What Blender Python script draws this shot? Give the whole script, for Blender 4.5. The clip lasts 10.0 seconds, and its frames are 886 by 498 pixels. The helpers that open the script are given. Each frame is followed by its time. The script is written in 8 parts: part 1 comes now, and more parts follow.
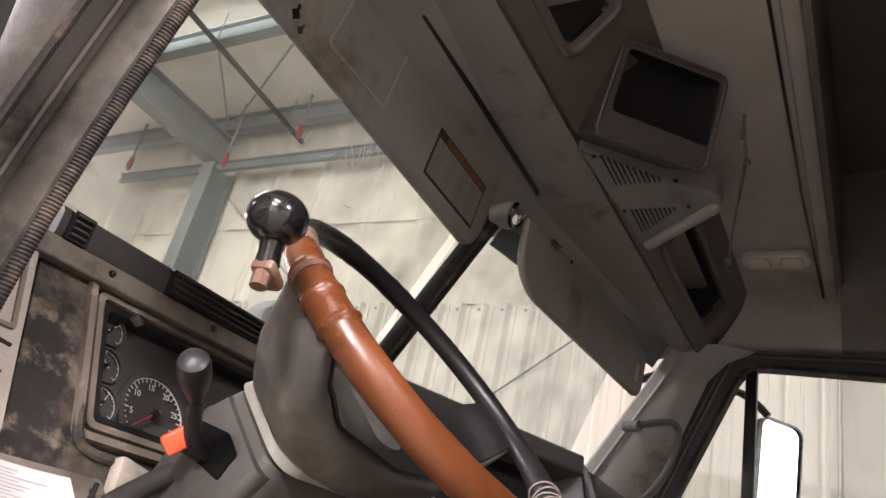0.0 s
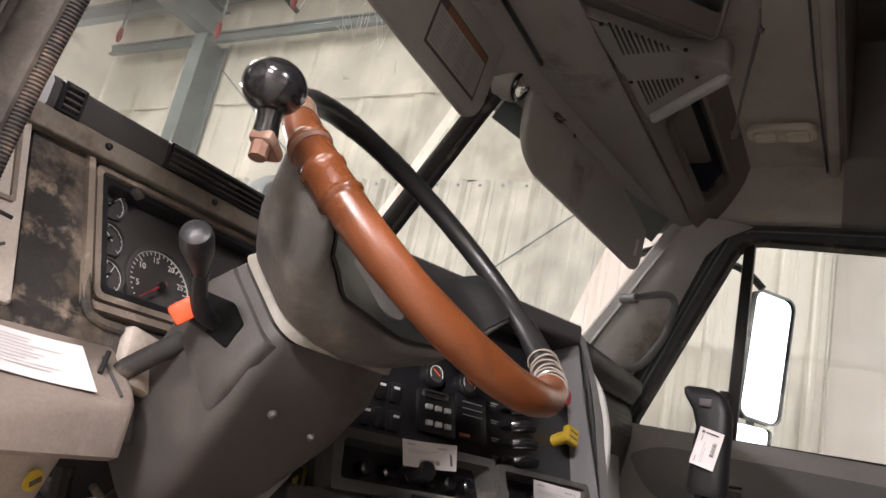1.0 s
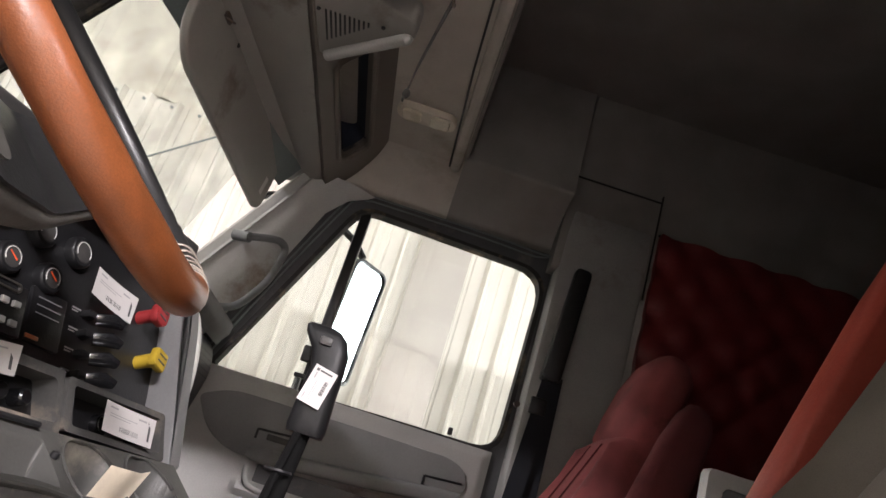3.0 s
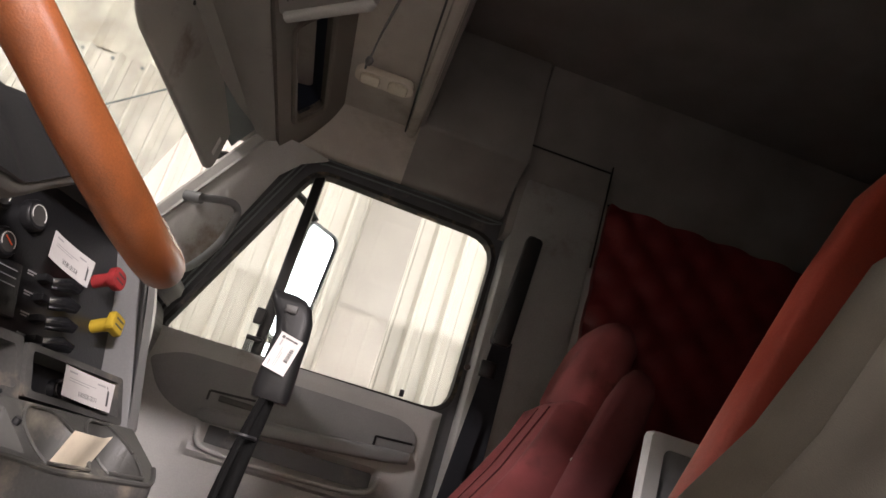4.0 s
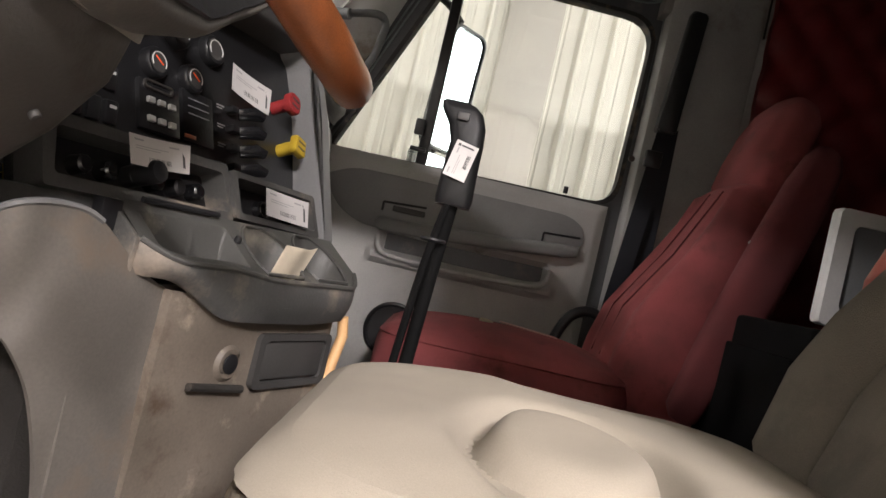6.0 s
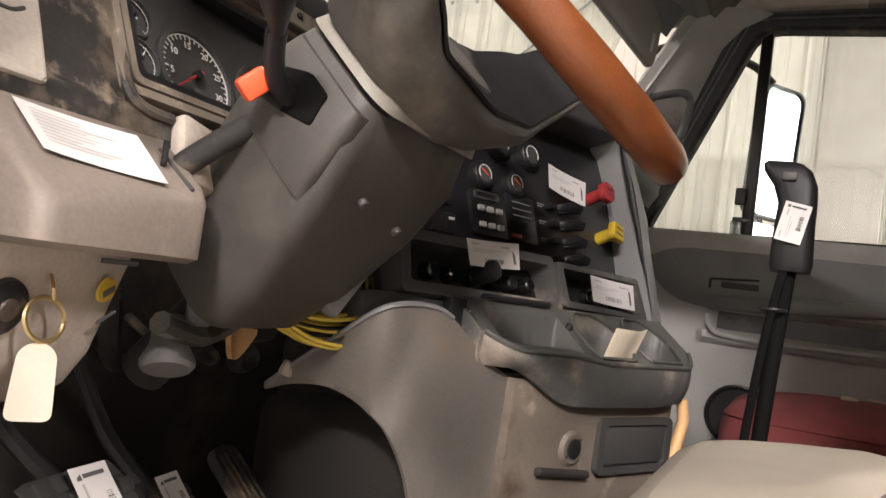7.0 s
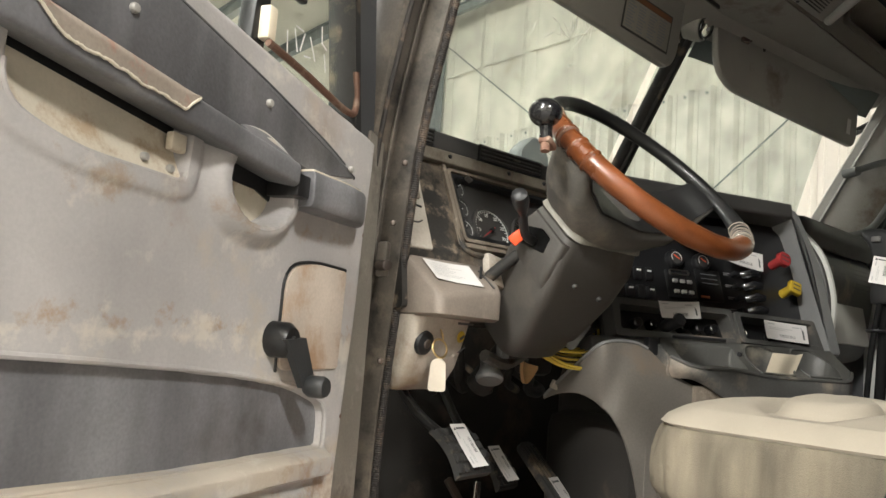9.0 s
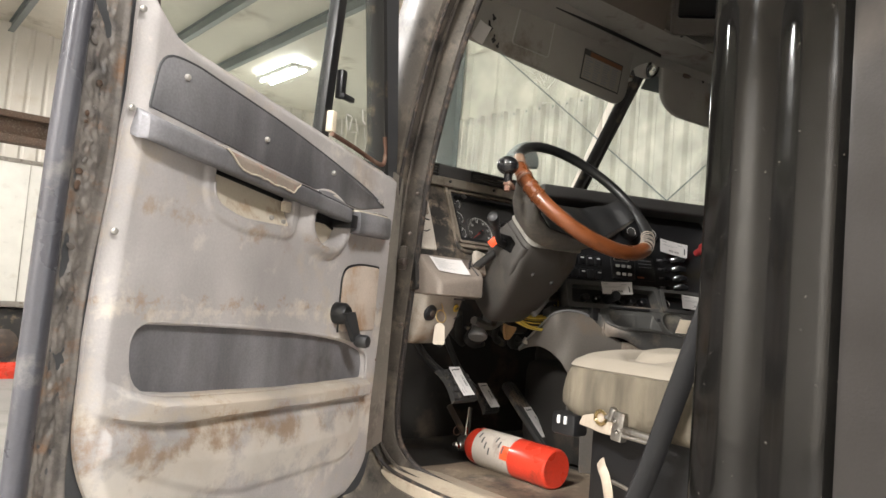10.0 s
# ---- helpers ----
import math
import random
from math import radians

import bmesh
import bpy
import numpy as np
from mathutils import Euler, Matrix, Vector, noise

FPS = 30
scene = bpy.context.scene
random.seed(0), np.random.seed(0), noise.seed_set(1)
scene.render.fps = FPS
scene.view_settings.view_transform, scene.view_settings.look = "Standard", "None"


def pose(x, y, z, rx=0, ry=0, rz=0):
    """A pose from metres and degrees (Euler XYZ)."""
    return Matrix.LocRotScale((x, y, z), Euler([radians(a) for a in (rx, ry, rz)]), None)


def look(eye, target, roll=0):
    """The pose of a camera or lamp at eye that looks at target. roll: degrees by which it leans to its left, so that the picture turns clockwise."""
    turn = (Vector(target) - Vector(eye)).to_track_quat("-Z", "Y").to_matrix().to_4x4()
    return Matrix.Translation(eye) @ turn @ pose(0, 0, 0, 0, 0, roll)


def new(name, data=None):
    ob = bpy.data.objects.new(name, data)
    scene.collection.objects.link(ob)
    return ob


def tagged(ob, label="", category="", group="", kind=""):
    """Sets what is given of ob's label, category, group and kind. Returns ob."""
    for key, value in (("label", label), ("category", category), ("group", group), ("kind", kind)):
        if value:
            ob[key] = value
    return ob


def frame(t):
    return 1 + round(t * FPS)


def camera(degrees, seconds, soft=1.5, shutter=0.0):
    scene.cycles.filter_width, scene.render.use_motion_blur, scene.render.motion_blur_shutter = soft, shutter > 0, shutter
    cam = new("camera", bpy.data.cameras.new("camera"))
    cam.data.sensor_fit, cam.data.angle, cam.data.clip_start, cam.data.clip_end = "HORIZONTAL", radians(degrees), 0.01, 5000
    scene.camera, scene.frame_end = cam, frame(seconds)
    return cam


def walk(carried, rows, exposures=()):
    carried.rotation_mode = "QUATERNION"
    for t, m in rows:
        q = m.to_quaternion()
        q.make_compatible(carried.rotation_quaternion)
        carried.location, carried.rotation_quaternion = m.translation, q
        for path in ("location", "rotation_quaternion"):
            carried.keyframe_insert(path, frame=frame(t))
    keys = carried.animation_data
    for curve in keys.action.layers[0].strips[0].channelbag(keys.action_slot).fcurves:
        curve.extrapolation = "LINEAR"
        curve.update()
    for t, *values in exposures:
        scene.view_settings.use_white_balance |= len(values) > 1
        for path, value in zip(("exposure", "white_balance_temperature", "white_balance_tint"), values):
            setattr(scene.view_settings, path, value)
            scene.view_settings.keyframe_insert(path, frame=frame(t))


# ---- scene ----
cam = camera(61.8, 10.0)
PATH = [
    (0, (-1.326, 0.249, 1.791), (0.2, 1.25, 2.608), 13.2),
    (0.5, (-1.322, 0.261, 1.791), (0.315, 1.274, 2.334), 12.6),
    (1, (-1.319, 0.254, 1.789), (0.337, 1.252, 2.3), 12.4),
    (1.5, (-1.335, 0.281, 1.786), (0.362, 1.217, 2.282), 12.9),
    (2, (-1.337, 0.318, 1.757), (0.484, 0.961, 2.278), 14.4),
    (2.5, (-1.255, 0.34, 1.754), (0.632, 0.636, 2.349), 15.9),
    (3, (-1.223, 0.352, 1.739), (0.657, 0.316, 2.421), 17.6),
    (3.2, (-1.241, 0.362, 1.726), (0.621, 0.2, 2.438), 17.3),
    (4.3, (-1.244, 0.398, 1.741), (0.672, 0.15, 2.259), 16.5),
    (4.5, (-1.244, 0.406, 1.736), (0.703, 0.104, 2.079), 15.8),
    (5, (-1.243, 0.407, 1.738), (0.722, 0.053, 1.852), 15.0),
    (5.2, (-1.243, 0.407, 1.738), (0.721, 0.062, 1.847), 15.0),
    (6.3, (-1.259, 0.428, 1.722), (0.724, 0.689, 1.679), 11.4),
    (6.5, (-1.27, 0.424, 1.719), (0.682, 0.853, 1.647), 10.1),
    (7, (-1.279, 0.424, 1.715), (0.518, 1.295, 1.822), 7.8),
    (7.5, (-1.283, 0.393, 1.707), (0.277, 1.589, 2.078), 5.8),
    (8, (-1.398, 0.297, 1.665), (0.034, 1.623, 2.102), 5.0),
    (8.3, (-1.574, 0.201, 1.66), (-0.133, 1.544, 2.008), 4.8),
    (8.5, (-1.658, 0.137, 1.66), (-0.26, 1.534, 1.963), 4.6),
    (9, (-1.798, -0.105, 1.662), (-0.508, 1.403, 1.91), 4.3),
    (9.5, (-1.948, -0.379, 1.711), (-0.663, 1.148, 1.844), 4.4),
    (10, (-2.195, -0.668, 1.712), (-0.946, 0.889, 1.833), 4.6),
]
walk(cam, [(t, look(eye, target, roll)) for t, eye, target, roll in PATH],
     [(0.0, 0.12, 6500, 17), (1.0, 0.15, 6500, 17), (2.0, 0.27, 6300, 17), (3.0, 0.5, 6350, 15), (4.5, 0.43, 6700, 17), (5.2, 0.27, 6700, 15), (6.5, 0.22, 6500, 12), (7.0, 0.25, 6750, 13), (7.5, 0.36, 6500, 4), (8.0, 0.42, 6050, 7), (8.5, 0.2, 6650, 4), (9.0, 0.05, 6550, 2), (9.5, 0.05, 6400, 5), (10.0, -0.03, 6500, 6)])

# ---- light ----
world = bpy.data.worlds.new("world")
scene.world = world
world.use_nodes = True
wn = world.node_tree.nodes
sky = wn.new("ShaderNodeTexSky")
sky.sky_type = 'NISHITA'
sky.sun_disc = False
sky.sun_elevation, sky.sun_rotation = radians(35), radians(200)
world.node_tree.links.new(sky.outputs[0], wn["Background"].inputs[0])
wn["Background"].inputs[1].default_value = 0.06
scene.view_settings.exposure = 0.0

# The lamp at (0.2, 5.2) is unseen, added to brighten the ceiling.
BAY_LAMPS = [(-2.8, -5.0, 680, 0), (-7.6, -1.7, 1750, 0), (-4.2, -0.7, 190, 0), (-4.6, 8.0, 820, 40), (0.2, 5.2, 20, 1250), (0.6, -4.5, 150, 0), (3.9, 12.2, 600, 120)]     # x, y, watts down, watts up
BAY_Z = 5.6


def bay_lamp_light(x, y, watts, up_watts):
    ld = bpy.data.lights.new("bay_light", 'AREA')
    ld.shape, ld.size, ld.size_y = 'RECTANGLE', 0.5, 1.5
    ld.energy, ld.color = watts, (0.99, 0.94, 0.935)
    lo = new("bay_light", ld)
    lo.matrix_world = pose(x, y, BAY_Z - 0.06)
    # Added fill that points up from the fixture to brighten the ceiling.
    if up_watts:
        up = bpy.data.lights.new("ceiling_fill", 'AREA')
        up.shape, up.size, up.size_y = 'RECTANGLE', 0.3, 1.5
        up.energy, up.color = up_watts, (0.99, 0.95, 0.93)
        uo = new("ceiling_fill", up)
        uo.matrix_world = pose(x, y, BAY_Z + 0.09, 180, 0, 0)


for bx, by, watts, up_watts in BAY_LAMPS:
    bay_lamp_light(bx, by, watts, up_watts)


# ---- materials ----
def mat(name, col, rough=0.5, metal=0.0, var=0.18, vscale=6.0, bump=0.15, bscale=220.0, dirt=None, spec=0.5, coat=0.0, island=0.0, wear=None):
    m = bpy.data.materials.new(name)
    m.use_nodes = True
    nt = m.node_tree
    n, l = nt.nodes, nt.links
    b = n["Principled BSDF"]
    tc = n.new("ShaderNodeTexCoord")
    big = n.new("ShaderNodeTexNoise")
    big.inputs["Scale"].default_value, big.inputs["Detail"].default_value = vscale, 6.0
    l.new(tc.outputs["Object"], big.inputs["Vector"])
    fine = n.new("ShaderNodeTexNoise")
    fine.inputs["Scale"].default_value, fine.inputs["Detail"].default_value = bscale, 3.0
    l.new(tc.outputs["Object"], fine.inputs["Vector"])
    ramp = n.new("ShaderNodeMapRange")
    ramp.inputs[1].default_value, ramp.inputs[2].default_value = 0.3, 0.7
    ramp.inputs[3].default_value, ramp.inputs[4].default_value = 1 - var, 1 + var
    l.new(big.outputs[0], ramp.inputs[0])
    r2 = n.new("ShaderNodeMapRange")
    r2.inputs[1].default_value, r2.inputs[2].default_value = 0.3, 0.7
    r2.inputs[3].default_value, r2.inputs[4].default_value = 1 - var * 0.4, 1 + var * 0.4
    l.new(fine.outputs[0], r2.inputs[0])
    mul = n.new("ShaderNodeMath")
    mul.operation = 'MULTIPLY'
    l.new(ramp.outputs[0], mul.inputs[0])
    l.new(r2.outputs[0], mul.inputs[1])
    vm = n.new("ShaderNodeVectorMath")
    vm.operation = 'SCALE'
    vm.inputs[0].default_value = col
    l.new(mul.outputs[0], vm.inputs["Scale"])
    out = vm.outputs[0]
    for spot in (dirt, wear):
        if spot:
            dc, amount, ds = spot
            dn = n.new("ShaderNodeTexNoise")
            dn.inputs["Scale"].default_value, dn.inputs["Detail"].default_value = ds, 9.0
            dn.inputs["Roughness"].default_value = 0.65
            l.new(tc.outputs["Object"], dn.inputs["Vector"])
            dr = n.new("ShaderNodeMapRange")
            dr.inputs[1].default_value, dr.inputs[2].default_value = 0.62 - amount * 0.25, 0.72 - amount * 0.12
            l.new(dn.outputs[0], dr.inputs[0])
            mx = n.new("ShaderNodeMix")
            mx.data_type = 'RGBA'
            mx.inputs[7].default_value = (*dc, 1)
            l.new(dr.outputs[0], mx.inputs[0])
            l.new(out, mx.inputs[6])
            out = mx.outputs[2]
    l.new(out, b.inputs["Base Color"])
    rr = n.new("ShaderNodeMapRange")
    rr.inputs[1].default_value, rr.inputs[2].default_value = 0.3, 0.7
    rr.inputs[3].default_value, rr.inputs[4].default_value = max(0.02, rough - 0.1), min(1, rough + 0.1)
    l.new(big.outputs[0], rr.inputs[0])
    l.new(rr.outputs[0], b.inputs["Roughness"])
    b.inputs["Metallic"].default_value = metal
    b.inputs["Specular IOR Level"].default_value = spec
    b.inputs["Coat Weight"].default_value = coat
    if bump:
        bp = n.new("ShaderNodeBump")
        bp.inputs["Strength"].default_value, bp.inputs["Distance"].default_value = bump, 0.002
        l.new(fine.outputs[0], bp.inputs["Height"])
        l.new(bp.outputs[0], b.inputs["Normal"])
    return m


def glass(name, tint=(0.93, 0.97, 0.95), haze=0.05):
    m = bpy.data.materials.new(name)
    m.use_nodes = True
    n, l = m.node_tree.nodes, m.node_tree.links
    n.remove(n["Principled BSDF"])
    tr, gl, df = n.new("ShaderNodeBsdfTransparent"), n.new("ShaderNodeBsdfGlossy"), n.new("ShaderNodeBsdfDiffuse")
    tr.inputs[0].default_value = (*tint, 1)
    gl.inputs["Roughness"].default_value = 0.02
    df.inputs[0].default_value = (0.75, 0.75, 0.72, 1)
    lw = n.new("ShaderNodeLayerWeight")
    lw.inputs[0].default_value = 0.5
    pw, fr = n.new("ShaderNodeMath"), n.new("ShaderNodeMath")
    pw.operation, pw.inputs[1].default_value = 'POWER', 4.0
    fr.operation, fr.inputs[1].default_value, fr.inputs[2].default_value = 'MULTIPLY_ADD', 0.55, 0.04
    l.new(lw.outputs["Facing"], pw.inputs[0])
    l.new(pw.outputs[0], fr.inputs[0])
    tc, nz = n.new("ShaderNodeTexCoord"), n.new("ShaderNodeTexNoise")
    nz.inputs["Scale"].default_value, nz.inputs["Detail"].default_value = 7.0, 8.0
    l.new(tc.outputs["Object"], nz.inputs["Vector"])
    mr = n.new("ShaderNodeMapRange")
    mr.inputs[1].default_value, mr.inputs[2].default_value, mr.inputs[3].default_value, mr.inputs[4].default_value = 0.35, 0.75, haze * 0.3, haze * 1.8
    l.new(nz.outputs[0], mr.inputs[0])
    m1, m2 = n.new("ShaderNodeMixShader"), n.new("ShaderNodeMixShader")
    l.new(mr.outputs[0], m1.inputs[0])
    l.new(tr.outputs[0], m1.inputs[1])
    l.new(df.outputs[0], m1.inputs[2])
    l.new(fr.outputs[0], m2.inputs[0])
    l.new(m1.outputs[0], m2.inputs[1])
    l.new(gl.outputs[0], m2.inputs[2])
    l.new(m2.outputs[0], n["Material Output"].inputs[0])
    return m


def glow(name, col, strength):
    m = bpy.data.materials.new(name)
    m.use_nodes = True
    b = m.node_tree.nodes["Principled BSDF"]
    b.inputs["Base Color"].default_value = (*col, 1)
    b.inputs["Emission Color"].default_value = (*col, 1)
    b.inputs["Emission Strength"].default_value = strength
    return m


M_DASH = mat("grey_dash_plastic", (0.066, 0.065, 0.062), 0.55, var=0.22, dirt=((0.23, 0.19, 0.15), 0.3, 6))
M_DASHDK = mat("dark_dash_plastic", (0.05, 0.048, 0.046), 0.5)
M_BLACK = mat("black_plastic", (0.012, 0.012, 0.013), 0.4)
M_BLKGLOSS = mat("black_gloss", (0.01, 0.01, 0.011), 0.14, bump=0.03, coat=0.5)
M_RUBBER = mat("black_rubber", (0.02, 0.019, 0.018), 0.75, dirt=((0.16, 0.12, 0.08), 0.3, 9))
M_SEALDK = mat("dark_dusty_rubber", (0.018, 0.016, 0.015), 0.75, spec=0.25, dirt=((0.06, 0.05, 0.04), 0.4, 10))
M_SEAL = mat("dusty_rubber", (0.026, 0.022, 0.02), 0.7, dirt=((0.13, 0.095, 0.07), 0.45, 30))
M_TRIM = mat("grey_trim", (0.39, 0.385, 0.365), 0.6, var=0.1, dirt=((0.2, 0.16, 0.12), 0.15, 4))
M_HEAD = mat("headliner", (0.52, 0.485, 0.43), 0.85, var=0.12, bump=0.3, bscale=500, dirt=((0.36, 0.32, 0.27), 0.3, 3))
M_BEIGE = mat("worn_beige_plastic", (0.4, 0.36, 0.31), 0.55, dirt=((0.24, 0.17, 0.11), 0.35, 5))
M_DOOR = mat("stained_door_vinyl", (0.415, 0.395, 0.39), 0.55, var=0.1, dirt=((0.36, 0.3, 0.26), 0.2, 3.5))
M_DOORDK = mat("grey_door_insert", (0.15, 0.148, 0.157), 0.5, var=0.25, vscale=5, dirt=((0.1, 0.095, 0.095), 0.2, 4))
M_BODY = mat("black_painted_steel", (0.014, 0.013, 0.013), 0.22, coat=0.4, dirt=((0.14, 0.115, 0.09), 0.28, 7), bump=0.05)
M_RUST = mat("rusty_worn_edge", (0.15, 0.135, 0.122), 0.5, var=0.3, vscale=30, bump=0.4, bscale=160, dirt=((0.17, 0.095, 0.05), 0.35, 22), wear=((0.05, 0.046, 0.045), 0.4, 16))
M_LEATHER = mat("brown_leather", (0.155, 0.047, 0.015), 0.33, var=0.38, vscale=9, bump=0.12, bscale=600, dirt=((0.09, 0.03, 0.013), 0.4, 6))
M_WHEEL = mat("black_wheel_rim", (0.013, 0.013, 0.013), 0.33)
M_SPOKE = mat("grey_wheel_hub", (0.085, 0.08, 0.072), 0.5, dirt=((0.19, 0.165, 0.135), 0.35, 6))
M_CHROME = mat("chrome", (0.75, 0.73, 0.7), 0.15, 1.0, var=0.05, bump=0)
M_STEEL = mat("dull_steel", (0.42, 0.4, 0.37), 0.42, 1.0, dirt=((0.12, 0.08, 0.05), 0.3, 12))
# Copy of the red velour, darkened for the shaded seat sides.
M_REDWING = mat("shaded_red_velour", (0.15, 0.034, 0.036), 0.9, var=0.25, bump=0.5, bscale=700, dirt=((0.11, 0.03, 0.03), 0.3, 6))
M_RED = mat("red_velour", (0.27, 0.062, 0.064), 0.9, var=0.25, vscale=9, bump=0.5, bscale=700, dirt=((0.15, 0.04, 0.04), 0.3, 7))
M_REDV = mat("red_vinyl", (0.33, 0.055, 0.035), 0.4, var=0.15, bump=0.2)
M_REDWALL = mat("dark_red_tufted_vinyl", (0.17, 0.018, 0.018), 0.5, var=0.2)
# Tan-stained seat cloth, also darkened to paint the cushion side's shade.
M_SEATSIDE = mat("stained_shaded_seat_cloth", (0.14, 0.12, 0.088), 0.9, var=0.2, vscale=8, bump=0.5, bscale=650, dirt=((0.06, 0.044, 0.026), 0.3, 7))
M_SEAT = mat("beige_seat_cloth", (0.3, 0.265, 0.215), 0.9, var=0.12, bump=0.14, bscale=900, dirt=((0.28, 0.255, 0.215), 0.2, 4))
M_WALL = mat("cream_wall_panel", (0.7, 0.665, 0.605), 0.5, var=0.05, vscale=0.9, bump=0.03, bscale=40, dirt=((0.6, 0.55, 0.47), 0.15, 1.3))
M_CEIL = mat("cream_ceiling_panel", (0.74, 0.7, 0.62), 0.6, var=0.1, vscale=0.7, bump=0.05, bscale=30, dirt=((0.45, 0.4, 0.33), 0.25, 1.0))
M_GSTEEL = mat("grey_blue_steel", (0.2, 0.225, 0.23), 0.5, var=0.1, vscale=2)
M_CONC = mat("concrete", (0.2, 0.19, 0.175), 0.75, var=0.2, vscale=1.2, dirt=((0.14, 0.13, 0.12), 0.35, 1.5))
M_CARPET = mat("dark_floor_mat", (0.017, 0.015, 0.013), 0.9, spec=0.3, bump=0.6, bscale=300, dirt=((0.055, 0.042, 0.03), 0.32, 6))
M_TAN = mat("tan_sill_plastic", (0.4, 0.34, 0.26), 0.55, dirt=((0.2, 0.14, 0.09), 0.45, 8))
M_PAPER = mat("white_paper", (0.58, 0.56, 0.545), 0.7, var=0.04, bump=0.05)
M_INK = mat("dark_print", (0.08, 0.08, 0.08), 0.7, var=0.05, bump=0)
M_YEL = mat("yellow_plastic", (0.45, 0.31, 0.03), 0.4, var=0.08)
M_REDP = mat("red_plastic", (0.3, 0.03, 0.032), 0.4, var=0.08)
M_ORANGE = mat("orange_red_plastic", (0.85, 0.1, 0.03), 0.45, var=0.08)
M_EXT = mat("red_extinguisher_paint", (0.65, 0.05, 0.025), 0.3, coat=0.3, dirt=((0.3, 0.04, 0.02), 0.2, 10))
M_WHITE = mat("white_plastic", (0.75, 0.75, 0.74), 0.45, var=0.06)
M_GREY = mat("mid_grey_plastic", (0.22, 0.23, 0.24), 0.45, var=0.1)
M_GLASS = glass("window_glass", haze=0.03)
# Dust on the windshield, its haze raised to stand in for glare.
M_WSGLASS = glass("dusty_glare_windshield_glass", haze=0.13)
M_MIRROR = mat("mirror_glass", (0.9, 0.92, 0.93), 0.02, 1.0, var=0.0, bump=0)
M_GLOW = glow("lit_tube", (1.0, 0.94, 0.88), 55.0)
M_DAY = glow("daylight_panel", (0.93, 0.97, 1.0), 4.0)
M_RUSTYPLATE = mat("dusty_scuffed_plate", (0.024, 0.022, 0.02), 0.55, var=0.35, vscale=14, dirt=((0.17, 0.135, 0.1), 0.5, 9), wear=((0.24, 0.19, 0.14), 0.22, 22))
M_WORN = mat("worn_tan_bezel", (0.18, 0.15, 0.118), 0.55, dirt=((0.07, 0.056, 0.044), 0.35, 16), wear=((0.36, 0.3, 0.23), 0.3, 26))
M_DIAL = mat("dial_white", (0.62, 0.62, 0.6), 0.6, var=0.05, bump=0)
M_BOX = mat("grey_box_plastic", (0.185, 0.155, 0.13), 0.55, var=0.2, dirt=((0.14, 0.11, 0.08), 0.35, 7), wear=((0.3, 0.26, 0.22), 0.15, 5))
M_BRASS = mat("brass", (0.6, 0.46, 0.24), 0.35, 1.0)
M_TAG = mat("beige_tag", (0.52, 0.46, 0.38), 0.5, var=0.06)
M_COL = mat("column_grey", (0.066, 0.061, 0.056), 0.5, var=0.14, vscale=4, dirt=((0.1, 0.088, 0.075), 0.2, 5), wear=((0.05, 0.042, 0.034), 0.25, 9))
# Column grey lightened to paint the light on the collar's top.
M_COLTOP = mat("lit_collar_grey", (0.24, 0.23, 0.2), 0.5, dirt=((0.2, 0.18, 0.15), 0.3, 8))
M_CLEAR = mat("clear_lacing", (0.3, 0.26, 0.22), 0.15, var=0.1, bump=0.1)
M_CLEARTAPE = mat("shiny_tape", (0.2, 0.13, 0.09), 0.12, var=0.25, bump=0.4, bscale=120)
M_RUSTB = mat("rusty_steel", (0.15, 0.08, 0.055), 0.6, 0.3, dirt=((0.34, 0.25, 0.19), 0.4, 20))
M_DASHLT = mat("light_grey_dash", (0.17, 0.17, 0.17), 0.5, var=0.1, dirt=((0.2, 0.18, 0.16), 0.2, 6))
M_KEYS = mat("pale_keys", (0.5, 0.5, 0.48), 0.4, var=0.1, bump=0)
M_REDDIM = mat("dull_red_tab", (0.4, 0.12, 0.05), 0.4)
M_DASHTRAY = mat("tray_grey", (0.06, 0.059, 0.055), 0.5, var=0.1, dirt=((0.2, 0.18, 0.145), 0.3, 7))
M_CREAM = mat("cream_paper", (0.72, 0.64, 0.5), 0.75, var=0.08)
M_CONSOLE = mat("grimy_beige_console", (0.15, 0.125, 0.1), 0.6, var=0.2, vscale=8, dirt=((0.075, 0.05, 0.032), 0.35, 9), wear=((0.3, 0.26, 0.2), 0.15, 14))
M_GRIP = mat("worn_black_grip", (0.009, 0.009, 0.0095), 0.45, var=0.1, spec=0.3, bump=0.05)
M_MATTE = mat("matte_black_rod", (0.006, 0.006, 0.006), 0.8, var=0.1, spec=0.06, bump=0.05)
M_SEATBK = mat("greyed_seat_cloth", (0.2, 0.18, 0.15), 0.9, var=0.18, vscale=5, bump=0.5, bscale=650, dirt=((0.14, 0.127, 0.108), 0.25, 4))
M_KNEE = mat("knee_panel_grey", (0.118, 0.107, 0.094), 0.6, var=0.2, vscale=5, dirt=((0.15, 0.115, 0.085), 0.35, 5))
M_WHITEISH = mat("pale_dash_plastic", (0.5, 0.5, 0.46), 0.5, var=0.08)
M_YELWIRE = mat("yellow_wire", (0.62, 0.47, 0.08), 0.45, var=0.12)
M_ORTAN = mat("tan_cover", (0.62, 0.37, 0.17), 0.55, var=0.1)
M_EXTLAB = mat("pale_extinguisher_label", (0.5, 0.45, 0.39), 0.5, var=0.12, dirt=((0.3, 0.24, 0.2), 0.3, 18))
M_STEELDK = mat("dark_steel", (0.12, 0.1, 0.09), 0.45, 0.8, dirt=((0.2, 0.14, 0.1), 0.35, 14))
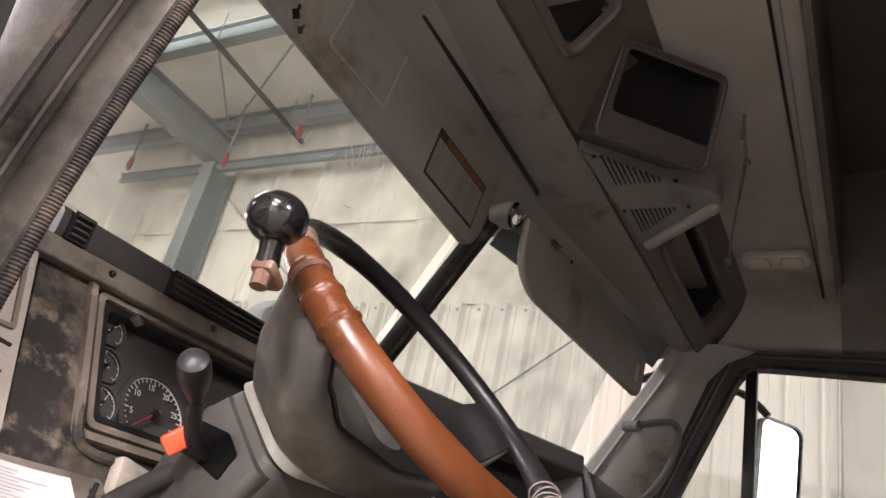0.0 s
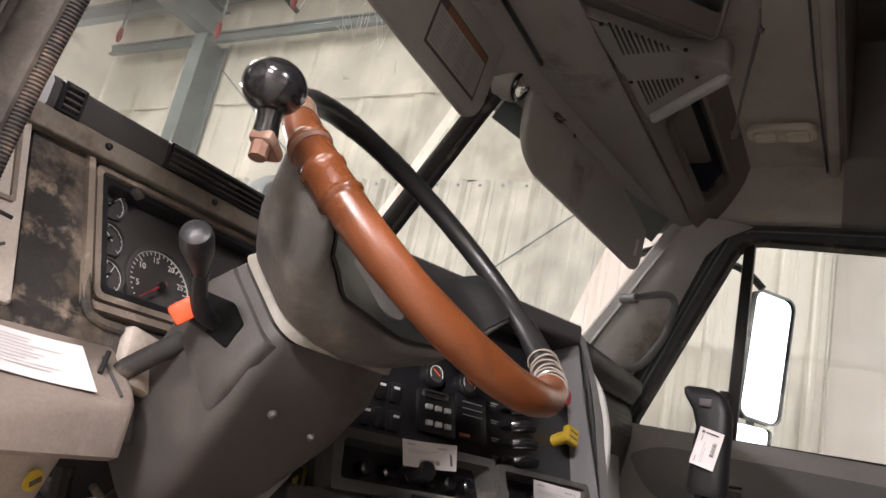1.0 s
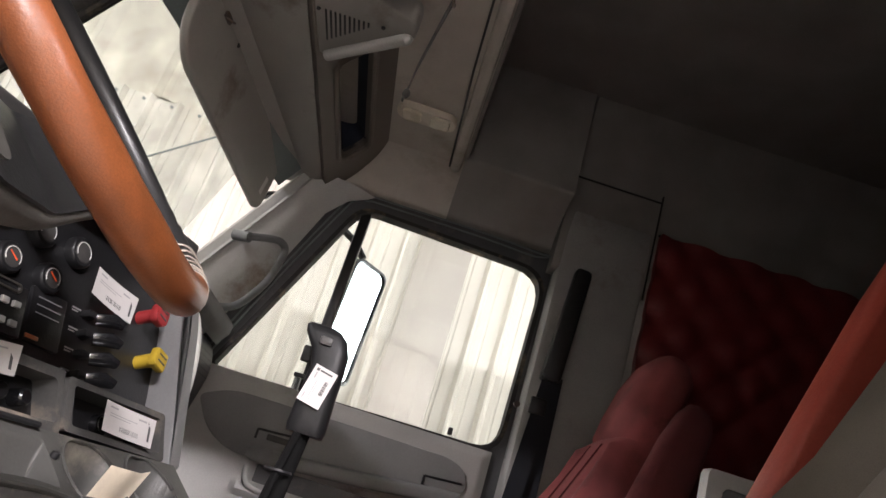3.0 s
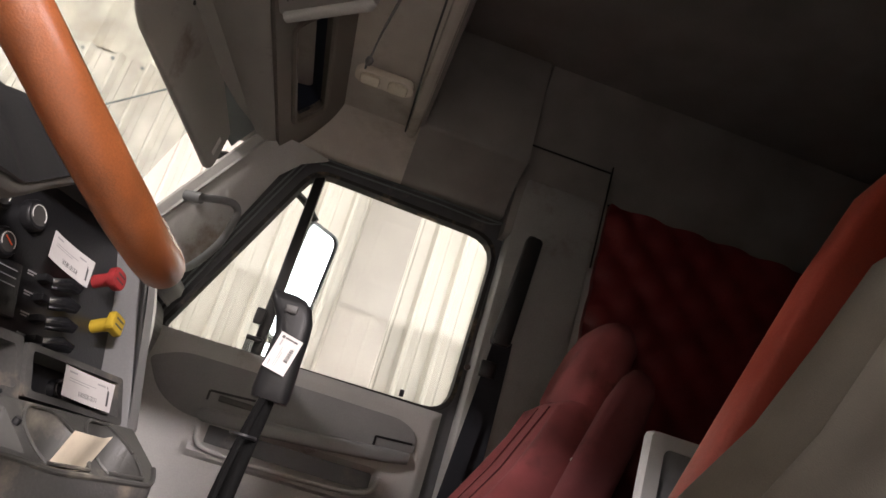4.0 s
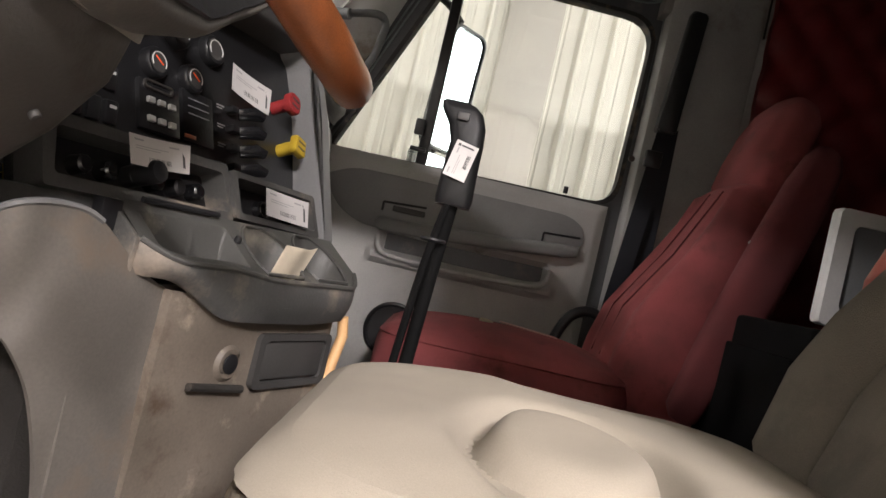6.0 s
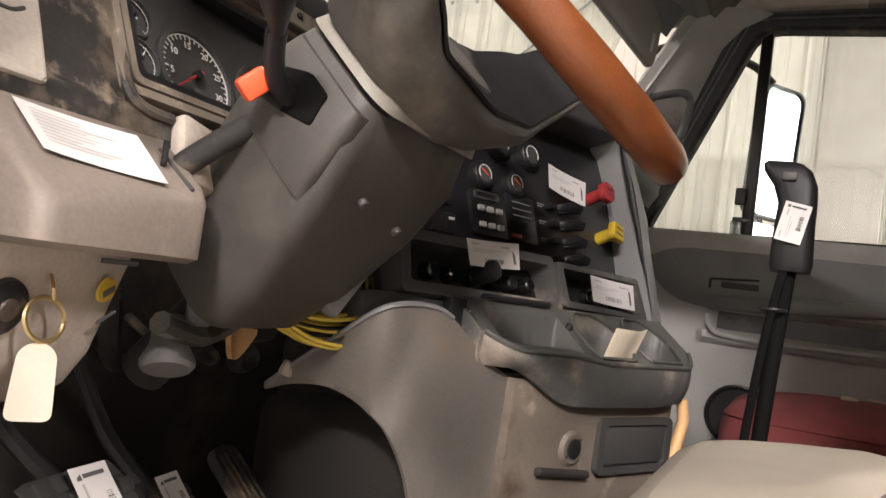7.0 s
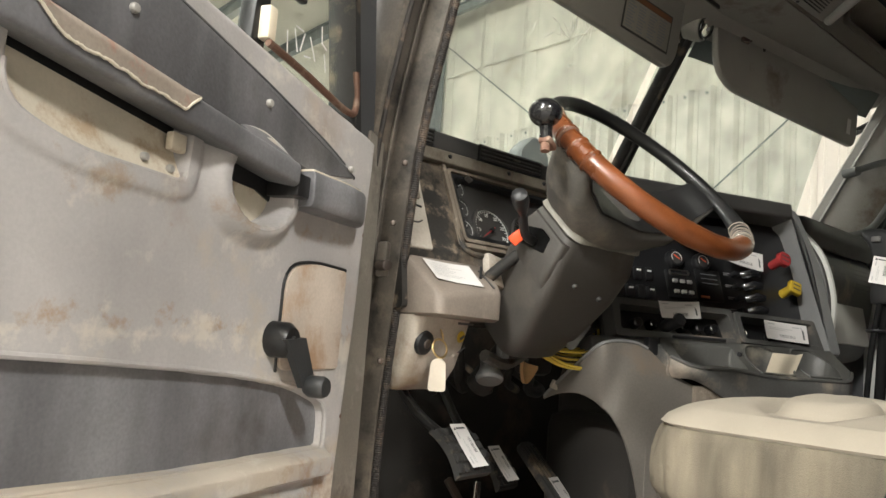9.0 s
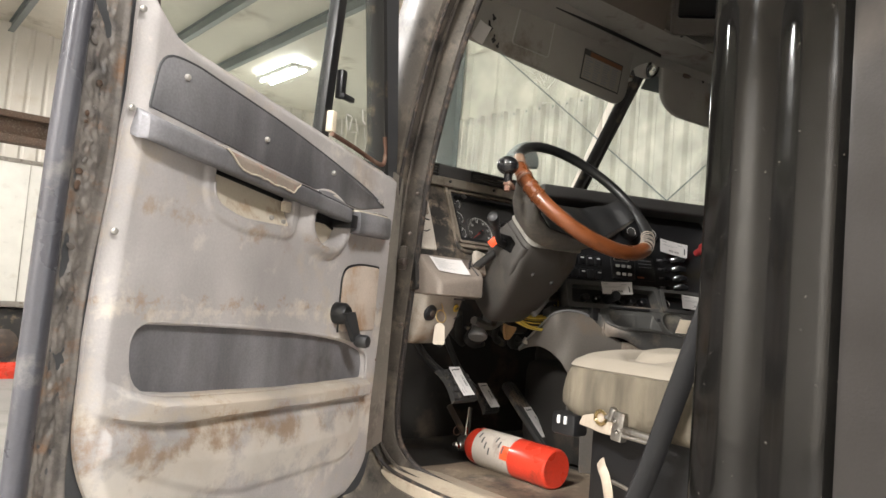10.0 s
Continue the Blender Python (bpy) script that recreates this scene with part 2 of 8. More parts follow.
M_PAPERTAN = mat("tan_strap", (0.45, 0.38, 0.3), 0.8, var=0.12)
M_REDDK = mat("dark_red_seam", (0.09, 0.012, 0.015), 0.9)
M_PINKTAPE = mat("pale_tape", (0.62, 0.35, 0.33), 0.5, var=0.15)
M_FRAME = mat("dusty_frame_steel", (0.085, 0.074, 0.063), 0.36, 0.1, var=0.3, dirt=((0.17, 0.14, 0.11), 0.35, 12), wear=((0.02, 0.018, 0.017), 0.35, 14))
M_GLOSSBODY = mat("glossy_black_paint", (0.006, 0.0056, 0.005), 0.11, var=0.1, bump=0.0, spec=0.5, coat=0.0, dirt=((0.3, 0.28, 0.24), -0.2, 75))
M_DUSTY = mat("dusty_grey_paint", (0.035, 0.032, 0.03), 0.4, var=0.1, dirt=((0.06, 0.053, 0.047), 0.25, 3))
M_TRIMDK = mat("dim_grey_trim", (0.31, 0.305, 0.29), 0.65, var=0.12, dirt=((0.2, 0.17, 0.14), 0.2, 4))
# Headliner copy with the shade of the raised sleeper roof in its colour.
M_HEADSHADE = mat("shaded_headliner", (0.25, 0.237, 0.22), 0.9, var=0.15, bump=0.3, bscale=500)
M_HEADER = mat("header_plastic", (0.3, 0.287, 0.262), 0.5, var=0.1, bump=0.2, bscale=400, dirt=((0.13, 0.1, 0.075), 0.25, 4))
M_OVERHEAD = mat("brown_grey_console_plastic", (0.14, 0.118, 0.097), 0.6, var=0.12, bump=0.2, bscale=400)
M_LABELDIM = mat("aged_label_paper", (0.3, 0.285, 0.25), 0.6, var=0.1)
M_BANDDIM = mat("faded_orange_band", (0.2, 0.085, 0.04), 0.6, var=0.15)
M_CHALK = mat("white_chalk", (0.7, 0.7, 0.68), 0.9, var=0.15, bump=0)
M_CREAMV = mat("cream_vinyl", (0.62, 0.56, 0.46), 0.5, var=0.08, dirt=((0.45, 0.36, 0.26), 0.25, 6))
M_TORN = mat("torn_tan_backing", (0.3, 0.25, 0.21), 0.8, var=0.2, dirt=((0.3, 0.14, 0.1), 0.3, 25))
M_PATCH = mat("pinkish_beige_vinyl", (0.56, 0.48, 0.41), 0.6, var=0.15, dirt=((0.42, 0.28, 0.18), 0.5, 9))
M_SCREWHEAD = mat("painted_screw", (0.4, 0.385, 0.36), 0.4, 0.3, var=0.1)
M_DASHP = mat("passenger_panel_grey", (0.21, 0.212, 0.21), 0.55, var=0.1)
M_BLUEGREY = mat("blue_grey_paint", (0.06, 0.06, 0.07), 0.3, var=0.15, coat=0.3, dirt=((0.2, 0.19, 0.18), 0.25, 8))
M_SEALBEAD = mat("grey_seal_bead", (0.14, 0.165, 0.165), 0.5)
M_LENS = mat("yellowed_lamp_lens", (0.7, 0.64, 0.5), 0.25, var=0.15, bump=0.3, bscale=150)

M_PRINT = mat("grey_print", (0.34, 0.34, 0.34), 0.7, var=0.05, bump=0)
M_FLOORTAN = mat("trodden_tan_floor", (0.15, 0.115, 0.08), 0.75, var=0.3, vscale=9, bump=0.5, bscale=160, dirt=((0.04, 0.034, 0.028), 0.4, 8), wear=((0.26, 0.21, 0.155), 0.3, 14))
M_RUSTDK = mat("dark_rust_crust", (0.085, 0.052, 0.035), 0.8, var=0.3, bump=0.6, bscale=120, dirt=((0.16, 0.13, 0.1), 0.4, 40))
M_DOORINK = mat("dark_inner_door_frame", (0.06, 0.062, 0.066), 0.45, var=0.15, dirt=((0.13, 0.12, 0.11), 0.25, 10))
M_DULLBLACK = mat("dull_black_trim", (0.011, 0.011, 0.012), 0.7, var=0.15, bump=0.1)
M_STRIP = mat("grimy_olive_trim", (0.17, 0.15, 0.12), 0.6, var=0.15, dirt=((0.09, 0.07, 0.05), 0.4, 12))
M_POCKET = mat("dark_pocket_bezel", (0.075, 0.066, 0.058), 0.55, var=0.1)
M_BINBLUE = mat("dark_blue_bin_lining", (0.012, 0.018, 0.035), 0.8, bump=0.4)
M_GREYLT = mat("light_grey_handle", (0.15, 0.155, 0.155), 0.5, var=0.1)
M_WEB = mat("blue_black_webbing", (0.012, 0.014, 0.02), 0.8, var=0.1, bump=0.5, bscale=500)
M_CRANK = mat("worn_dark_grey_crank", (0.035, 0.036, 0.038), 0.45, var=0.15)
M_EDGE = mat("dusty_grey_edge", (0.2, 0.18, 0.155), 0.5, var=0.2, dirt=((0.1, 0.085, 0.07), 0.3, 9), wear=((0.3, 0.27, 0.23), 0.2, 14))
M_PANELGREY = mat("greyed_flat_panel", (0.44, 0.405, 0.37), 0.55, var=0.08, vscale=1.2, bump=0.03, bscale=40, dirt=((0.36, 0.33, 0.3), 0.2, 2))
M_WHITEPAINT = mat("white_truck_paint", (0.72, 0.71, 0.66), 0.35, var=0.05, dirt=((0.5, 0.47, 0.4), 0.2, 1.5))


def band_stain(m, z0, z1, col, scale, cut, gain=0.22):
    """Blotches of a colour that gather in a band between two heights."""
    n, l = m.node_tree.nodes, m.node_tree.links
    sock = n["Principled BSDF"].inputs["Base Color"]
    under = sock.links[0].from_socket
    tc, sp = n.new("ShaderNodeTexCoord"), n.new("ShaderNodeSeparateXYZ")
    l.new(tc.outputs["Object"], sp.inputs[0])
    mid, half = (z0 + z1) / 2, (z1 - z0) / 2
    d = n.new("ShaderNodeMath")
    d.operation, d.inputs[1].default_value = 'SUBTRACT', mid
    l.new(sp.outputs[2], d.inputs[0])
    ab = n.new("ShaderNodeMath")
    ab.operation = 'ABSOLUTE'
    l.new(d.outputs[0], ab.inputs[0])
    mr = n.new("ShaderNodeMapRange")
    mr.inputs[1].default_value, mr.inputs[2].default_value, mr.inputs[3].default_value, mr.inputs[4].default_value = half, 0.0, 0.0, gain
    l.new(ab.outputs[0], mr.inputs[0])
    nz = n.new("ShaderNodeTexNoise")
    nz.inputs["Scale"].default_value, nz.inputs["Detail"].default_value, nz.inputs["Roughness"].default_value = scale, 10.0, 0.68
    l.new(tc.outputs["Object"], nz.inputs["Vector"])
    ad = n.new("ShaderNodeMath")
    l.new(nz.outputs[0], ad.inputs[0])
    l.new(mr.outputs[0], ad.inputs[1])
    r2 = n.new("ShaderNodeMapRange")
    r2.inputs[1].default_value, r2.inputs[2].default_value, r2.inputs[4].default_value = cut, cut + 0.12, 0.8
    l.new(ad.outputs[0], r2.inputs[0])
    mx = n.new("ShaderNodeMix")
    mx.data_type = 'RGBA'
    mx.inputs[7].default_value = (*col, 1)
    l.new(r2.outputs[0], mx.inputs[0])
    l.new(under, mx.inputs[6])
    l.new(mx.outputs[2], sock)


band_stain(M_DOOR, 1.62, 1.70, (0.33, 0.22, 0.13), 20, 0.69)
band_stain(M_DOOR, 1.60, 1.69, (0.62, 0.57, 0.5), 14, 0.64)
band_stain(M_DOOR, 1.42, 1.53, (0.47, 0.41, 0.33), 5, 0.56)
band_stain(M_DOOR, 1.28, 1.53, (0.32, 0.22, 0.14), 12, 0.64)
band_stain(M_DOOR, 1.75, 1.86, (0.34, 0.26, 0.19), 13, 0.72)
band_stain(M_DOOR, 1.27, 1.46, (0.62, 0.58, 0.52), 8, 0.57)
band_stain(M_CREAMV, 1.80, 1.90, (0.38, 0.27, 0.17), 14, 0.66)


def streaks(m, sx, sz, lo, hi):
    """Broad soft streaks that multiply a material's colour."""
    n, l = m.node_tree.nodes, m.node_tree.links
    sock = n["Principled BSDF"].inputs["Base Color"]
    under = sock.links[0].from_socket
    tc, mp, nz = n.new("ShaderNodeTexCoord"), n.new("ShaderNodeMapping"), n.new("ShaderNodeTexNoise")
    mp.inputs["Scale"].default_value = (sx, sx, sz)
    nz.inputs["Scale"].default_value, nz.inputs["Detail"].default_value = 1.0, 5.0
    l.new(tc.outputs["Object"], mp.inputs[0])
    l.new(mp.outputs[0], nz.inputs["Vector"])
    mr = n.new("ShaderNodeMapRange")
    mr.inputs[1].default_value, mr.inputs[2].default_value, mr.inputs[3].default_value, mr.inputs[4].default_value = 0.35, 0.65, lo, hi
    l.new(nz.outputs[0], mr.inputs[0])
    vm = n.new("ShaderNodeVectorMath")
    vm.operation = 'SCALE'
    l.new(under, vm.inputs[0])
    l.new(mr.outputs[0], vm.inputs["Scale"])
    l.new(vm.outputs[0], sock)


streaks(M_DOORDK, 9, 2.0, 0.72, 1.4)
streaks(M_DOOR, 5, 3, 0.86, 1.12)
# On the skirt, streaks paint the shading of its upright wrinkles.
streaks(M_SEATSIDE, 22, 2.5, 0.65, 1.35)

# ---- mesh helpers ----
class B:
    """Gathers faces, in the frame m, for one mesh."""

    def __init__(self, m=None):
        self.m, self.v, self.f = m or Matrix(), [], []

    def add(self, vs, fs):
        k = len(self.v)
        self.v += [self.m @ Vector(p) for p in vs]
        self.f += [tuple(i + k for i in f) for f in fs]
        return self

    def take(self, bm, m=None):
        bm.verts.index_update()
        m = m or Matrix()
        self.add([m @ v.co for v in bm.verts], [[v.index for v in f.verts] for f in bm.faces])
        bm.free()
        return self

    def box(self, c, s, b=0.006, rot=(0, 0, 0), seg=2):
        bm = bmesh.new()
        bmesh.ops.create_cube(bm, size=1)
        bmesh.ops.scale(bm, vec=s, verts=bm.verts)
        if b:
            bmesh.ops.bevel(bm, geom=bm.edges[:], offset=min(b, min(s) * 0.45), segments=seg, profile=0.5, affect='EDGES')
        return self.take(bm, pose(*c, *rot))

    def prism(self, pts, d0, d1, axis='y', b=0.0, seg=2):
        """A flat outline pushed from d0 to d1 along an axis; pts give the two other coordinates in order."""
        def place(p, d):
            return {'x': (d, p[0], p[1]), 'y': (p[0], d, p[1]), 'z': (p[0], p[1], d)}[axis]
        bm = bmesh.new()
        lo = [bm.verts.new(place(p, d0)) for p in pts]
        hi = [bm.verts.new(place(p, d1)) for p in pts]
        n = len(pts)
        bm.faces.new(lo)
        bm.faces.new(hi)
        for i in range(n):
            bm.faces.new((lo[i], lo[(i + 1) % n], hi[(i + 1) % n], hi[i]))
        if b:
            bmesh.ops.recalc_face_normals(bm, faces=bm.faces)
            bmesh.ops.bevel(bm, geom=bm.edges[:], offset=b, segments=seg, profile=0.5, affect='EDGES')
        return self.take(bm)

    def tube(self, pts, r, n=12, closed=False, cap=True, flat=1.0):
        pts = [Vector(p) for p in pts]
        k = len(pts)
        rs = r if isinstance(r, (list, tuple)) else [r] * k
        rings, up = [], None
        for i, p in enumerate(pts):
            a = pts[(i - 1) % k] if closed or i else p
            c = pts[(i + 1) % k] if closed or i < k - 1 else p
            t = (c - a).normalized()
            if up is None:
                up = t.orthogonal().normalized()
            up = (up - t * up.dot(t)).normalized()
            sd = t.cross(up)
            rings.append([p + (up * math.cos(q) * flat + sd * math.sin(q)) * rs[i] for q in (2 * math.pi * j / n for j in range(n))])
        return self.loft(rings, closed, cap)

    def loft(self, rings, closed=False, cap=True):
        n, k = len(rings[0]), len(rings)
        vs = [p for r in rings for p in r]
        fs = []
        for i in range(k if closed else k - 1):
            for j in range(n):
                fs.append((i * n + j, i * n + (j + 1) % n, ((i + 1) % k) * n + (j + 1) % n, ((i + 1) % k) * n + j))
        if cap and not closed:
            fs += [tuple(range(n))[::-1], tuple((k - 1) * n + j for j in range(n))]
        return self.add(vs, fs)

    def grid(self, f, nu, nv, thick=None):
        """A sheet f(s, t) -> place, s and t from 0 to 1; thick: a vector to its back."""
        vs = [Vector(f(i / nu, j / nv)) for i in range(nu + 1) for j in range(nv + 1)]
        w = nv + 1
        fs = [(i * w + j, (i + 1) * w + j, (i + 1) * w + j + 1, i * w + j + 1) for i in range(nu) for j in range(nv)]
        if thick:
            k, t = len(vs), Vector(thick)
            vs += [p + t for p in vs]
            fs += [tuple(q + k for q in f[::-1]) for f in fs]
            rim = [i * w for i in range(nu)] + [nu * w + j for j in range(nv)] + [i * w + nv for i in range(nu, 0, -1)] + list(range(nv, 0, -1))
            fs += [(a, rim[(i + 1) % len(rim)], rim[(i + 1) % len(rim)] + k, a + k) for i, a in enumerate(rim)]
        return self.add(vs, fs)

    def ring(self, outer, inner, d0, d1, axis='y', n=96):
        """A flat frame between two outlines, from d0 to d1."""
        def place(p, d):
            return Vector({'x': (d, p[0], p[1]), 'y': (p[0], d, p[1]), 'z': (p[0], p[1], d)}[axis])
        k = len(inner)
        c = (sum(p[0] for p in inner) / k, sum(p[1] for p in inner) / k)
        qs = sorted({round(math.atan2(p[1] - c[1], p[0] - c[0]), 4) for p in list(outer) + list(inner)} | {round(-math.pi + 2 * math.pi * j / n, 4) for j in range(n)})
        o, i = [reach(outer, c, q) for q in qs], [reach(inner, c, q) for q in qs]
        rings = [[place(p, d0) for p in o], [place(p, d1) for p in o], [place(p, d1) for p in i], [place(p, d0) for p in i]]
        return self.loft(rings, True)

    def ball(self, c, r, s=(1, 1, 1), n=16):
        bm = bmesh.new()
        bmesh.ops.create_uvsphere(bm, u_segments=n, v_segments=n // 2 + 2, radius=r)
        bmesh.ops.scale(bm, vec=s, verts=bm.verts)
        return self.take(bm, Matrix.Translation(c))

    def cyl(self, a, b, r, n=20, bevel=0.0):
        a, b = Vector(a), Vector(b)
        if not bevel:
            return self.tube([a, b], r, n)
        d = (b - a).normalized() * bevel
        return self.tube([a, a + d * 0.3, a + d, b - d, b - d * 0.3, b], [r - bevel, r - bevel * 0.3, r, r, r - bevel * 0.3, r - bevel], n)


def resample(pts, n):
    pts = [Vector((p[0], p[1], 0)) for p in pts]
    ring = pts + [pts[0]]
    ls = [(ring[i + 1] - ring[i]).length for i in range(len(pts))]
    total, out, i, acc = sum(ls), [], 0, 0.0
    for k in range(n):
        d = total * k / n
        while acc + ls[i] < d:
            acc += ls[i]
            i += 1
        q = ring[i].lerp(ring[i + 1], (d - acc) / ls[i])
        out.append((q.x, q.y))
    return out


def reach(pts, c, q):
    """Where a line from c at the angle q leaves an outline."""
    dx, dz, best = math.cos(q), math.sin(q), None
    for i in range(len(pts)):
        (ax, az), (bx, bz) = pts[i - 1], pts[i]
        ex, ez = bx - ax, bz - az
        den = dx * ez - dz * ex
        if abs(den) < 1e-9:
            continue
        t = ((ax - c[0]) * ez - (az - c[1]) * ex) / den
        u = ((ax - c[0]) * dz - (az - c[1]) * dx) / den
        if t > 0 and -1e-4 <= u <= 1 + 1e-4 and (best is None or t > best):
            best = t
    return (c[0] + dx * best, c[1] + dz * best)


def rounded(x0, z0, x1, z1, r, n=6):
    out = []
    for cx, cz, a in ((x1 - r, z1 - r, 0), (x0 + r, z1 - r, 90), (x0 + r, z0 + r, 180), (x1 - r, z0 + r, 270)):
        for i in range(n + 1):
            q = radians(a + 90 * i / n)
            out.append((cx + r * math.cos(q), cz + r * math.sin(q)))
    return out


def soften(pts, r, n=5):
    """Rounds the corners of an outline; r is one radius or one for each corner."""
    out, k = [], len(pts)
    for i, p in enumerate(pts):
        rr = r[i] if isinstance(r, (list, tuple)) else r
        p = Vector((p[0], p[1]))
        a, c = Vector(pts[i - 1][:2]) - p, Vector(pts[(i + 1) % k][:2]) - p
        q = min(rr, a.length * 0.49, c.length * 0.49)
        if q < 1e-5:
            out.append((p.x, p.y))
            continue
        p0, p1 = p + a.normalized() * q, p + c.normalized() * q
        for j in range(n + 1):
            t = j / n
            s = p0 * (1 - t) ** 2 + p * 2 * t * (1 - t) + p1 * t ** 2
            out.append((s.x, s.y))
    return out


def curve(pts, n=8):
    """A smooth line through points."""
    pts = [Vector(p) for p in pts]
    out = []
    for i in range(len(pts) - 1):
        p0, p1, p2, p3 = pts[max(i - 1, 0)], pts[i], pts[i + 1], pts[min(i + 2, len(pts) - 1)]
        for j in range(n):
            t = j / n
            out.append(0.5 * (2 * p1 + (p2 - p0) * t + (2 * p0 - 5 * p1 + 4 * p2 - p3) * t * t + (3 * p1 - p0 - 3 * p2 + p3) * t ** 3))
    return out + [pts[-1]]


WORLD = {}


def part(name, b, material, parent=None, label="", smooth=38):
    me = bpy.data.meshes.new(name)
    me.from_pydata([tuple(v) for v in b.v], [], b.f)
    bm = bmesh.new()
    bm.from_mesh(me)
    bmesh.ops.recalc_face_normals(bm, faces=bm.faces)
    bm.to_mesh(me)
    bm.free()
    if smooth:
        for p in me.polygons:
            p.use_smooth = True
        me.set_sharp_from_angle(angle=radians(smooth))
    me.materials.append(material)
    ob = new(name, me)
    WORLD[ob] = Matrix()
    if parent:
        ob.parent = parent
        ob.matrix_parent_inverse = WORLD[parent].inverted()
    if label:
        ob["label"] = label
    return ob


def thing(name, at, label, category, group="", kind="", moved=(0, 0, 0)):
    """An Empty at a thing's base; moved: an offset for the thing with all its parts."""
    e = new(name)
    e.empty_display_size = 0.05
    e.matrix_basis = Matrix.Translation(Vector(at) + Vector(moved))
    WORLD[e] = Matrix.Translation(at)
    return tagged(e, label, category, group, kind)


def structure(name, b, material, label, category, smooth=38):
    return tagged(part(name, b, material, None, "", smooth), label, category, "", "structure")


def text_part(name, txt, size, m, material, parent):
    cu = bpy.data.curves.new(name, 'FONT')
    cu.body, cu.size, cu.align_x, cu.align_y, cu.extrude = txt, size, 'CENTER', 'CENTER', 0.0003
    ob = new(name, cu)
    bpy.context.view_layer.update()
    me = bpy.data.meshes.new_from_object(ob.evaluated_get(bpy.context.evaluated_depsgraph_get()))
    bpy.data.objects.remove(ob)
    bpy.data.curves.remove(cu)
    b = B(m)
    b.add([v.co.copy() for v in me.vertices], [list(p.vertices) for p in me.polygons])
    bpy.data.meshes.remove(me)
    return part(name, b, material, parent, "", 0)


def face_frame(o, xdir, up):
    """A frame on a surface: x along xdir, y up it, z out of it."""
    x = Vector(xdir).normalized()
    y = Vector(up)
    y = (y - x * y.dot(x)).normalized()
    m = Matrix((x, y, x.cross(y))).transposed().to_4x4()
    m.translation = Vector(o)
    return m


def paper_tag(m, w, h, label, curl=0.006, bars=4, code=True, parent=None, skew=0.0, name="paper_label"):
    """A paper label in the frame m with rows of unreadable print as bars."""
    o = m.translation
    t = thing(name, o, label, "label") if parent is None else parent
    bend = lambda x, y: 0.0015 + curl * ((x / w) ** 2 * 1.6 + 0.5 * (y / h + 0.5) * (x / w + 0.5))
    sheet = B(m).grid(lambda a, c: ((a - 0.5) * w + skew * c, (c - 0.5) * h, bend((a - 0.5) * w, (c - 0.5) * h)), 12, 6, (0, 0, -0.0004))
    part("sheet", sheet, M_PAPER, t)
    b = B(m)
    rnd = random.Random(int(w * 1e4) + int(h * 1e5))
    rows = [(-0.42, 0.34, 0.16, 0.030), (0.16, 0.30, 0.16, 0.030), (-0.40, 0.14, 0.55, 0.012), (-0.40, 0.06, 0.42, 0.012)] if code else [(-0.42, 0.34 - 0.62 * i / max(1, bars - 1), rnd.uniform(0.25, 0.7), 0.075 / bars) for i in range(bars)]
    for rx, ry, rl, rh in rows:
        x0, y, ln, hh = rx * w, ry * h, rl * w, rh * h
        b.grid(lambda a, c, y=y, x0=x0, ln=ln, hh=hh: (x0 + ln * a + skew * (y / h + 0.5), y + hh * (c - 0.5) * 2, bend(x0 + ln * a, y) + 0.0007), 5, 1)
    tagged(part("print", b, M_PRINT, t, "", 0), kind="stuff")
    if code:
        b = B(m)
        for i in range(18):
            x = -0.17 * w + i * w * 0.021
            ww = w * rnd.choice((0.005, 0.009, 0.013))
            b.grid(lambda a, c, x=x, ww=ww: (x + ww * a, h * (-0.34 + 0.17 * c), bend(x, -0.3 * h) + 0.0007), 1, 2)
        b.grid(lambda a, c: (w * (0.375 + 0.045 * a), h * (-0.33 + 0.55 * c), bend(0.39 * w, 0) + 0.0007), 1, 3).grid(lambda a, c: (w * (0.36 + 0.075 * a), h * (0.26 + 0.12 * c), bend(0.39 * w, 0) + 0.0007), 1, 1)
        tagged(part("bar_code", b, M_INK, t, "", 0), kind="stuff")
    return t


def screw(at, normal, r, parent, material=None, name="screw"):
    n = Vector(normal).normalized()
    a = Vector(at)
    return part(name, B().tube([a - n * 0.002, a + n * 0.0015, a + n * 0.004, a + n * 0.0048], [r, r, r * 0.75, r * 0.3], 10), material or M_STEEL, parent)


# ---- the workshop ----
def ribbed(axis, at, a0, a1, z0, z1, pitch, depth, out, lap=0.0):
    """Profiled sheet metal standing upright: ribs along z."""
    b, prof, a = B(), [], a0
    while a < a1:
        w = pitch * 0.12
        if lap:
            prof += [(a, 0), (a + 0.004, -lap), (a + 0.016, -lap), (a + 0.02, 0)]
        prof += [(a + 0.03, 0), (a + pitch * 0.30, 0), (a + pitch * 0.30 + w, depth), (a + pitch * 0.5, depth), (a + pitch * 0.5 + w, 0)]
        a += pitch
    prof.append((a1, 0))
    k = len(prof)
    rows = []
    for z in (z0, z1):
        for p, d in prof:
            rows.append((at + out * d, p, z) if axis == 'x' else (p, at + out * d, z))
    b.add(rows, [(i, i + 1, i + 1 + k, i + k) for i in range(k - 1)])
    back = [(at - out * 0.12, a0, z0), (at - out * 0.12, a1, z0), (at - out * 0.12, a1, z1), (at - out * 0.12, a0, z1)] if axis == 'x' else \
        [(a0, at - out * 0.12, z0), (a1, at - out * 0.12, z0), (a1, at - out * 0.12, z1), (a0, at - out * 0.12, z1)]
    b.add(back, [(0, 1, 2, 3)])
    return b


def roof(x):
    """The ceiling's height: it rises from the east wall to the ridge."""
    return 5.75 + 0.09 * min(5.0, max(0.0, 3.2 - x))


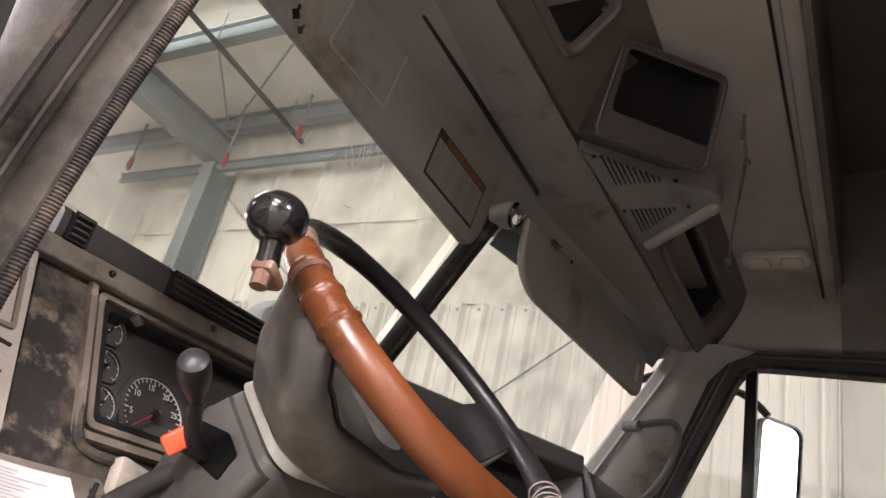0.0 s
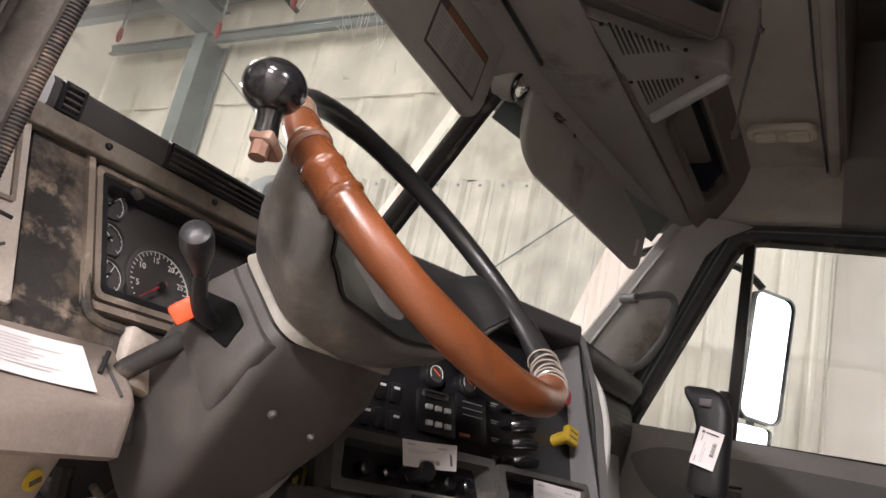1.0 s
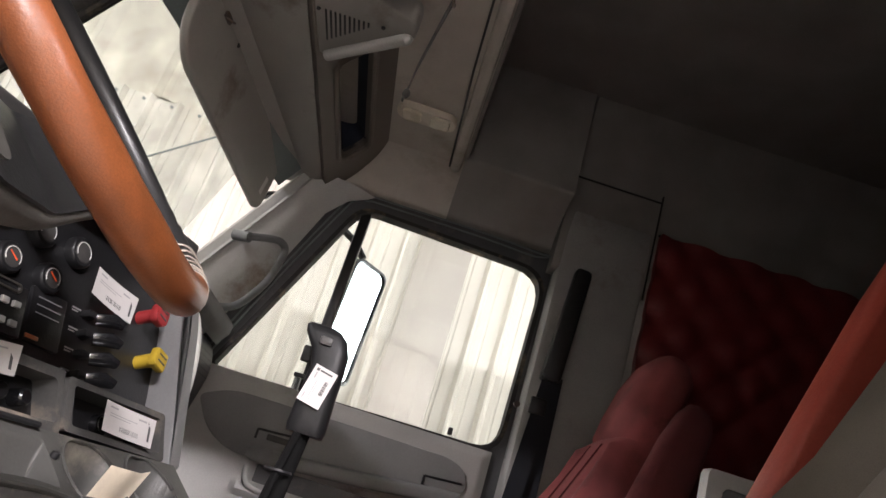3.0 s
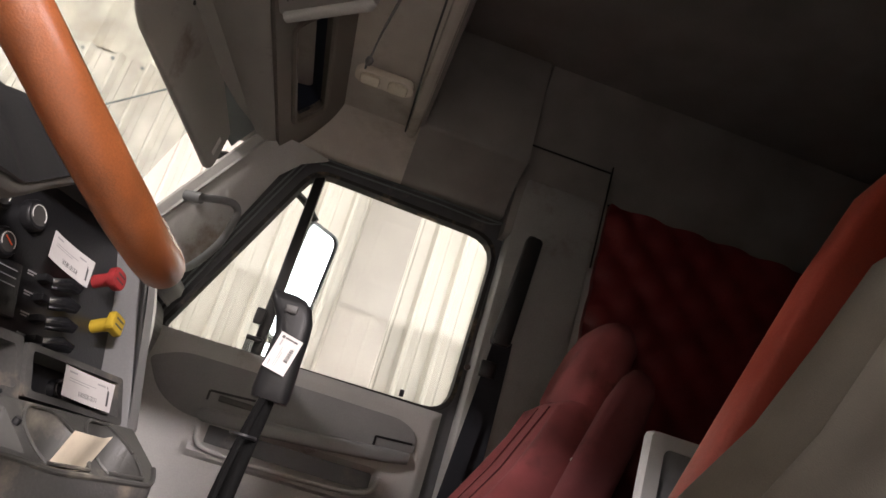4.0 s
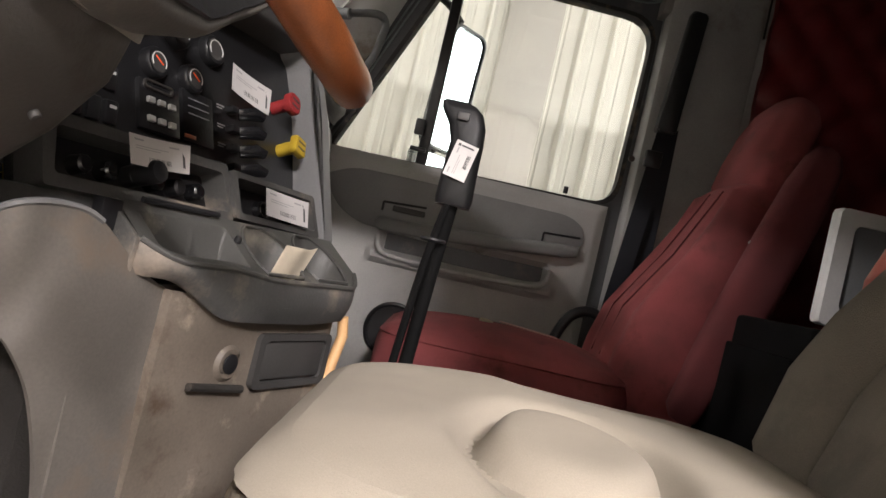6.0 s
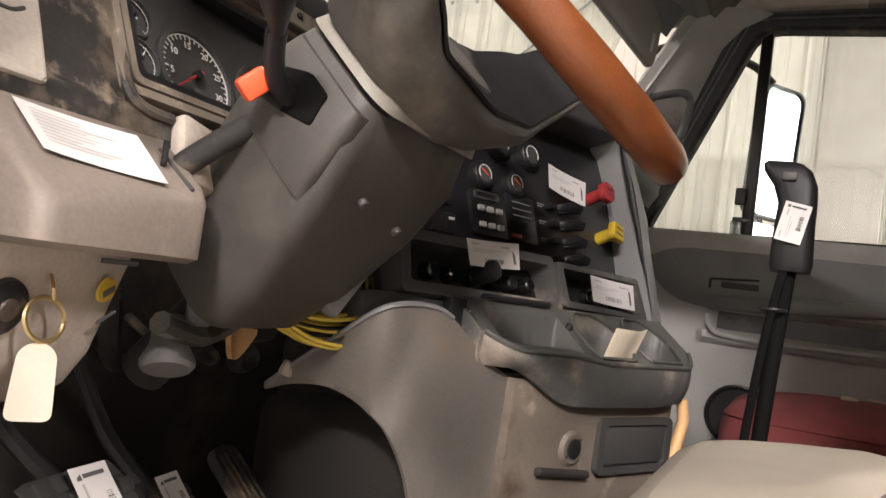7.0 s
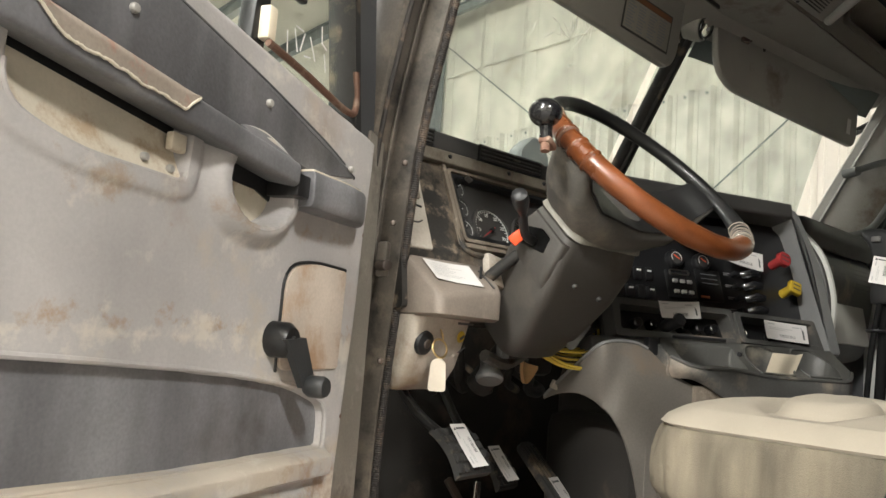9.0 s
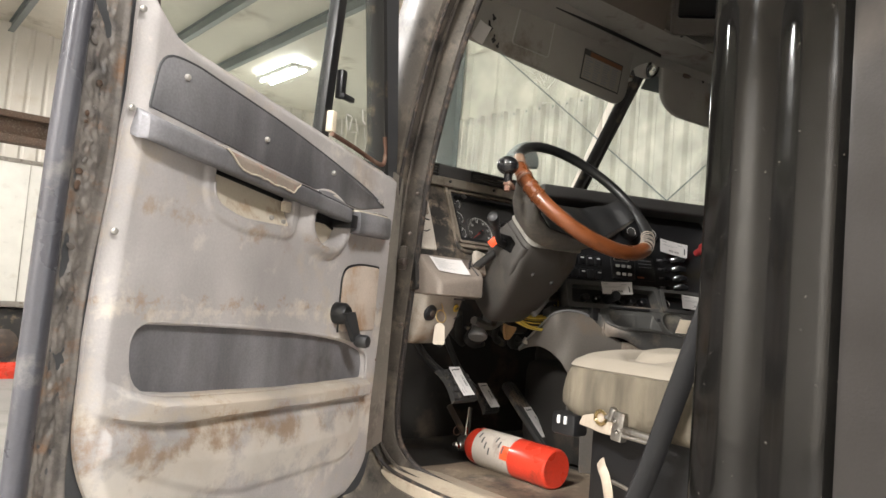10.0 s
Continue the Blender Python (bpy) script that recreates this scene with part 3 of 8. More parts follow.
structure("ground", B().box((1, 3, -0.15), (26, 28, 0.3), 0), M_CONC, "grey stained concrete workshop floor", "floor", 0)
structure("wall_east", ribbed('x', 3.2, -10, 7.6, 0, 3.73, 0.186, 0.045, -1, 0.006), M_WALL, "cream ribbed metal workshop wall", "wall", 20)
structure("wall_east_upper", ribbed('x', 3.21, -10, 7.6, 3.73, 6.0, 0.6, 0.03, -1), M_CEIL, "cream insulated upper workshop wall", "wall", 20)
structure("wall_north", ribbed('y', 15.0, -12, 13, 0, 6.2, 0.3, 0.03, -1), M_WALL, "cream ribbed metal workshop wall", "wall", 20)
structure("wall_far_east", ribbed('x', 13.0, 7.6, 15, 0, 6.2, 0.3, 0.03, -1), M_WALL, "cream ribbed metal workshop wall", "wall", 20)
structure("wall_jog", ribbed('y', 7.66, 3.32, 13, 0, 6.2, 0.3, 0.03, 1), M_WALL, "cream ribbed metal workshop wall", "wall", 20)
structure("wall_west", ribbed('x', -11.0, -10, 15, 0, 6.2, 0.3, 0.03, 1), M_WALL, "cream ribbed metal workshop wall", "wall", 20)
structure("wall_south", ribbed('y', -10.0, -12, 3.2, 0, 6.2, 0.3, 0.03, 1), M_WALL, "cream ribbed metal workshop wall", "wall", 20)
structure("ceiling", B().prism([(-11.5, 6.4), (-11.5, 6.2), (-1.8, 6.2), (3.2, 5.75), (13.5, 5.75), (13.5, 6.4)], -10.5, 15.5), M_CEIL, "cream insulated workshop ceiling", "ceiling", 0)


def i_beam(name, a, b_, size, label):
    a, b_ = Vector(a), Vector(b_)
    d = (b_ - a).normalized()
    side = d.cross(Vector((0, 0, 1)))
    side = side.normalized() if side.length > 0.1 else Vector((0, 1, 0))
    up = side.cross(d)
    m = Matrix((side, d, up)).transposed().to_4x4()
    m.translation = a
    ln, h = (b_ - a).length, size
    b = B(m)
    b.box((0, ln / 2, h / 2), (h * 0.6, ln, 0.016), 0).box((0, ln / 2, -h / 2), (h * 0.6, ln, 0.016), 0).box((0, ln / 2, 0), (0.012, ln, h), 0)
    return tagged(part(name, b, M_GSTEEL, None, "", 0), label, "beam", "steel frame")


i_beam("steel_column", (3.0, 5.95, 0.0), (3.0, 5.95, 5.1), 0.28, "grey-blue steel column by the workshop wall")
i_beam("steel_rafter", (3.1, 6.05, 5.33), (-10.9, 6.05, 6.0), 0.32, "grey-blue steel rafter under the ceiling")
i_beam("steel_rafter", (3.1, -2.2, 5.33), (-10.9, -2.2, 6.0), 0.32, "grey-blue steel rafter under the ceiling")
i_beam("steel_column", (3.0, -2.2, 0.0), (3.0, -2.2, 5.1), 0.28, "grey-blue steel column by the workshop wall")
for px in (3.02, 1.95, 0.85, -0.25, -1.4, -2.6, -3.8):
    i_beam("purlin", (px, -9.9, roof(px) - 0.10), (px, 14.9, roof(px) - 0.10), 0.17, "dark steel purlin under the workshop ceiling")
i_beam("eave_strut", (3.0, -9.9, 5.13), (3.0, 7.5, 5.13), 0.09, "thin steel strut along the workshop wall")
structure("wall_girt", B().box((3.178, -1.2, 4.5), (0.006, 17.4, 0.02), 0.002), M_CEIL, "thin cream rail along the upper wall", "trim")
PPE = thing("ceiling_pipe", (2.2, 5.05, 5.48), "thin dark pipe hung across the ceiling", "pipe")
part("pipe", B().tube([(3.15, 5.1, 5.44), (1.5, 4.98, 5.52), (-4.0, 4.7, 5.8)], 0.026, 10), M_DASHDK, PPE)
for x in (2.9, 1.8, 0.7, -0.4):
    part("hanger", B().cyl((x, 5.05 - 0.05 * (2.2 - x), 5.48 + 0.05 * (2.2 - x)), (x, 5.05 - 0.05 * (2.2 - x), roof(x)), 0.006, 6), M_GSTEEL, PPE)
for a, c in (((1.97, 5.2, 5.62), (2.95, 6.0, 5.6)), ((2.9, 5.85, 5.6), (2.0, 4.3, 5.6))):
    br = thing("roof_brace", a, "thin steel rod between the ceiling purlins", "brace", "roof braces")
    part("rod", B().tube([a, c], 0.011, 8), M_GSTEEL, br)


def bay_lamp(x, y):
    t = thing("bay_lamp", (x, y, BAY_Z), "long white workshop lamp hung under the ceiling", "lamp", "workshop lamps")
    part("housing", B().box((x, y, BAY_Z + 0.04), (0.4, 1.5, 0.08), 0.02), M_WHITE, t)
    for dx in (-0.1, 0.1):
        part("tube", B().cyl((x + dx, y - 0.7, BAY_Z - 0.02), (x + dx, y + 0.7, BAY_Z - 0.02), 0.02, 10), M_GLOW, t)
    for dy in (-0.5, 0.5):
        part("hanger", B().cyl((x, y + dy, BAY_Z + 0.08), (x, y + dy, roof(x)), 0.006, 6), M_STEEL, t)


# The fixture at (0.2, 5.2) only houses the added, unseen ceiling fill.
for bx, by, watts, up_watts in BAY_LAMPS:
    bay_lamp(bx, by)

# ---- cab shell ----
structure("cab_floor", B().box((0, -0.3, 1.15), (2.0, 3.5, 0.1), 0.004), M_CARPET, "black dirty rubber cab floor", "floor")
structure("firewall", B().box((0, 1.44, 1.6), (2.0, 0.04, 0.9), 0.004), M_CARPET, "dark firewall behind the pedals", "wall")
structure("door_sill", B().prism(soften([(-1.04, 1.18), (-1.04, 1.235), (-0.97, 1.245), (-0.86, 1.215), (-0.80, 1.2), (-0.80, 1.17)], 0.01), 0.08, 0.98, 'y'), M_TAN,
          "scuffed tan door sill plate", "sill")

structure("floor_mat", B().grid(lambda a, c: (-0.90 + 0.52 * a, 0.50 + 0.56 * c, 1.2035 + 0.003 * noise.noise((a * 6, c * 6, 0.5))), 16, 16, (0, 0, -0.003)), M_FLOORTAN, "trodden tan dirt on the cab floor", "floor mat")

WS_B, WS_T = 0.20, 0.20     # sweep of the windshield towards its sides


def ws(s, z, off=0.0):
    """A place on the windshield: s from -1 to 1 across, z its height."""
    return Vector((0.93 * s, 1.285 - 0.585 * (z - 2.12) - WS_B * abs(s) + off, z))


for side, nm in ((-1, "windshield_left"), (1, "windshield_right")):
    t = thing(nm, ws(side * 0.5, 2.1), "dusty flat windshield half with smears and glare painted as haze", "window", "windshield halves", "structure")
    WSL = WSL if side > 0 else t
    g = part("pane", B().grid(lambda a, c, sd=side: ws(sd * (0.02 + 0.96 * a), 2.04 + 0.62 * c, 0.015 + 0.11 * a * c + 0.05 * c), 8, 8, (0, 0.006, 0)), M_WSGLASS, t, "dusty glass pane", 0)
    g.visible_shadow = False
def pane_pt(s, z):
    a, c = (s - 0.02) / 0.96, (z - 2.04) / 0.62
    p = ws(-s, z, 0.013 + 0.11 * a * c + 0.05 * c)
    return p


r9 = random.Random(41)
scr = B()
for i in range(46):
    s0, z0 = r9.gauss(0.46, 0.07), r9.gauss(2.49, 0.05)
    q, ln, bow = r9.choice((0.5, 2.2, 2.6, 1.2)) + r9.gauss(0, 0.3), abs(r9.gauss(0.025, 0.03)) + 0.004, r9.gauss(0, 0.006)
    scr.tube([pane_pt(s0 + (ln * math.cos(q) * k + bow * k * (1 - k)) / 0.93, z0 + ln * math.sin(q) * k) for k in (0.0, 0.25, 0.5, 0.75, 1.0)], [0.0003, 0.0006, 0.0005, 0.0006, 0.0002], 4)
tagged(part("scratches", scr, M_CHALK, WSL, "fine white scratches in the glass", 0), kind="stuff")
t = thing("windshield_bar", ws(0, 2.08), "black rubber centre bar between the windshield halves", "window bar", "", "structure")
part("bar", B().tube([ws(0, 2.05, -0.012), ws(0, 2.64, -0.012)], 0.026, 12, flat=0.55), M_RUBBER, t)
part("bead", B().tube([ws(0, 2.05, -0.03), ws(0, 2.64, -0.03)], 0.009, 8), M_RUBBER, t)

DM = Matrix(((-0.8886, 0.4587, 0, -1.0392), (-0.4587, -0.8886, 0, 0.9828), (0, 0, 1, 0), (0, 0, 0, 1)))
PM = Matrix(((0, -1, 0, 1.0), (-1, 0, 0, 0.965), (0, 0, 1, 0), (0, 0, 0, 1)))
DOOR_OUT = soften([(0.0, 1.25), (0.0, 1.98), (0.02, 2.08), (0.275, 2.65), (1.045, 2.66), (1.055, 1.25)], [0.05, 0.02, 0.06, 0.1, 0.12, 0.08])
D_OUT = soften([(0.05, 1.19), (0.0, 1.36), (0.0, 2.0), (0.008, 2.1), (0.095, 2.63), (1.0, 2.66), (1.04, 1.19)], [0.06, 0.08, 0.02, 0.06, 0.06, 0.12, 0.12])
DOOR_WIN = soften([(0.062, 1.985), (0.178, 2.575), (0.925, 2.58), (0.90, 2.085)], [0.02, 0.06, 0.12, 0.06])


def pillar_a(side):
    """The pillar at the windshield's side with its inner trim up to the door opening."""
    b = B()
    rows = []
    for i in range(13):
        z = 1.95 + (2.72 - 1.95) * i / 12
        w = ws(side, z)
        yd = 0.965 - (0.0 if z < 2.05 else (z - 2.05) * 0.47) + 0.03
        xo = side * 1.0
        xi = side * 0.93
        rows.append([(xi, w.y - 0.01, z), (xi - side * 0.035, w.y - 0.05, z), (xi + side * 0.005, yd + 0.04, z), (xo - side * 0.02, yd + 0.01, z), (xo + side * 0.05, yd + 0.02, z), (xo + side * 0.04, w.y + 0.02, z)])
    return b.loft(rows)


structure("pillar_front_right", pillar_a(1), M_TRIM, "grey plastic windshield pillar trim", "pillar")


DOORLINE = [(0.94, 1.95), (0.893, 2.064), (0.767, 2.324), (0.692, 2.527), (0.634, 2.594), (0.56, 2.63)]


def pillar_skin(a, c):
    """The trim sheet between the windshield's edge and the passenger door seal."""
    k = a * (len(DOORLINE) - 1)
    i = min(int(k), len(DOORLINE) - 2)
    y, z = [DOORLINE[i][j] * (1 - k + i) + DOORLINE[i + 1][j] * (k - i) for j in (0, 1)]
    zz = min(z + 0.02, 2.63)
    w = ws(0.975, zz)
    p = Vector((w.x, w.y - 0.012, zz)).lerp(Vector((0.972, y + 0.004, z)), c)
    return p + Vector((-0.022, -0.012, 0)) * math.sin(math.pi * c)


structure("pillar_trim_right", B().grid(pillar_skin, 30, 12, (0.03, 0.02, 0.0)), M_TRIM, "grey plastic trim between windshield and door", "pillar")
# driver door frame: the line of its front edge, as (y, z)
FRAME = [(0.60, 1.232), (0.80, 1.236), (0.92, 1.25), (0.995, 1.30), (1.018, 1.37), (1.018, 1.47), (1.010, 1.59), (0.990, 1.77), (0.958, 2.045), (0.885, 2.31), (0.810, 2.48), (0.72, 2.60), (0.60, 2.65)]
fl = curve([(0, y, z) for y, z in FRAME], 8)
rows = []
for i, p in enumerate(fl):
    q, r = fl[max(i - 1, 0)], fl[min(i + 1, len(fl) - 1)]
    t = (r - q).normalized()
    out = Vector((0, t.z, -t.y))
    rows.append([Vector((x, p.y, p.z)) + out * d for x, d in ((-0.953, 0.13), (-0.953, 0.004), (-0.960, -0.002), (-0.972, -0.001), (-0.984, 0.016), (-0.990, 0.040), (-1.022, 0.042), (-1.03, 0.030), (-1.045, 0.034), (-1.06, 0.075), (-1.06, 0.13), (-1.05, 0.21), (-0.96, 0.21))])
structure("door_frame_left", B().loft(rows), M_FRAME, "dusty dark steel door frame", "door frame")

SEAL = thing("door_seal", (-0.96, 0.95, 1.3), "ribbed black rubber seal along the door frame", "seal")


def ribbed_seal(path, r, pitch):
    pts, ls = [Vector(p) for p in path], [0.0]
    for i in range(1, len(pts)):
        ls.append(ls[-1] + (pts[i] - pts[i - 1]).length)
    out, rad, n, i = [], [], int(ls[-1] / pitch), 0
    for k in range(n * 2 + 1):
        d = ls[-1] * k / (n * 2)
        while i < len(pts) - 2 and ls[i + 1] < d:
            i += 1
        out.append(pts[i].lerp(pts[i + 1], (d - ls[i]) / (ls[i + 1] - ls[i])))
        rad.append(r * (1.0 if k % 2 else 0.84))
    return B().tube(out, rad, 10)


part("rubber", ribbed_seal([(-0.961, p.y - 0.004, p.z + 0.0) for p in fl], 0.0085, 0.0042), M_SEAL, SEAL)
part("outer_ridge", B().tube([(-1.002, p.y + 0.037, p.z) for p in fl], 0.0045, 8), M_FRAME, SEAL)
part("outer_bead", B().tube([(-1.034, p.y + 0.028, p.z) for p in fl], 0.005, 8), M_SEAL, SEAL)
part("inner_lip", B().tube([(-0.954, p.y + 0.004, p.z) for p in fl], 0.005, 8), M_SEAL, SEAL)
for y, z in ((0.945, 1.87), (0.95, 1.62), (0.925, 1.98)):
    screw((-1.0, y + 0.028, z), (-0.5, -1, 0), 0.006, SEAL, M_STEELDK)
HG = thing("door_check", (-1.0, 0.97, 1.8), "worn steel door check bracket on the frame", "bracket")
part("plate", B().box((-1.012, 0.978, 1.802), (0.016, 0.022, 0.065), 0.005, (0, 0, 20)), M_FRAME, HG)
part("roller", B().cyl((-1.016, 0.958, 1.79), (-1.016, 0.985, 1.79), 0.010, 12, 0.002), M_STEELDK, HG)

# pillar behind the driver door, glossy and bulged
prof = soften([(-0.935, 0.075), (-0.995, 0.088), (-1.018, 0.035), (-1.018, 0.005), (-1.008, -0.02), (-1.008, -0.062), (-1.018, -0.088), (-1.014, -0.15), (-0.99, -0.172), (-0.935, -0.172)],
              [0.01, 0.016, 0.018, 0.015, 0.015, 0.015, 0.018, 0.02, 0.012, 0.01], 6)
structure("pillar_rear_left", B().prism(prof, 1.15, 2.75, 'z'), M_GLOSSBODY, "glossy black bulged door pillar", "pillar", 60)
SEALB = thing("door_seal", (-0.96, 0.11, 1.3), "dusty rubber seal along the rear door pillar", "seal")
part("rubber", ribbed_seal(curve([(-0.955, 0.30, 1.235), (-0.955, 0.19, 1.25), (-0.955, 0.11, 1.31), (-0.955, 0.082, 1.45), (-0.955, 0.076, 1.6), (-0.955, 0.07, 2.0), (-0.955, 0.07, 2.5), (-0.955, 0.12, 2.6), (-0.965, 0.25, 2.65), (-0.965, 0.6, 2.655)], 6), 0.012, 0.0058), M_SEALDK, SEALB)
part("trim_strip", B().tube(curve([(-0.935, 0.235, 1.33), (-0.935, 0.20, 1.42), (-0.935, 0.17, 1.51), (-0.935, 0.12, 1.66), (-0.935, 0.085, 1.78), (-0.935, 0.07, 2.0), (-0.935, 0.07, 2.5)], 6), 0.022, 10, flat=0.5), M_DULLBLACK, SEALB)
structure("wall_side_left", B().box((-0.985, -1.126, 2.1), (0.1, 1.9, 1.9), 0.012), M_DUSTY, "dusty grey sleeper side", "wall")
structure("wall_side_right", B().box((1.0, -1.2, 2.2), (0.12, 1.75, 2.1), 0.01), M_TRIMDK, "dim grey cab side panel", "wall")
structure("pillar_rear_right", B().box((1.0, -0.19, 2.0), (0.14, 0.28, 1.6), 0.02), M_TRIMDK, "grey trim of the passenger door pillar", "pillar")
structure("wall_rear", B().box((0, -2.05, 2.2), (2.1, 0.06, 2.2), 0.01), M_REDWALL, "dark red sleeper back wall", "wall")


def tuft(a, c):
    y, z = -0.345 - 1.6 * a, 1.55 + 1.24 * c
    u, v = (y + z) / 0.16, (y - z) / 0.16
    d = abs(math.sin(math.pi * u)) * abs(math.sin(math.pi * v))
    return (0.925 - 0.028 * d ** 0.5, y, z)


structure("wall_padding_right", B().grid(tuft, 90, 70, (0.03, 0, 0)), M_REDWALL, "dark red tufted vinyl sleeper wall", "wall")
structure("ceiling_front", B().box((0, 0.565, 2.79), (1.96, 0.47, 0.05), 0.012).box((0, 0.352, 2.775), (1.9, 0.035, 0.05), 0.014), M_HEAD, "grey-brown cab headliner", "ceiling")
structure("headliner_seam", B().tube([(-0.95, 0.385, 2.759), (0.3, 0.382, 2.757), (0.9, 0.37, 2.759)], 0.003, 6), M_BLACK, "dark headliner seam", "trim")
structure("ceiling_rear", B().box((0, -0.87, 3.2), (2.1, 2.45, 0.05), 0.012), M_HEADSHADE, "raised sleeper ceiling, darkened as shade", "ceiling")
for sx, nm in ((-1, "left"), (1, "right")):
    structure("roof_side_" + nm, B().prism(soften([(0.80 * sx, 2.775), (0.90 * sx, 2.74), (0.955 * sx, 2.68), (0.965 * sx, 2.645), (1.08 * sx, 2.645), (1.08 * sx, 3.25), (0.86 * sx, 3.25)], [0.01, 0.06, 0.03, 0.01, 0.01, 0.01, 0.01]), 0.33, 0.98, 'y'),
              M_HEAD, "grey cab roof rail trim", "trim")
    # The same rail further back, its shade painted by the darker headliner.
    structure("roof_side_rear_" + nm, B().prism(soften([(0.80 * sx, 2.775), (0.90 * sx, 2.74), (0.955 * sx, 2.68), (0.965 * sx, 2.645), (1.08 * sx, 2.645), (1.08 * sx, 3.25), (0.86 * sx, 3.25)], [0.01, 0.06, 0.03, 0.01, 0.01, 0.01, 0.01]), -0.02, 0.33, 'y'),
              M_HEADSHADE, "roof rail trim darkened as shade under the raised sleeper roof", "trim")
    structure("sleeper_side_" + nm, B().prism(soften([(0.94 * sx, 2.58), (0.93 * sx, 2.9), (0.85 * sx, 3.2), (1.08 * sx, 3.2), (1.08 * sx, 2.58)], 0.02), -2.05, -0.03, 'y'), M_HEADSHADE, "grey upper sleeper side panel, darkened as shade", "trim")
structure("roof_step", B().box((0, 0.345, 2.99), (1.9, 0.05, 0.44), 0.012), M_HEADSHADE, "roof step to the sleeper, darkened as shade", "trim")
for nm, x0, y0, z0, x1, y1, z1 in (("a", 0.925, 0.0, 2.905, 0.925, -0.33, 2.905), ("b", 0.925, -0.33, 2.56, 0.925, -0.33, 3.1), ("c", 0.925, -0.34, 2.79, 0.925, -1.2, 2.79)):
    structure("panel_joint_" + nm, B().tube([(x0, y0, z0), (x1, y1, z1)], 0.0035, 6), M_BLACK, "dark joint between sleeper panels", "trim")
hd = [(1.085, 2.60), (1.09, 2.66), (0.78, 2.76), (0.745, 2.70), (0.735, 2.607), (0.765, 2.596), (0.90, 2.612), (0.92, 2.60), (1.0, 2.585)]
rows = []
for i in range(25):
    x = -0.97 + 1.94 * i / 24
    rows.append([(x, y - 0.11 * abs(x) * (y > 0.8), z) for y, z in hd])
structure("windshield_header", B().loft(rows), M_HEADER, "grey plastic header over the windshield", "trim")
structure("header_slot", B().box((-0.33, 0.868, 2.604), (0.56, 0.007, 0.012), 0.002, (0, 0, 2)), M_BLACK, "dark slot in the header", "trim")

P_WIN = soften([(0.094, 1.974), (0.362, 2.606), (1.008, 2.583), (0.998, 1.984)], [0.02, 0.06, 0.10, 0.08])


def door(m, name, shell, label, win=DOOR_WIN, out=D_OUT, bar=(0.333, -4.6)):
    t = thing(name, m @ Vector((0.5, 0, 1.25)), label, "door", "", "structure")
    part("shell", B(m).ring(out, win, -0.056, -0.012), shell, t)
    part("outer_skin", B(m).prism(soften([(0.01, 1.27), (0.01, 1.96), (0.99, 1.96), (0.99, 1.27)], 0.04), -0.10, -0.056, 'y', 0.01), M_BODY, t)
    part("window_seal", B(m).ring(win, [(u * 0.965 + 0.022, z * 0.965 + 0.08) for u, z in win], -0.055, -0.002), M_RUBBER, t)
    part("window_bar", B(m).box((bar[0], -0.035, 2.29), (0.034, 0.03, 0.60), 0.006, (0, bar[1], 0)), M_BLACK, t)
    g = part("window_pane", B(m).prism([(u * 0.98 + 0.012, z * 0.98 + 0.045) for u, z in win], -0.041, -0.036), M_GLASS, t, "", 0)
    g.visible_shadow = False
    return t


DD = door(DM, "door_driver", M_DOORINK, "open driver door with a stained grey vinyl panel")
DP = door(PM, "door_passenger", M_DOORINK, "closed passenger door with a grey plastic panel", P_WIN, DOOR_OUT, (0.387, 0))


def step(x, w):
    t = min(1.0, max(0.0, x / w))
    return t * t * (3 - 2 * t)


POCKET = soften([(0.902, 1.632), (0.60, 1.617), (0.384, 1.604), (0.216, 1.582), (0.122, 1.55), (0.122, 1.48), (0.423, 1.482), (0.757, 1.497), (0.895, 1.51)], [0.055, 0.05, 0.08, 0.05, 0.03, 0.015, 0.05, 0.05, 0.06], 6)
SCOOP = soften([(0.742, 1.93), (0.745, 1.846), (0.66, 1.822), (0.505, 1.822), (0.500, 1.90)], [0.003, 0.035, 0.04, 0.012, 0.003], 6)


def depth_in(u, z, poly):
    """How far a place lies inside an outline; minus outside it."""
    best, inside = 1e9, False
    for (x0, y0), (x1, y1) in zip(poly, poly[1:] + poly[:1]):
        dx, dy = x1 - x0, y1 - y0
        k = min(1.0, max(0.0, ((u - x0) * dx + (z - y0) * dy) / (dx * dx + dy * dy + 1e-12)))
        best = min(best, (u - x0 - k * dx) ** 2 + (z - y0 - k * dy) ** 2)
        if (y0 > z) != (y1 > z) and u < x0 + (z - y0) / dy * dx:
            inside = not inside
    return math.sqrt(best) * (1 if inside else -1)


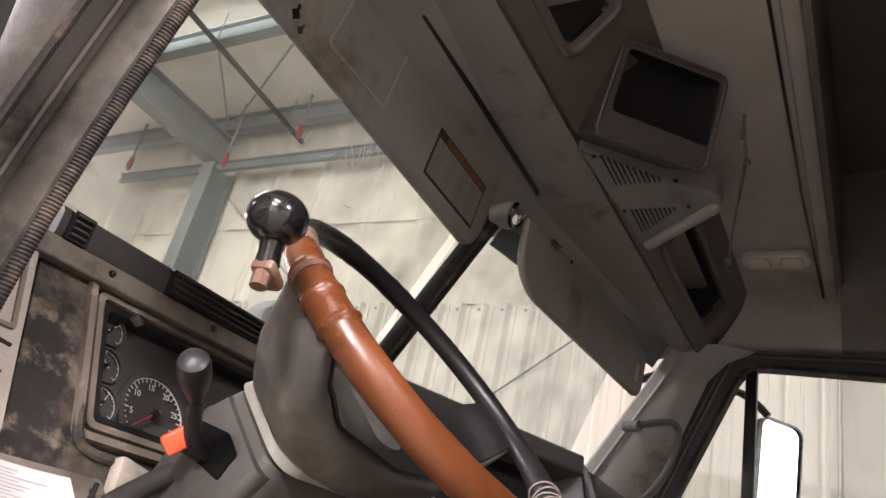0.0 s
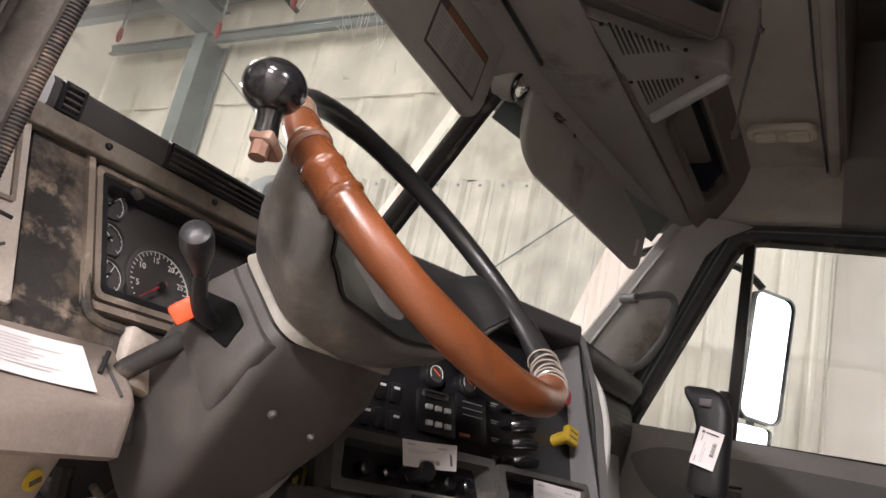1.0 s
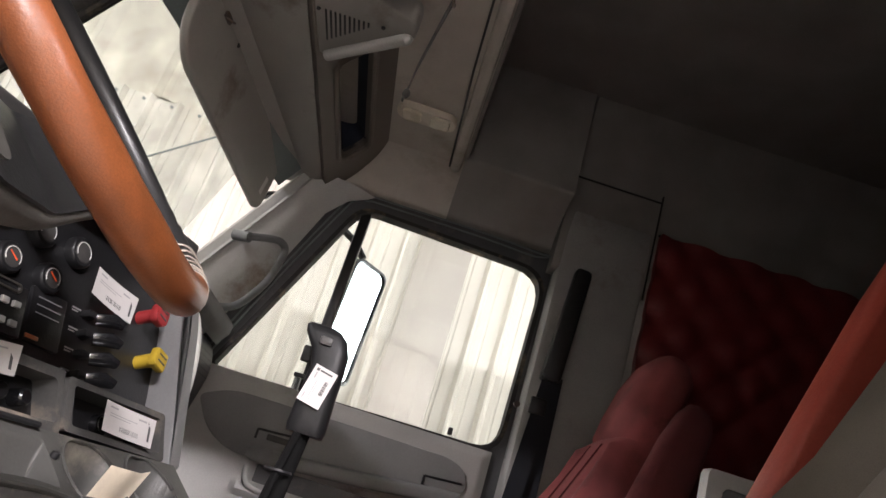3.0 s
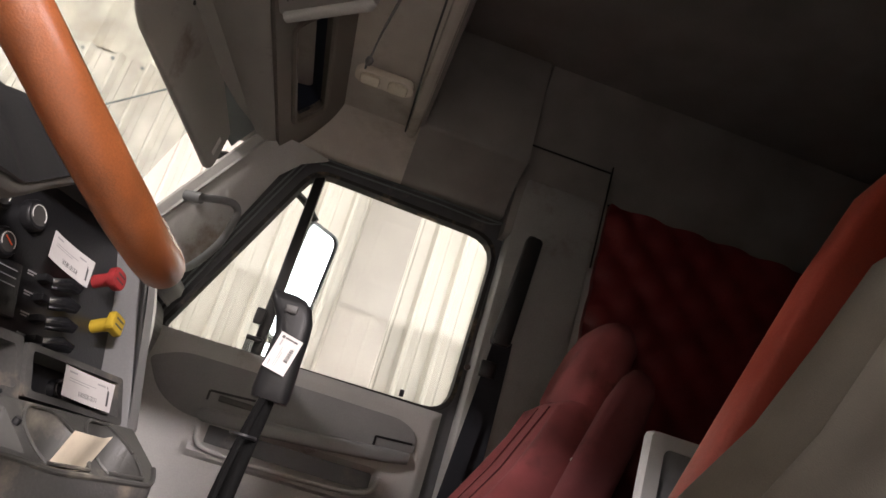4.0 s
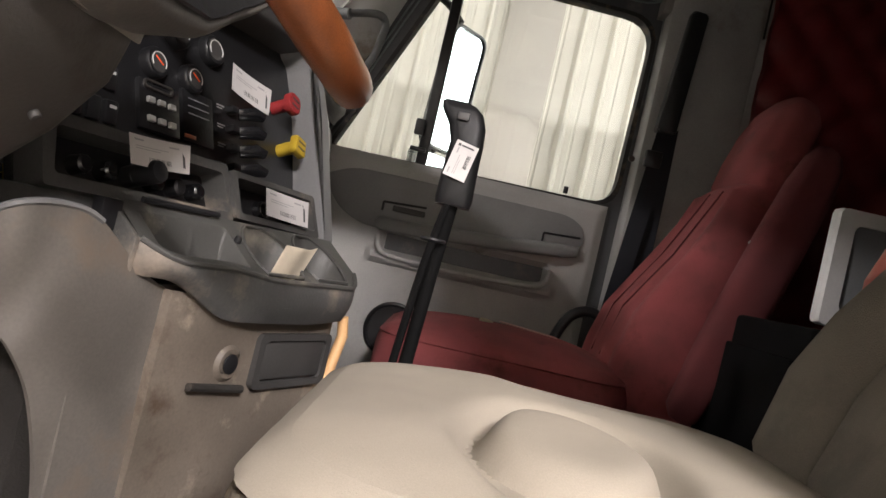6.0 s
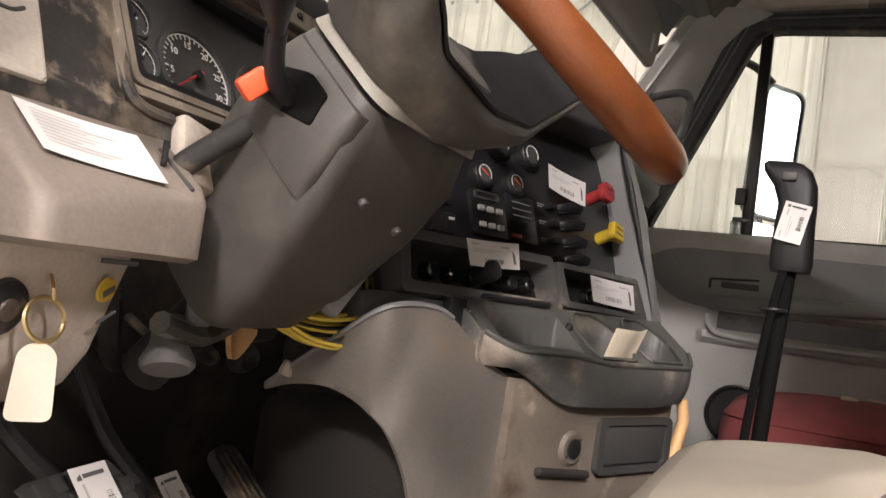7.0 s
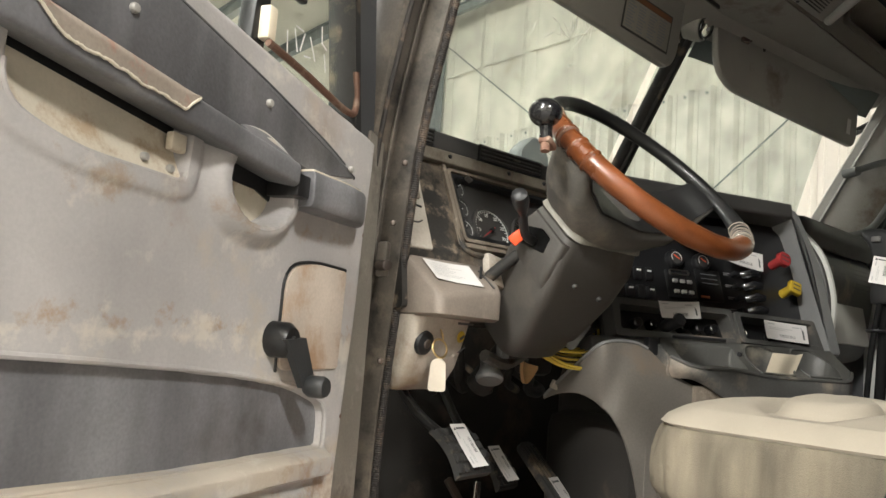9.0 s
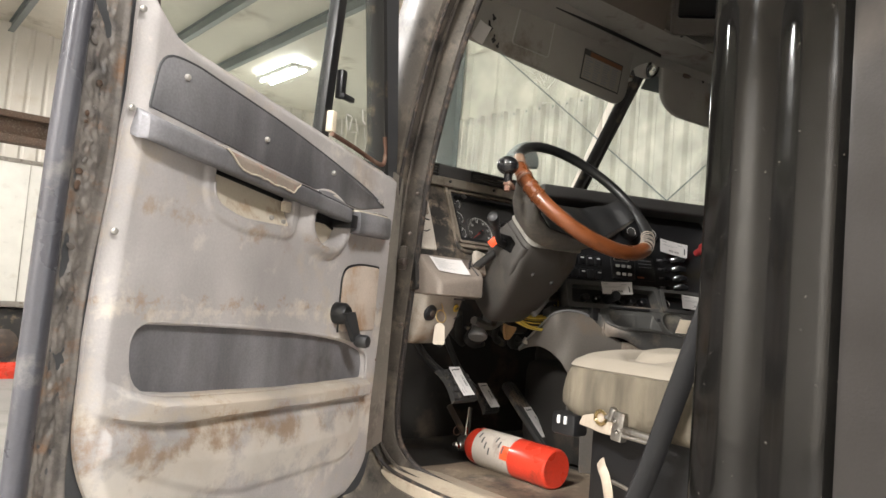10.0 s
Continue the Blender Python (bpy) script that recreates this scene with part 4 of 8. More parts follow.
def panel_w(u, z):
    """Depth of the door panel towards the cab."""
    w = 0.012 * step(2.02 + 0.118 * u + 5.0 * max(0.0, u - 0.82) ** 2 - z, 0.03)
    if 0.09 < u < 0.94 and 1.46 < z < 1.68:
        w -= 0.02 * step(depth_in(u, z, POCKET), 0.007)
    zl = 1.437 + 0.018 * u + 0.75 * max(0.0, u - 0.76) ** 2
    zt = 1.488 + 0.014 * max(0.0, (u - 0.4) / 0.4) ** 2 + 1.6 * max(0.0, u - 0.80) ** 2
    w += 0.024 * step(zt - z, 0.016) * step(z - zl, 0.008) * step(u - 0.105, 0.03) * step(0.975 - u, 0.16)
    low = min(zl - 0.004 - z, z - (1.289 + 0.045 * max(0, (0.24 - u) / 0.1) ** 2 + 0.12 * max(0, (u - 0.56) / 0.37) ** 1.6), u - 0.136, 0.938 - u)
    w += 0.008 * step(low, 0.018) + 0.010 * step(low, 0.09)
    if 0.44 < u < 0.80 and 1.77 < z < 1.95:
        d = depth_in(u, z, SCOOP)
        w += 0.006 * step(d + 0.028, 0.012) - 0.030 * step(d, 0.008)
    cup = 0.070 - math.hypot(u - 0.372, (z - 1.848) * 1.3)
    w += 0.022 * step(cup + 0.040, 0.030) - 0.052 * step(cup, 0.012)
    w += 0.003 * noise.noise((u * 6, z * 6, 0.3)) + 0.0008 * noise.noise((u * 22, z * 22, 0.8))
    return w


def door_panel(t, m, panel, insert, cream, arm, worn):
    front = lambda z: 0.022 + 0.045 * max(0.0, (1.99 - z) / 0.65) ** 1.1 + 0.13 * max(0.0, (1.30 - z) / 0.11) ** 2
    rear = lambda z: 0.973 - 0.036 * max(0.0, (z - 1.6) / 0.416) - 0.035 * max(0, (1.48 - z) / 0.122) ** 2 + 0.01 * max(0.0, (z - 2.0) / 0.12)
    belt = lambda u: 2.008 + 0.118 * u + 5.0 * max(0.0, u - 0.82) ** 2

    def f(a, c):
        z = 1.195 + (belt(0.03 + 0.92 * a) - 1.195) * c
        u = front(z) + (rear(z) - front(z)) * a
        e = min(a, (1 - a) * 0.6, c, 1 - c) / 0.024
        return (u, panel_w(u, z) - 0.012 * (1 - step(e, 1.0)), z)
    part("panel", B(m).grid(f, 250, 250, (0, -0.008, 0)), panel, t, "stained vinyl panel" if worn else "")
    part("pocket", B(m).prism(POCKET, -0.014, -0.004), insert, t, "scuffed dark pocket lining")
    rim = [(u, 0.0095, z) for u, z in POCKET]
    part("pocket_rim", B(m).tube(rim, 0.0042, 8, True), panel, t)
    part("scoop_rim", B(m).tube([(u, 0.0145, z) for u, z in SCOOP if z < 1.885], 0.004, 8), panel, t)
    part("cup_rim", B(m).tube([(0.372 + 0.076 * math.cos(q), 0.029, 1.848 + 0.058 * math.sin(q)) for q in (math.pi + math.pi * i / 24 for i in range(25))], 0.0055, 8), panel, t)
    ins = soften([(0.908, 1.974), (0.893, 2.07), (0.82, 2.072), (0.742, 2.06), (0.569, 2.035), (0.346, 1.99), (0.18, 1.95), (0.10, 1.922), (0.23, 1.90), (0.55, 1.932), (0.80, 1.962)], [0.006, 0.045, 0.03, 0.1, 0.1, 0.1, 0.05, 0.008, 0.02, 0.05, 0.05], 5)
    part("upper_insert", B(m).prism(ins, 0.004, 0.016, 'y', 0.003), insert, t)
    part("insert_groove", B(m).tube([(u, 0.0135, z) for u, z in ins if z > 1.975 - (0.92 - u) * 0.05], 0.0028, 6), M_DOORINK, t)

    def scoop_floor(a, c):
        u = 0.738 - 0.232 * a
        zu, zd = 1.901 - 0.105 * (0.738 - u), 1.826 + 0.032 * max(0.0, (u - 0.655) / 0.083) ** 2
        return (u, -0.006 + 0.020 * c ** 1.6, zu + (zd - zu) * c)
    part("recess_lining", B(m).grid(scoop_floor, 20, 8, (0, -0.004, 0)), cream, t, "pale lining of the grip recess")
    part("open_gap", B(m).prism([(0.742, 1.93), (0.742, 1.896), (0.50, 1.870), (0.50, 1.89)], -0.012, -0.006), M_BLACK, t)
    part("cup_lining", B(m).prism([(0.372 + 0.068 * math.cos(q), 1.842 + 0.046 * math.sin(q)) for q in (2 * math.pi * i / 28 for i in range(28))], -0.011, -0.006), cream, t)
    part("cup_shade", B(m).prism([(0.44, 1.90), (0.44, 1.868), (0.40, 1.852), (0.345, 1.850), (0.305, 1.838), (0.305, 1.88)], -0.006, -0.003), M_BLACK, t)
    zt = lambda u: 1.955 - (0.945 - u) * 0.108
    zb = lambda u: 1.917 - (0.945 - u) * 0.098
    rows = []
    for u, w1 in ((0.932, 0.026), (0.928, 0.038), (0.91, 0.046), (0.80, 0.050), (0.65, 0.053), (0.50, 0.055), (0.42, 0.056), (0.330, 0.057), (0.326, 0.052)):
        rows.append([(u, y, zz) for y, zz in soften([(0.0, zb(u) + 0.010), (w1, zb(u)), (w1 + 0.001, zt(u)), (0.012, zt(u) + 0.014)], [0.002, 0.009, 0.009, 0.003], 4)])
    part("armrest", B(m).loft(rows), arm, t)
    em = m @ pose(-0.012, 0, 1.868, 0, 1.0, 0)
    end = soften([(0.100, 0.0), (0.104, 0.030), (0.135, 0.052), (0.20, 0.062), (0.306, 0.060), (0.306, 0.0)], [0.004, 0.02, 0.03, 0.03, 0.003, 0.003], 5)
    part("armrest_end", B(em).loft([[(u, w * k - (0.0 if w else 0.002), z) for u, w in end] for z, k in ((-0.026, 0.90), (-0.023, 0.96), (-0.015, 1.0), (0.020, 0.98), (0.0245, 0.93))]), arm, t, "separate grey end block with a switch")
    cap_o = [(0.112 + (u - 0.100) * 0.93, 0.006 + w * 0.80) for u, w in end]
    part("armrest_cap", B(em).prism(cap_o, 0.0235, 0.0285, 'z', 0.002), cream, t, "pale worn cap at the armrest's end")
    part("cap_switch", B(em).box((0.185, 0.032, 0.0292), (0.075, 0.024, 0.004), 0.0015), M_BLACK, t)
    part("cap_key", B(em).box((0.175, 0.032, 0.033), (0.034, 0.013, 0.006), 0.002), M_SCREWHEAD, t)
    if worn:
        r3 = random.Random(8)

        def skin(a, c):
            u = 0.762 - 0.222 * a
            rag = 0.5 + 0.5 * noise.noise((a * 7, 0.4, 2.0)) + 0.25 * noise.noise((a * 26, 1.4, 0.0))
            deep = 0.026 * min(1.0, 5 * a) * min(1.0, (1 - a) * 9 + 0.15) * (0.72 + 0.35 * rag)
            w1 = 0.0515 + 0.004 * a
            if c < 0.4:
                k = c / 0.4
                return (u + 0.012 * (1 - k), w1 - 0.024 + 0.0225 * k, zt(u) + 0.0105 - 0.009 * k)
            k = (c - 0.4) / 0.6
            return (u, w1 - 0.0015 + 0.0045 * min(1.0, k * 3.5), zt(u) + 0.0015 - deep * k)
        part("torn_skin", B(m).grid(skin, 70, 14, (0, -0.002, -0.001)), M_TORN, t, "torn armrest skin showing tan backing")
        part("tear_lip", B(m).tube([skin(i / 90, 1.0) for i in range(91)], [0.0011 + 0.0012 * r3.random() for i in range(91)], 6), M_CREAMV, t)
        part("skin_flap", B(m).grid(lambda a, c: (0.43 - 0.14 * a, 0.030 + 0.008 * c, zt(0.43 - 0.14 * a) + 0.012 + 0.012 * math.sin(3.0 * a + 0.4) * (1 - c) - 0.003 * c), 12, 3, (0, -0.002, -0.002)), arm, t)
        part("flap_crack", B(m).tube([(0.50, 0.028, zt(0.50) + 0.011), (0.44, 0.033, zt(0.44) + 0.008), (0.39, 0.034, zt(0.39) + 0.007)], [0.001, 0.004, 0.001], 6), M_BLACK, t)
        for u, z in ((0.565, 1.838), (0.525, 1.834)):
            screw(m @ Vector((u, 0.012, z)), m.to_3x3() @ Vector((0, 1, 0)), 0.005, t, M_SCREWHEAD)
        part("slot_tab", B(m).box((0.520, 0.012, 1.866), (0.024, 0.012, 0.022), 0.003), cream, t)
        part("end_gap", B(m).box((0.309, 0.026, 1.862), (0.030, 0.052, 0.032), 0.002), M_BLACK, t)
        chalk = B(m)
        for u, z, lu, lz, q in ((0.262, 2.098, 0.003, 0.040, 8), (0.240, 2.112, 0.003, 0.036, 20), (0.222, 2.116, 0.003, 0.034, -16), (0.232, 2.134, 0.022, 0.003, 0), (0.205, 2.098, 0.020, 0.003, 12), (0.192, 2.116, 0.003, 0.040, 30), (0.168, 2.150, 0.003, 0.03, 10), (0.158, 2.134, 0.018, 0.003, -20), (0.152, 2.108, 0.003, 0.03, 15)):
            chalk.box((u, -0.0352, z), (lu, 0.0006, lz), 0, (0, q, 0))
        part("chalk_bar", chalk, M_CHALK, t, "white chalk strokes on the glass", 0)
        part("patch_plate", B(m).prism(soften([(0.275, 1.752), (0.20, 1.766), (0.105, 1.764), (0.108, 1.606), (0.275, 1.604)], [0.05, 0.03, 0.008, 0.008, 0.02]), 0.010, 0.0175, 'y', 0.003), M_PATCH, t, "worn beige cover plate")
        part("plate_gap", B(m).tube([(u, 0.0125, z) for u, z in soften([(0.278, 1.602), (0.278, 1.755), (0.20, 1.769), (0.102, 1.767)], [0.004, 0.05, 0.03, 0.004])], 0.0024, 6), M_BLACK, t)
    for u, z in ((0.837, 2.043), (0.61, 1.987), (0.361, 1.966), (0.125, 1.932), (0.94, 1.964), (0.948, 1.768), (0.938, 2.124)):
        screw(m @ Vector((u, 0.014 + (0.004 if u < 0.9 else -0.004), z)), m.to_3x3() @ Vector((0, 1, 0)), 0.006, t, M_SCREWHEAD)
    for z in (1.992, 1.834, 1.681, 1.528, 1.34):
        screw(m @ Vector((front(z) + 0.022, 0.006, z)), m.to_3x3() @ Vector((0, 1, 0)), 0.007, t, M_RUSTB)
    cr = part("window_crank", B(m).tube([(0.287, 0.01, 1.648), (0.287, 0.035, 1.648), (0.287, 0.044, 1.648)], [0.026, 0.025, 0.018], 20), M_BLACK, t)
    arm_b = B(m)
    arm_b.loft([[(0.287 - 0.024 + dx, 0.038 + dy, 1.645 + dz) for dx, dy, dz in ((0, 0, 0.008), (0.046, 0, 0.004), (0.046, 0.012, 0.004), (0, 0.012, 0.008))], [(0.243 - 0.013 + dx, 0.040 + dy, 1.588 + dz) for dx, dy, dz in ((0, 0, 0.006), (0.028, 0, -0.006), (0.028, 0.010, -0.006), (0, 0.010, 0.006))]])
    part("crank_arm", arm_b, M_CRANK, cr)
    part("crank_knob", B(m).tube([(0.243, 0.045, 1.585), (0.243, 0.052, 1.585), (0.243, 0.072, 1.585), (0.243, 0.078, 1.585)], [0.012, 0.016, 0.016, 0.013], 18), M_CRANK, cr)
    screw(m @ Vector((0.287, 0.044, 1.648)), m.to_3x3() @ Vector((0, 1, 0)), 0.006, cr, M_BLACK)


door_panel(DD, DM, M_DOOR, M_DOORDK, M_CREAMV, M_DOORDK, True)


def passenger_panel(t, m):
    """The passenger door's lining: a dark upper field, an armrest bar and a shallow grip tray under it."""
    def f(a, c):
        u, z = 0.075 + 0.90 * a, 1.25 + 0.758 * c
        w = 0.014
        tray = min(1.80 - z, z - (1.715 + 0.5 * max(0, 0.40 - u) ** 2 + 0.4 * max(0, u - 0.70) ** 2), u - 0.32, 0.84 - u)
        w -= 0.03 * step(tray, 0.02)
        w += 0.022 * step(0.02 - abs(tray + 0.012), 0.016) * step(1.74 - z, 0.02)
        w += 0.018 * step(1.68 - z, 0.25)
        e = min(a, 1 - a, c, 1 - c) / 0.03
        return (u, w - 0.014 * (1 - step(e, 1.0)) + 0.003 * noise.noise((u * 5, z * 5, 1.3)), z)
    part("panel", B(m).grid(f, 90, 80, (0, -0.008, 0)), M_TRIM, t)
    up = soften([(0.115, 1.915), (0.20, 1.955), (0.50, 1.957), (0.86, 1.955), (0.915, 1.93), (0.925, 1.87), (0.62, 1.825), (0.35, 1.79), (0.25, 1.79), (0.17, 1.83)], [0.02, 0.05, 0.02, 0.04, 0.03, 0.02, 0.02, 0.04, 0.05, 0.05])
    part("upper_field", B(m).prism(up, 0.010, 0.021, 'y', 0.003), M_DASHP, t, "darker grey upper field")
    rows = []
    for u, z, h, w1 in ((0.30, 1.806, 0.030, 0.028), (0.32, 1.806, 0.044, 0.044), (0.45, 1.812, 0.046, 0.056), (0.65, 1.826, 0.046, 0.056), (0.85, 1.846, 0.044, 0.05), (0.91, 1.853, 0.036, 0.034)):
        rows.append([(u, y, zz) for y, zz in soften([(0.01, z - h / 2), (w1, z - h / 2), (w1 + 0.002, z + h * 0.3), (0.01, z + h / 2)], [0.004, 0.012, 0.012, 0.004], 4)])
    part("armrest", B(m).loft(rows), M_DASHP, t)
    for u0, z0, u1, z1 in ((0.31, 1.845, 0.31, 1.872), (0.31, 1.872, 0.44, 1.880), (0.80, 1.862, 0.80, 1.888), (0.80, 1.888, 0.91, 1.895)):
        part("handle_recess", B(m).tube([(u0, 0.022, z0), (u1, 0.022, z1)], 0.0035, 6), M_BLACK, t)
    part("release_lever", B(m).box((0.39, 0.024, 1.858), (0.10, 0.010, 0.018), 0.004), M_DASHDK, t)
    part("tray_lip", B(m).tube(curve([(0.315, 0.030, 1.77), (0.325, 0.036, 1.735), (0.36, 0.040, 1.716), (0.50, 0.042, 1.710), (0.70, 0.042, 1.714), (0.80, 0.040, 1.722), (0.835, 0.034, 1.745), (0.842, 0.028, 1.78)], 6), 0.008, 10), M_TRIM, t)
    part("speaker_port", B(m).prism([(0.42 + 0.075 * math.cos(q), 1.50 + 0.075 * math.sin(q)) for q in (2 * math.pi * i / 28 for i in range(28))], 0.02, 0.036), M_BLACK, t)
    part("speaker_ring", B(m).tube([(0.42 + 0.078 * math.cos(q), 0.036, 1.50 + 0.078 * math.sin(q)) for q in (2 * math.pi * i / 36 for i in range(36))], 0.007, 8, True), M_BLACK, t)


passenger_panel(DP, PM @ Matrix.Translation((0, 0, -0.022)))


def crust(a, c):
    """The door's rear flange: a smooth strip by the panel, then a lumpy band of old sealer and rust."""
    z = 1.26 + 1.36 * c
    u0 = 0.968 - 0.03 * step(z - 1.62, 0.3) if z > 1.40 else 0.968 - 0.2 * (1.40 - z) ** 1.2
    u1 = 1.040 - 0.012 * step(z - 1.3, 0.3) - 0.020 * max(0.0, z - 1.6)
    u = u0 + (u1 - u0) * a
    lump = step(a - 0.30, 0.2) * step(0.97 - a, 0.12)
    big, fine = noise.noise((u * 45, z * 32, 2.2)), noise.noise((u * 130, z * 95, 5.1))
    pit = max(0.0, noise.noise((u * 28, z * 14, 9.4)) - 0.22)
    h = lump * (0.0055 * max(-0.4, big) + 0.0032 * fine - 0.022 * pit * (0.45 + 0.55 * step(z - 1.5, 0.3)))
    return (u, -0.009 + 0.004 * math.exp(-((a - 0.14) / 0.07) ** 2) - 0.007 * math.exp(-((a - 0.02) / 0.05) ** 2) + h, z)


rf = part("rear_flange", B(DM).grid(crust, 44, 420, (0, -0.004, 0)), M_RUST, DD, "lumpy rusty worn door edge", 70)
part("rear_rim", B(DM).tube([(1.052, -0.03, 1.20), (1.047, -0.022, 1.35), (1.042, -0.02, 1.6), (1.034, -0.02, 1.9), (1.022, -0.02, 2.2), (1.006, -0.03, 2.58)], 0.0185, 16), M_BLUEGREY, DD, "blue-grey rounded door rim")
for i in range(26):
    r2 = random.Random(i)
    r = r2.uniform(0.002, 0.0055)
    part("rust_lump", B(DM @ pose(r2.uniform(0.99, 1.015), -0.0065, r2.gauss(2.0, 0.22), 0, r2.uniform(0, 180), 0)).ball((0, 0, 0), r, (1.0, 0.5, r2.uniform(1.0, 1.8)), 10), M_RUST if i % 3 else M_RUSTDK, rf)
part("front_flange", B(DM).prism([(-0.03, 1.30), (-0.03, 2.02), (0.022, 2.03), (0.03, 1.84), (0.085, 1.35), (0.06, 1.28)], -0.016, -0.006), M_EDGE, DD, "dusty grey front edge of the door")
part("window_latch", B(DM).box((0.305, -0.02, 2.19), (0.022, 0.02, 0.07), 0.005).box((0.292, -0.008, 2.16), (0.05, 0.014, 0.014), 0.004), M_BLACK, DD)
part("seal_rust", B(DM).tube(curve([(0.35, -0.004, 2.06), (0.25, -0.004, 2.05), (0.12, -0.004, 2.034), (0.09, -0.004, 2.05), (0.10, -0.004, 2.11)], 6), 0.006, 8), M_RUSTB, DD, "rusted window seal edge")
part("latch_tab", B(DM).box((0.345, -0.012, 2.09), (0.02, 0.02, 0.05), 0.004), M_CREAM, DD)
part("vent_latch", B(PM).box((0.362, -0.02, 2.10), (0.03, 0.02, 0.05), 0.005).box((0.372, -0.005, 2.03), (0.05, 0.014, 0.014), 0.004), M_BLACK, DP)
part("lock_button", B(PM).box((0.838, 0.002, 2.008), (0.014, 0.012, 0.022), 0.003), M_BLACK, DP)
for off in (0.0, 0.016):
    part("seal_bead", B(PM).tube(curve([(0.075 + off, 0.006, 1.98), (0.10 + off, 0.006, 2.07), (0.315 + off * 0.8, 0.006, 2.60 - off * 0.5), (0.36 + off, 0.006, 2.635 - off), (0.46, 0.006, 2.64 - off), (0.93 - off, 0.006, 2.632 - off), (1.03 - off, 0.006, 2.57), (1.032 - off, 0.006, 1.98)], 6), 0.003, 6), M_SEALBEAD, DP)
# ---- dashboard ----
DASH = thing("dashboard", (0, 1.1, 1.6), "grey and black wraparound truck dashboard, dusty and worn", "dashboard")


def pad_back(x):
    return ws(x / 0.93, 2.1).y + 0.02


def top_pad(a, c):
    x = -0.885 + 1.80 * a
    yb = pad_back(x)
    yf = 1.068 if x < 0.1 else 1.068 - 0.25 * min(1, (x - 0.1) / 0.25)
    k = [(yf + 0.006, 2.060), (yf, 2.068), (yf, 2.094), (yf + 0.006, 2.102), (yf + 0.03, 2.104), (yb, 2.096)]
    i = min(int(c * 5), 4)
    t = c * 5 - i
    return (x, k[i][0] * (1 - t) + k[i + 1][0] * t, k[i][1] * (1 - t) + k[i + 1][1] * t)


part("top_pad", B().grid(top_pad, 36, 5, (0, 0.02, -0.03)), M_DASHDK, DASH, "dark dusty dash top")
part("trim_strip", B().prism(soften([(1.058, 2.036), (1.065, 2.064), (1.088, 2.064), (1.093, 2.032)], 0.004), -0.90, -0.02, 'x'), M_STRIP, DASH, "grimy tan trim strip")
for x in (-0.80, -0.62, -0.50):
    screw((x, 1.062, 2.052), (0, -1, 0.2), 0.005, DASH, M_BLACK)


def vent(x0, x1, z0=2.064, z1=2.1, rows=4, y=1.066):
    v = part("vent", B().ring([(x0, z0), (x1, z0), (x1, z1), (x0, z1)], [(x0 + 0.004, z0 + 0.003), (x1 - 0.004, z0 + 0.003), (x1 - 0.004, z1 - 0.003), (x0 + 0.004, z1 - 0.003)], y - 0.004, y + 0.012), M_BLACK, DASH)
    for i in range(rows):
        z = z0 + (z1 - z0) * (i + 0.7) / (rows + 0.4)
        part("slat", B().box(((x0 + x1) / 2, y, z), (x1 - x0 - 0.008, 0.014, 0.0035), 0.001, (-20, 0, 0)), M_DASHDK, v)
    return v


vent(-0.715, -0.51)
vent(-0.875, -0.845)
vent(-0.34, -0.12)
part("vent_tab", B().box((-0.60, 1.059, 2.086), (0.02, 0.008, 0.004), 0.001), M_STEEL, DASH)

# instrument panel, leaning back
IM = Matrix.Translation((-0.006, 1.005, 1.862)) @ Matrix.Rotation(radians(-23.5), 4, 'X')
part("panel_back", B(IM).box((-0.64, 0.03, 0.08), (0.66, 0.02, 0.26), 0.004), M_DASHDK, DASH, "dusty black instrument face")
part("left_plate", B(IM).prism(soften([(-0.882, -0.03), (-0.876, 0.198), (-0.82, 0.205), (-0.795, 0.19), (-0.79, -0.03)], 0.012), -0.004, 0.006), M_RUSTYPLATE, DASH, "dark plate with scuffed dust")
END = part("end_cover", B(IM).prism(soften([(-0.944, -0.035), (-0.943, 0.19), (-0.93, 0.2), (-0.885, 0.198), (-0.888, -0.035)], 0.006), -0.014, 0.008, 'y', 0.003), M_BEIGE, DASH, "worn beige end cover beside the plate")
part("cover_groove", B(IM).ring(rounded(-0.938, 0.075, -0.898, 0.19, 0.004), rounded(-0.933, 0.08, -0.903, 0.185, 0.003), -0.018, -0.013), M_WORN, END)
part("cover_groove", B(IM).tube([(-0.938, -0.0145, 0.064), (-0.898, -0.0145, 0.058)], 0.0025, 6), M_BLACK, END)
part("cover_notch", B(IM).tube(curve([(-0.940, -0.0145, 0.026), (-0.930, -0.0145, 0.022), (-0.915, -0.0145, 0.021), (-0.903, -0.0145, 0.027)], 4), 0.0018, 6), M_DASHDK, END)
def inset(x0, x1, z0, z1, d, r):
    return soften([(x0 + d, z0 + d), (x0 + d - 0.004, z1 - d), (x1 - d, z1 - d), (x1 - d, z0 + d)], r)


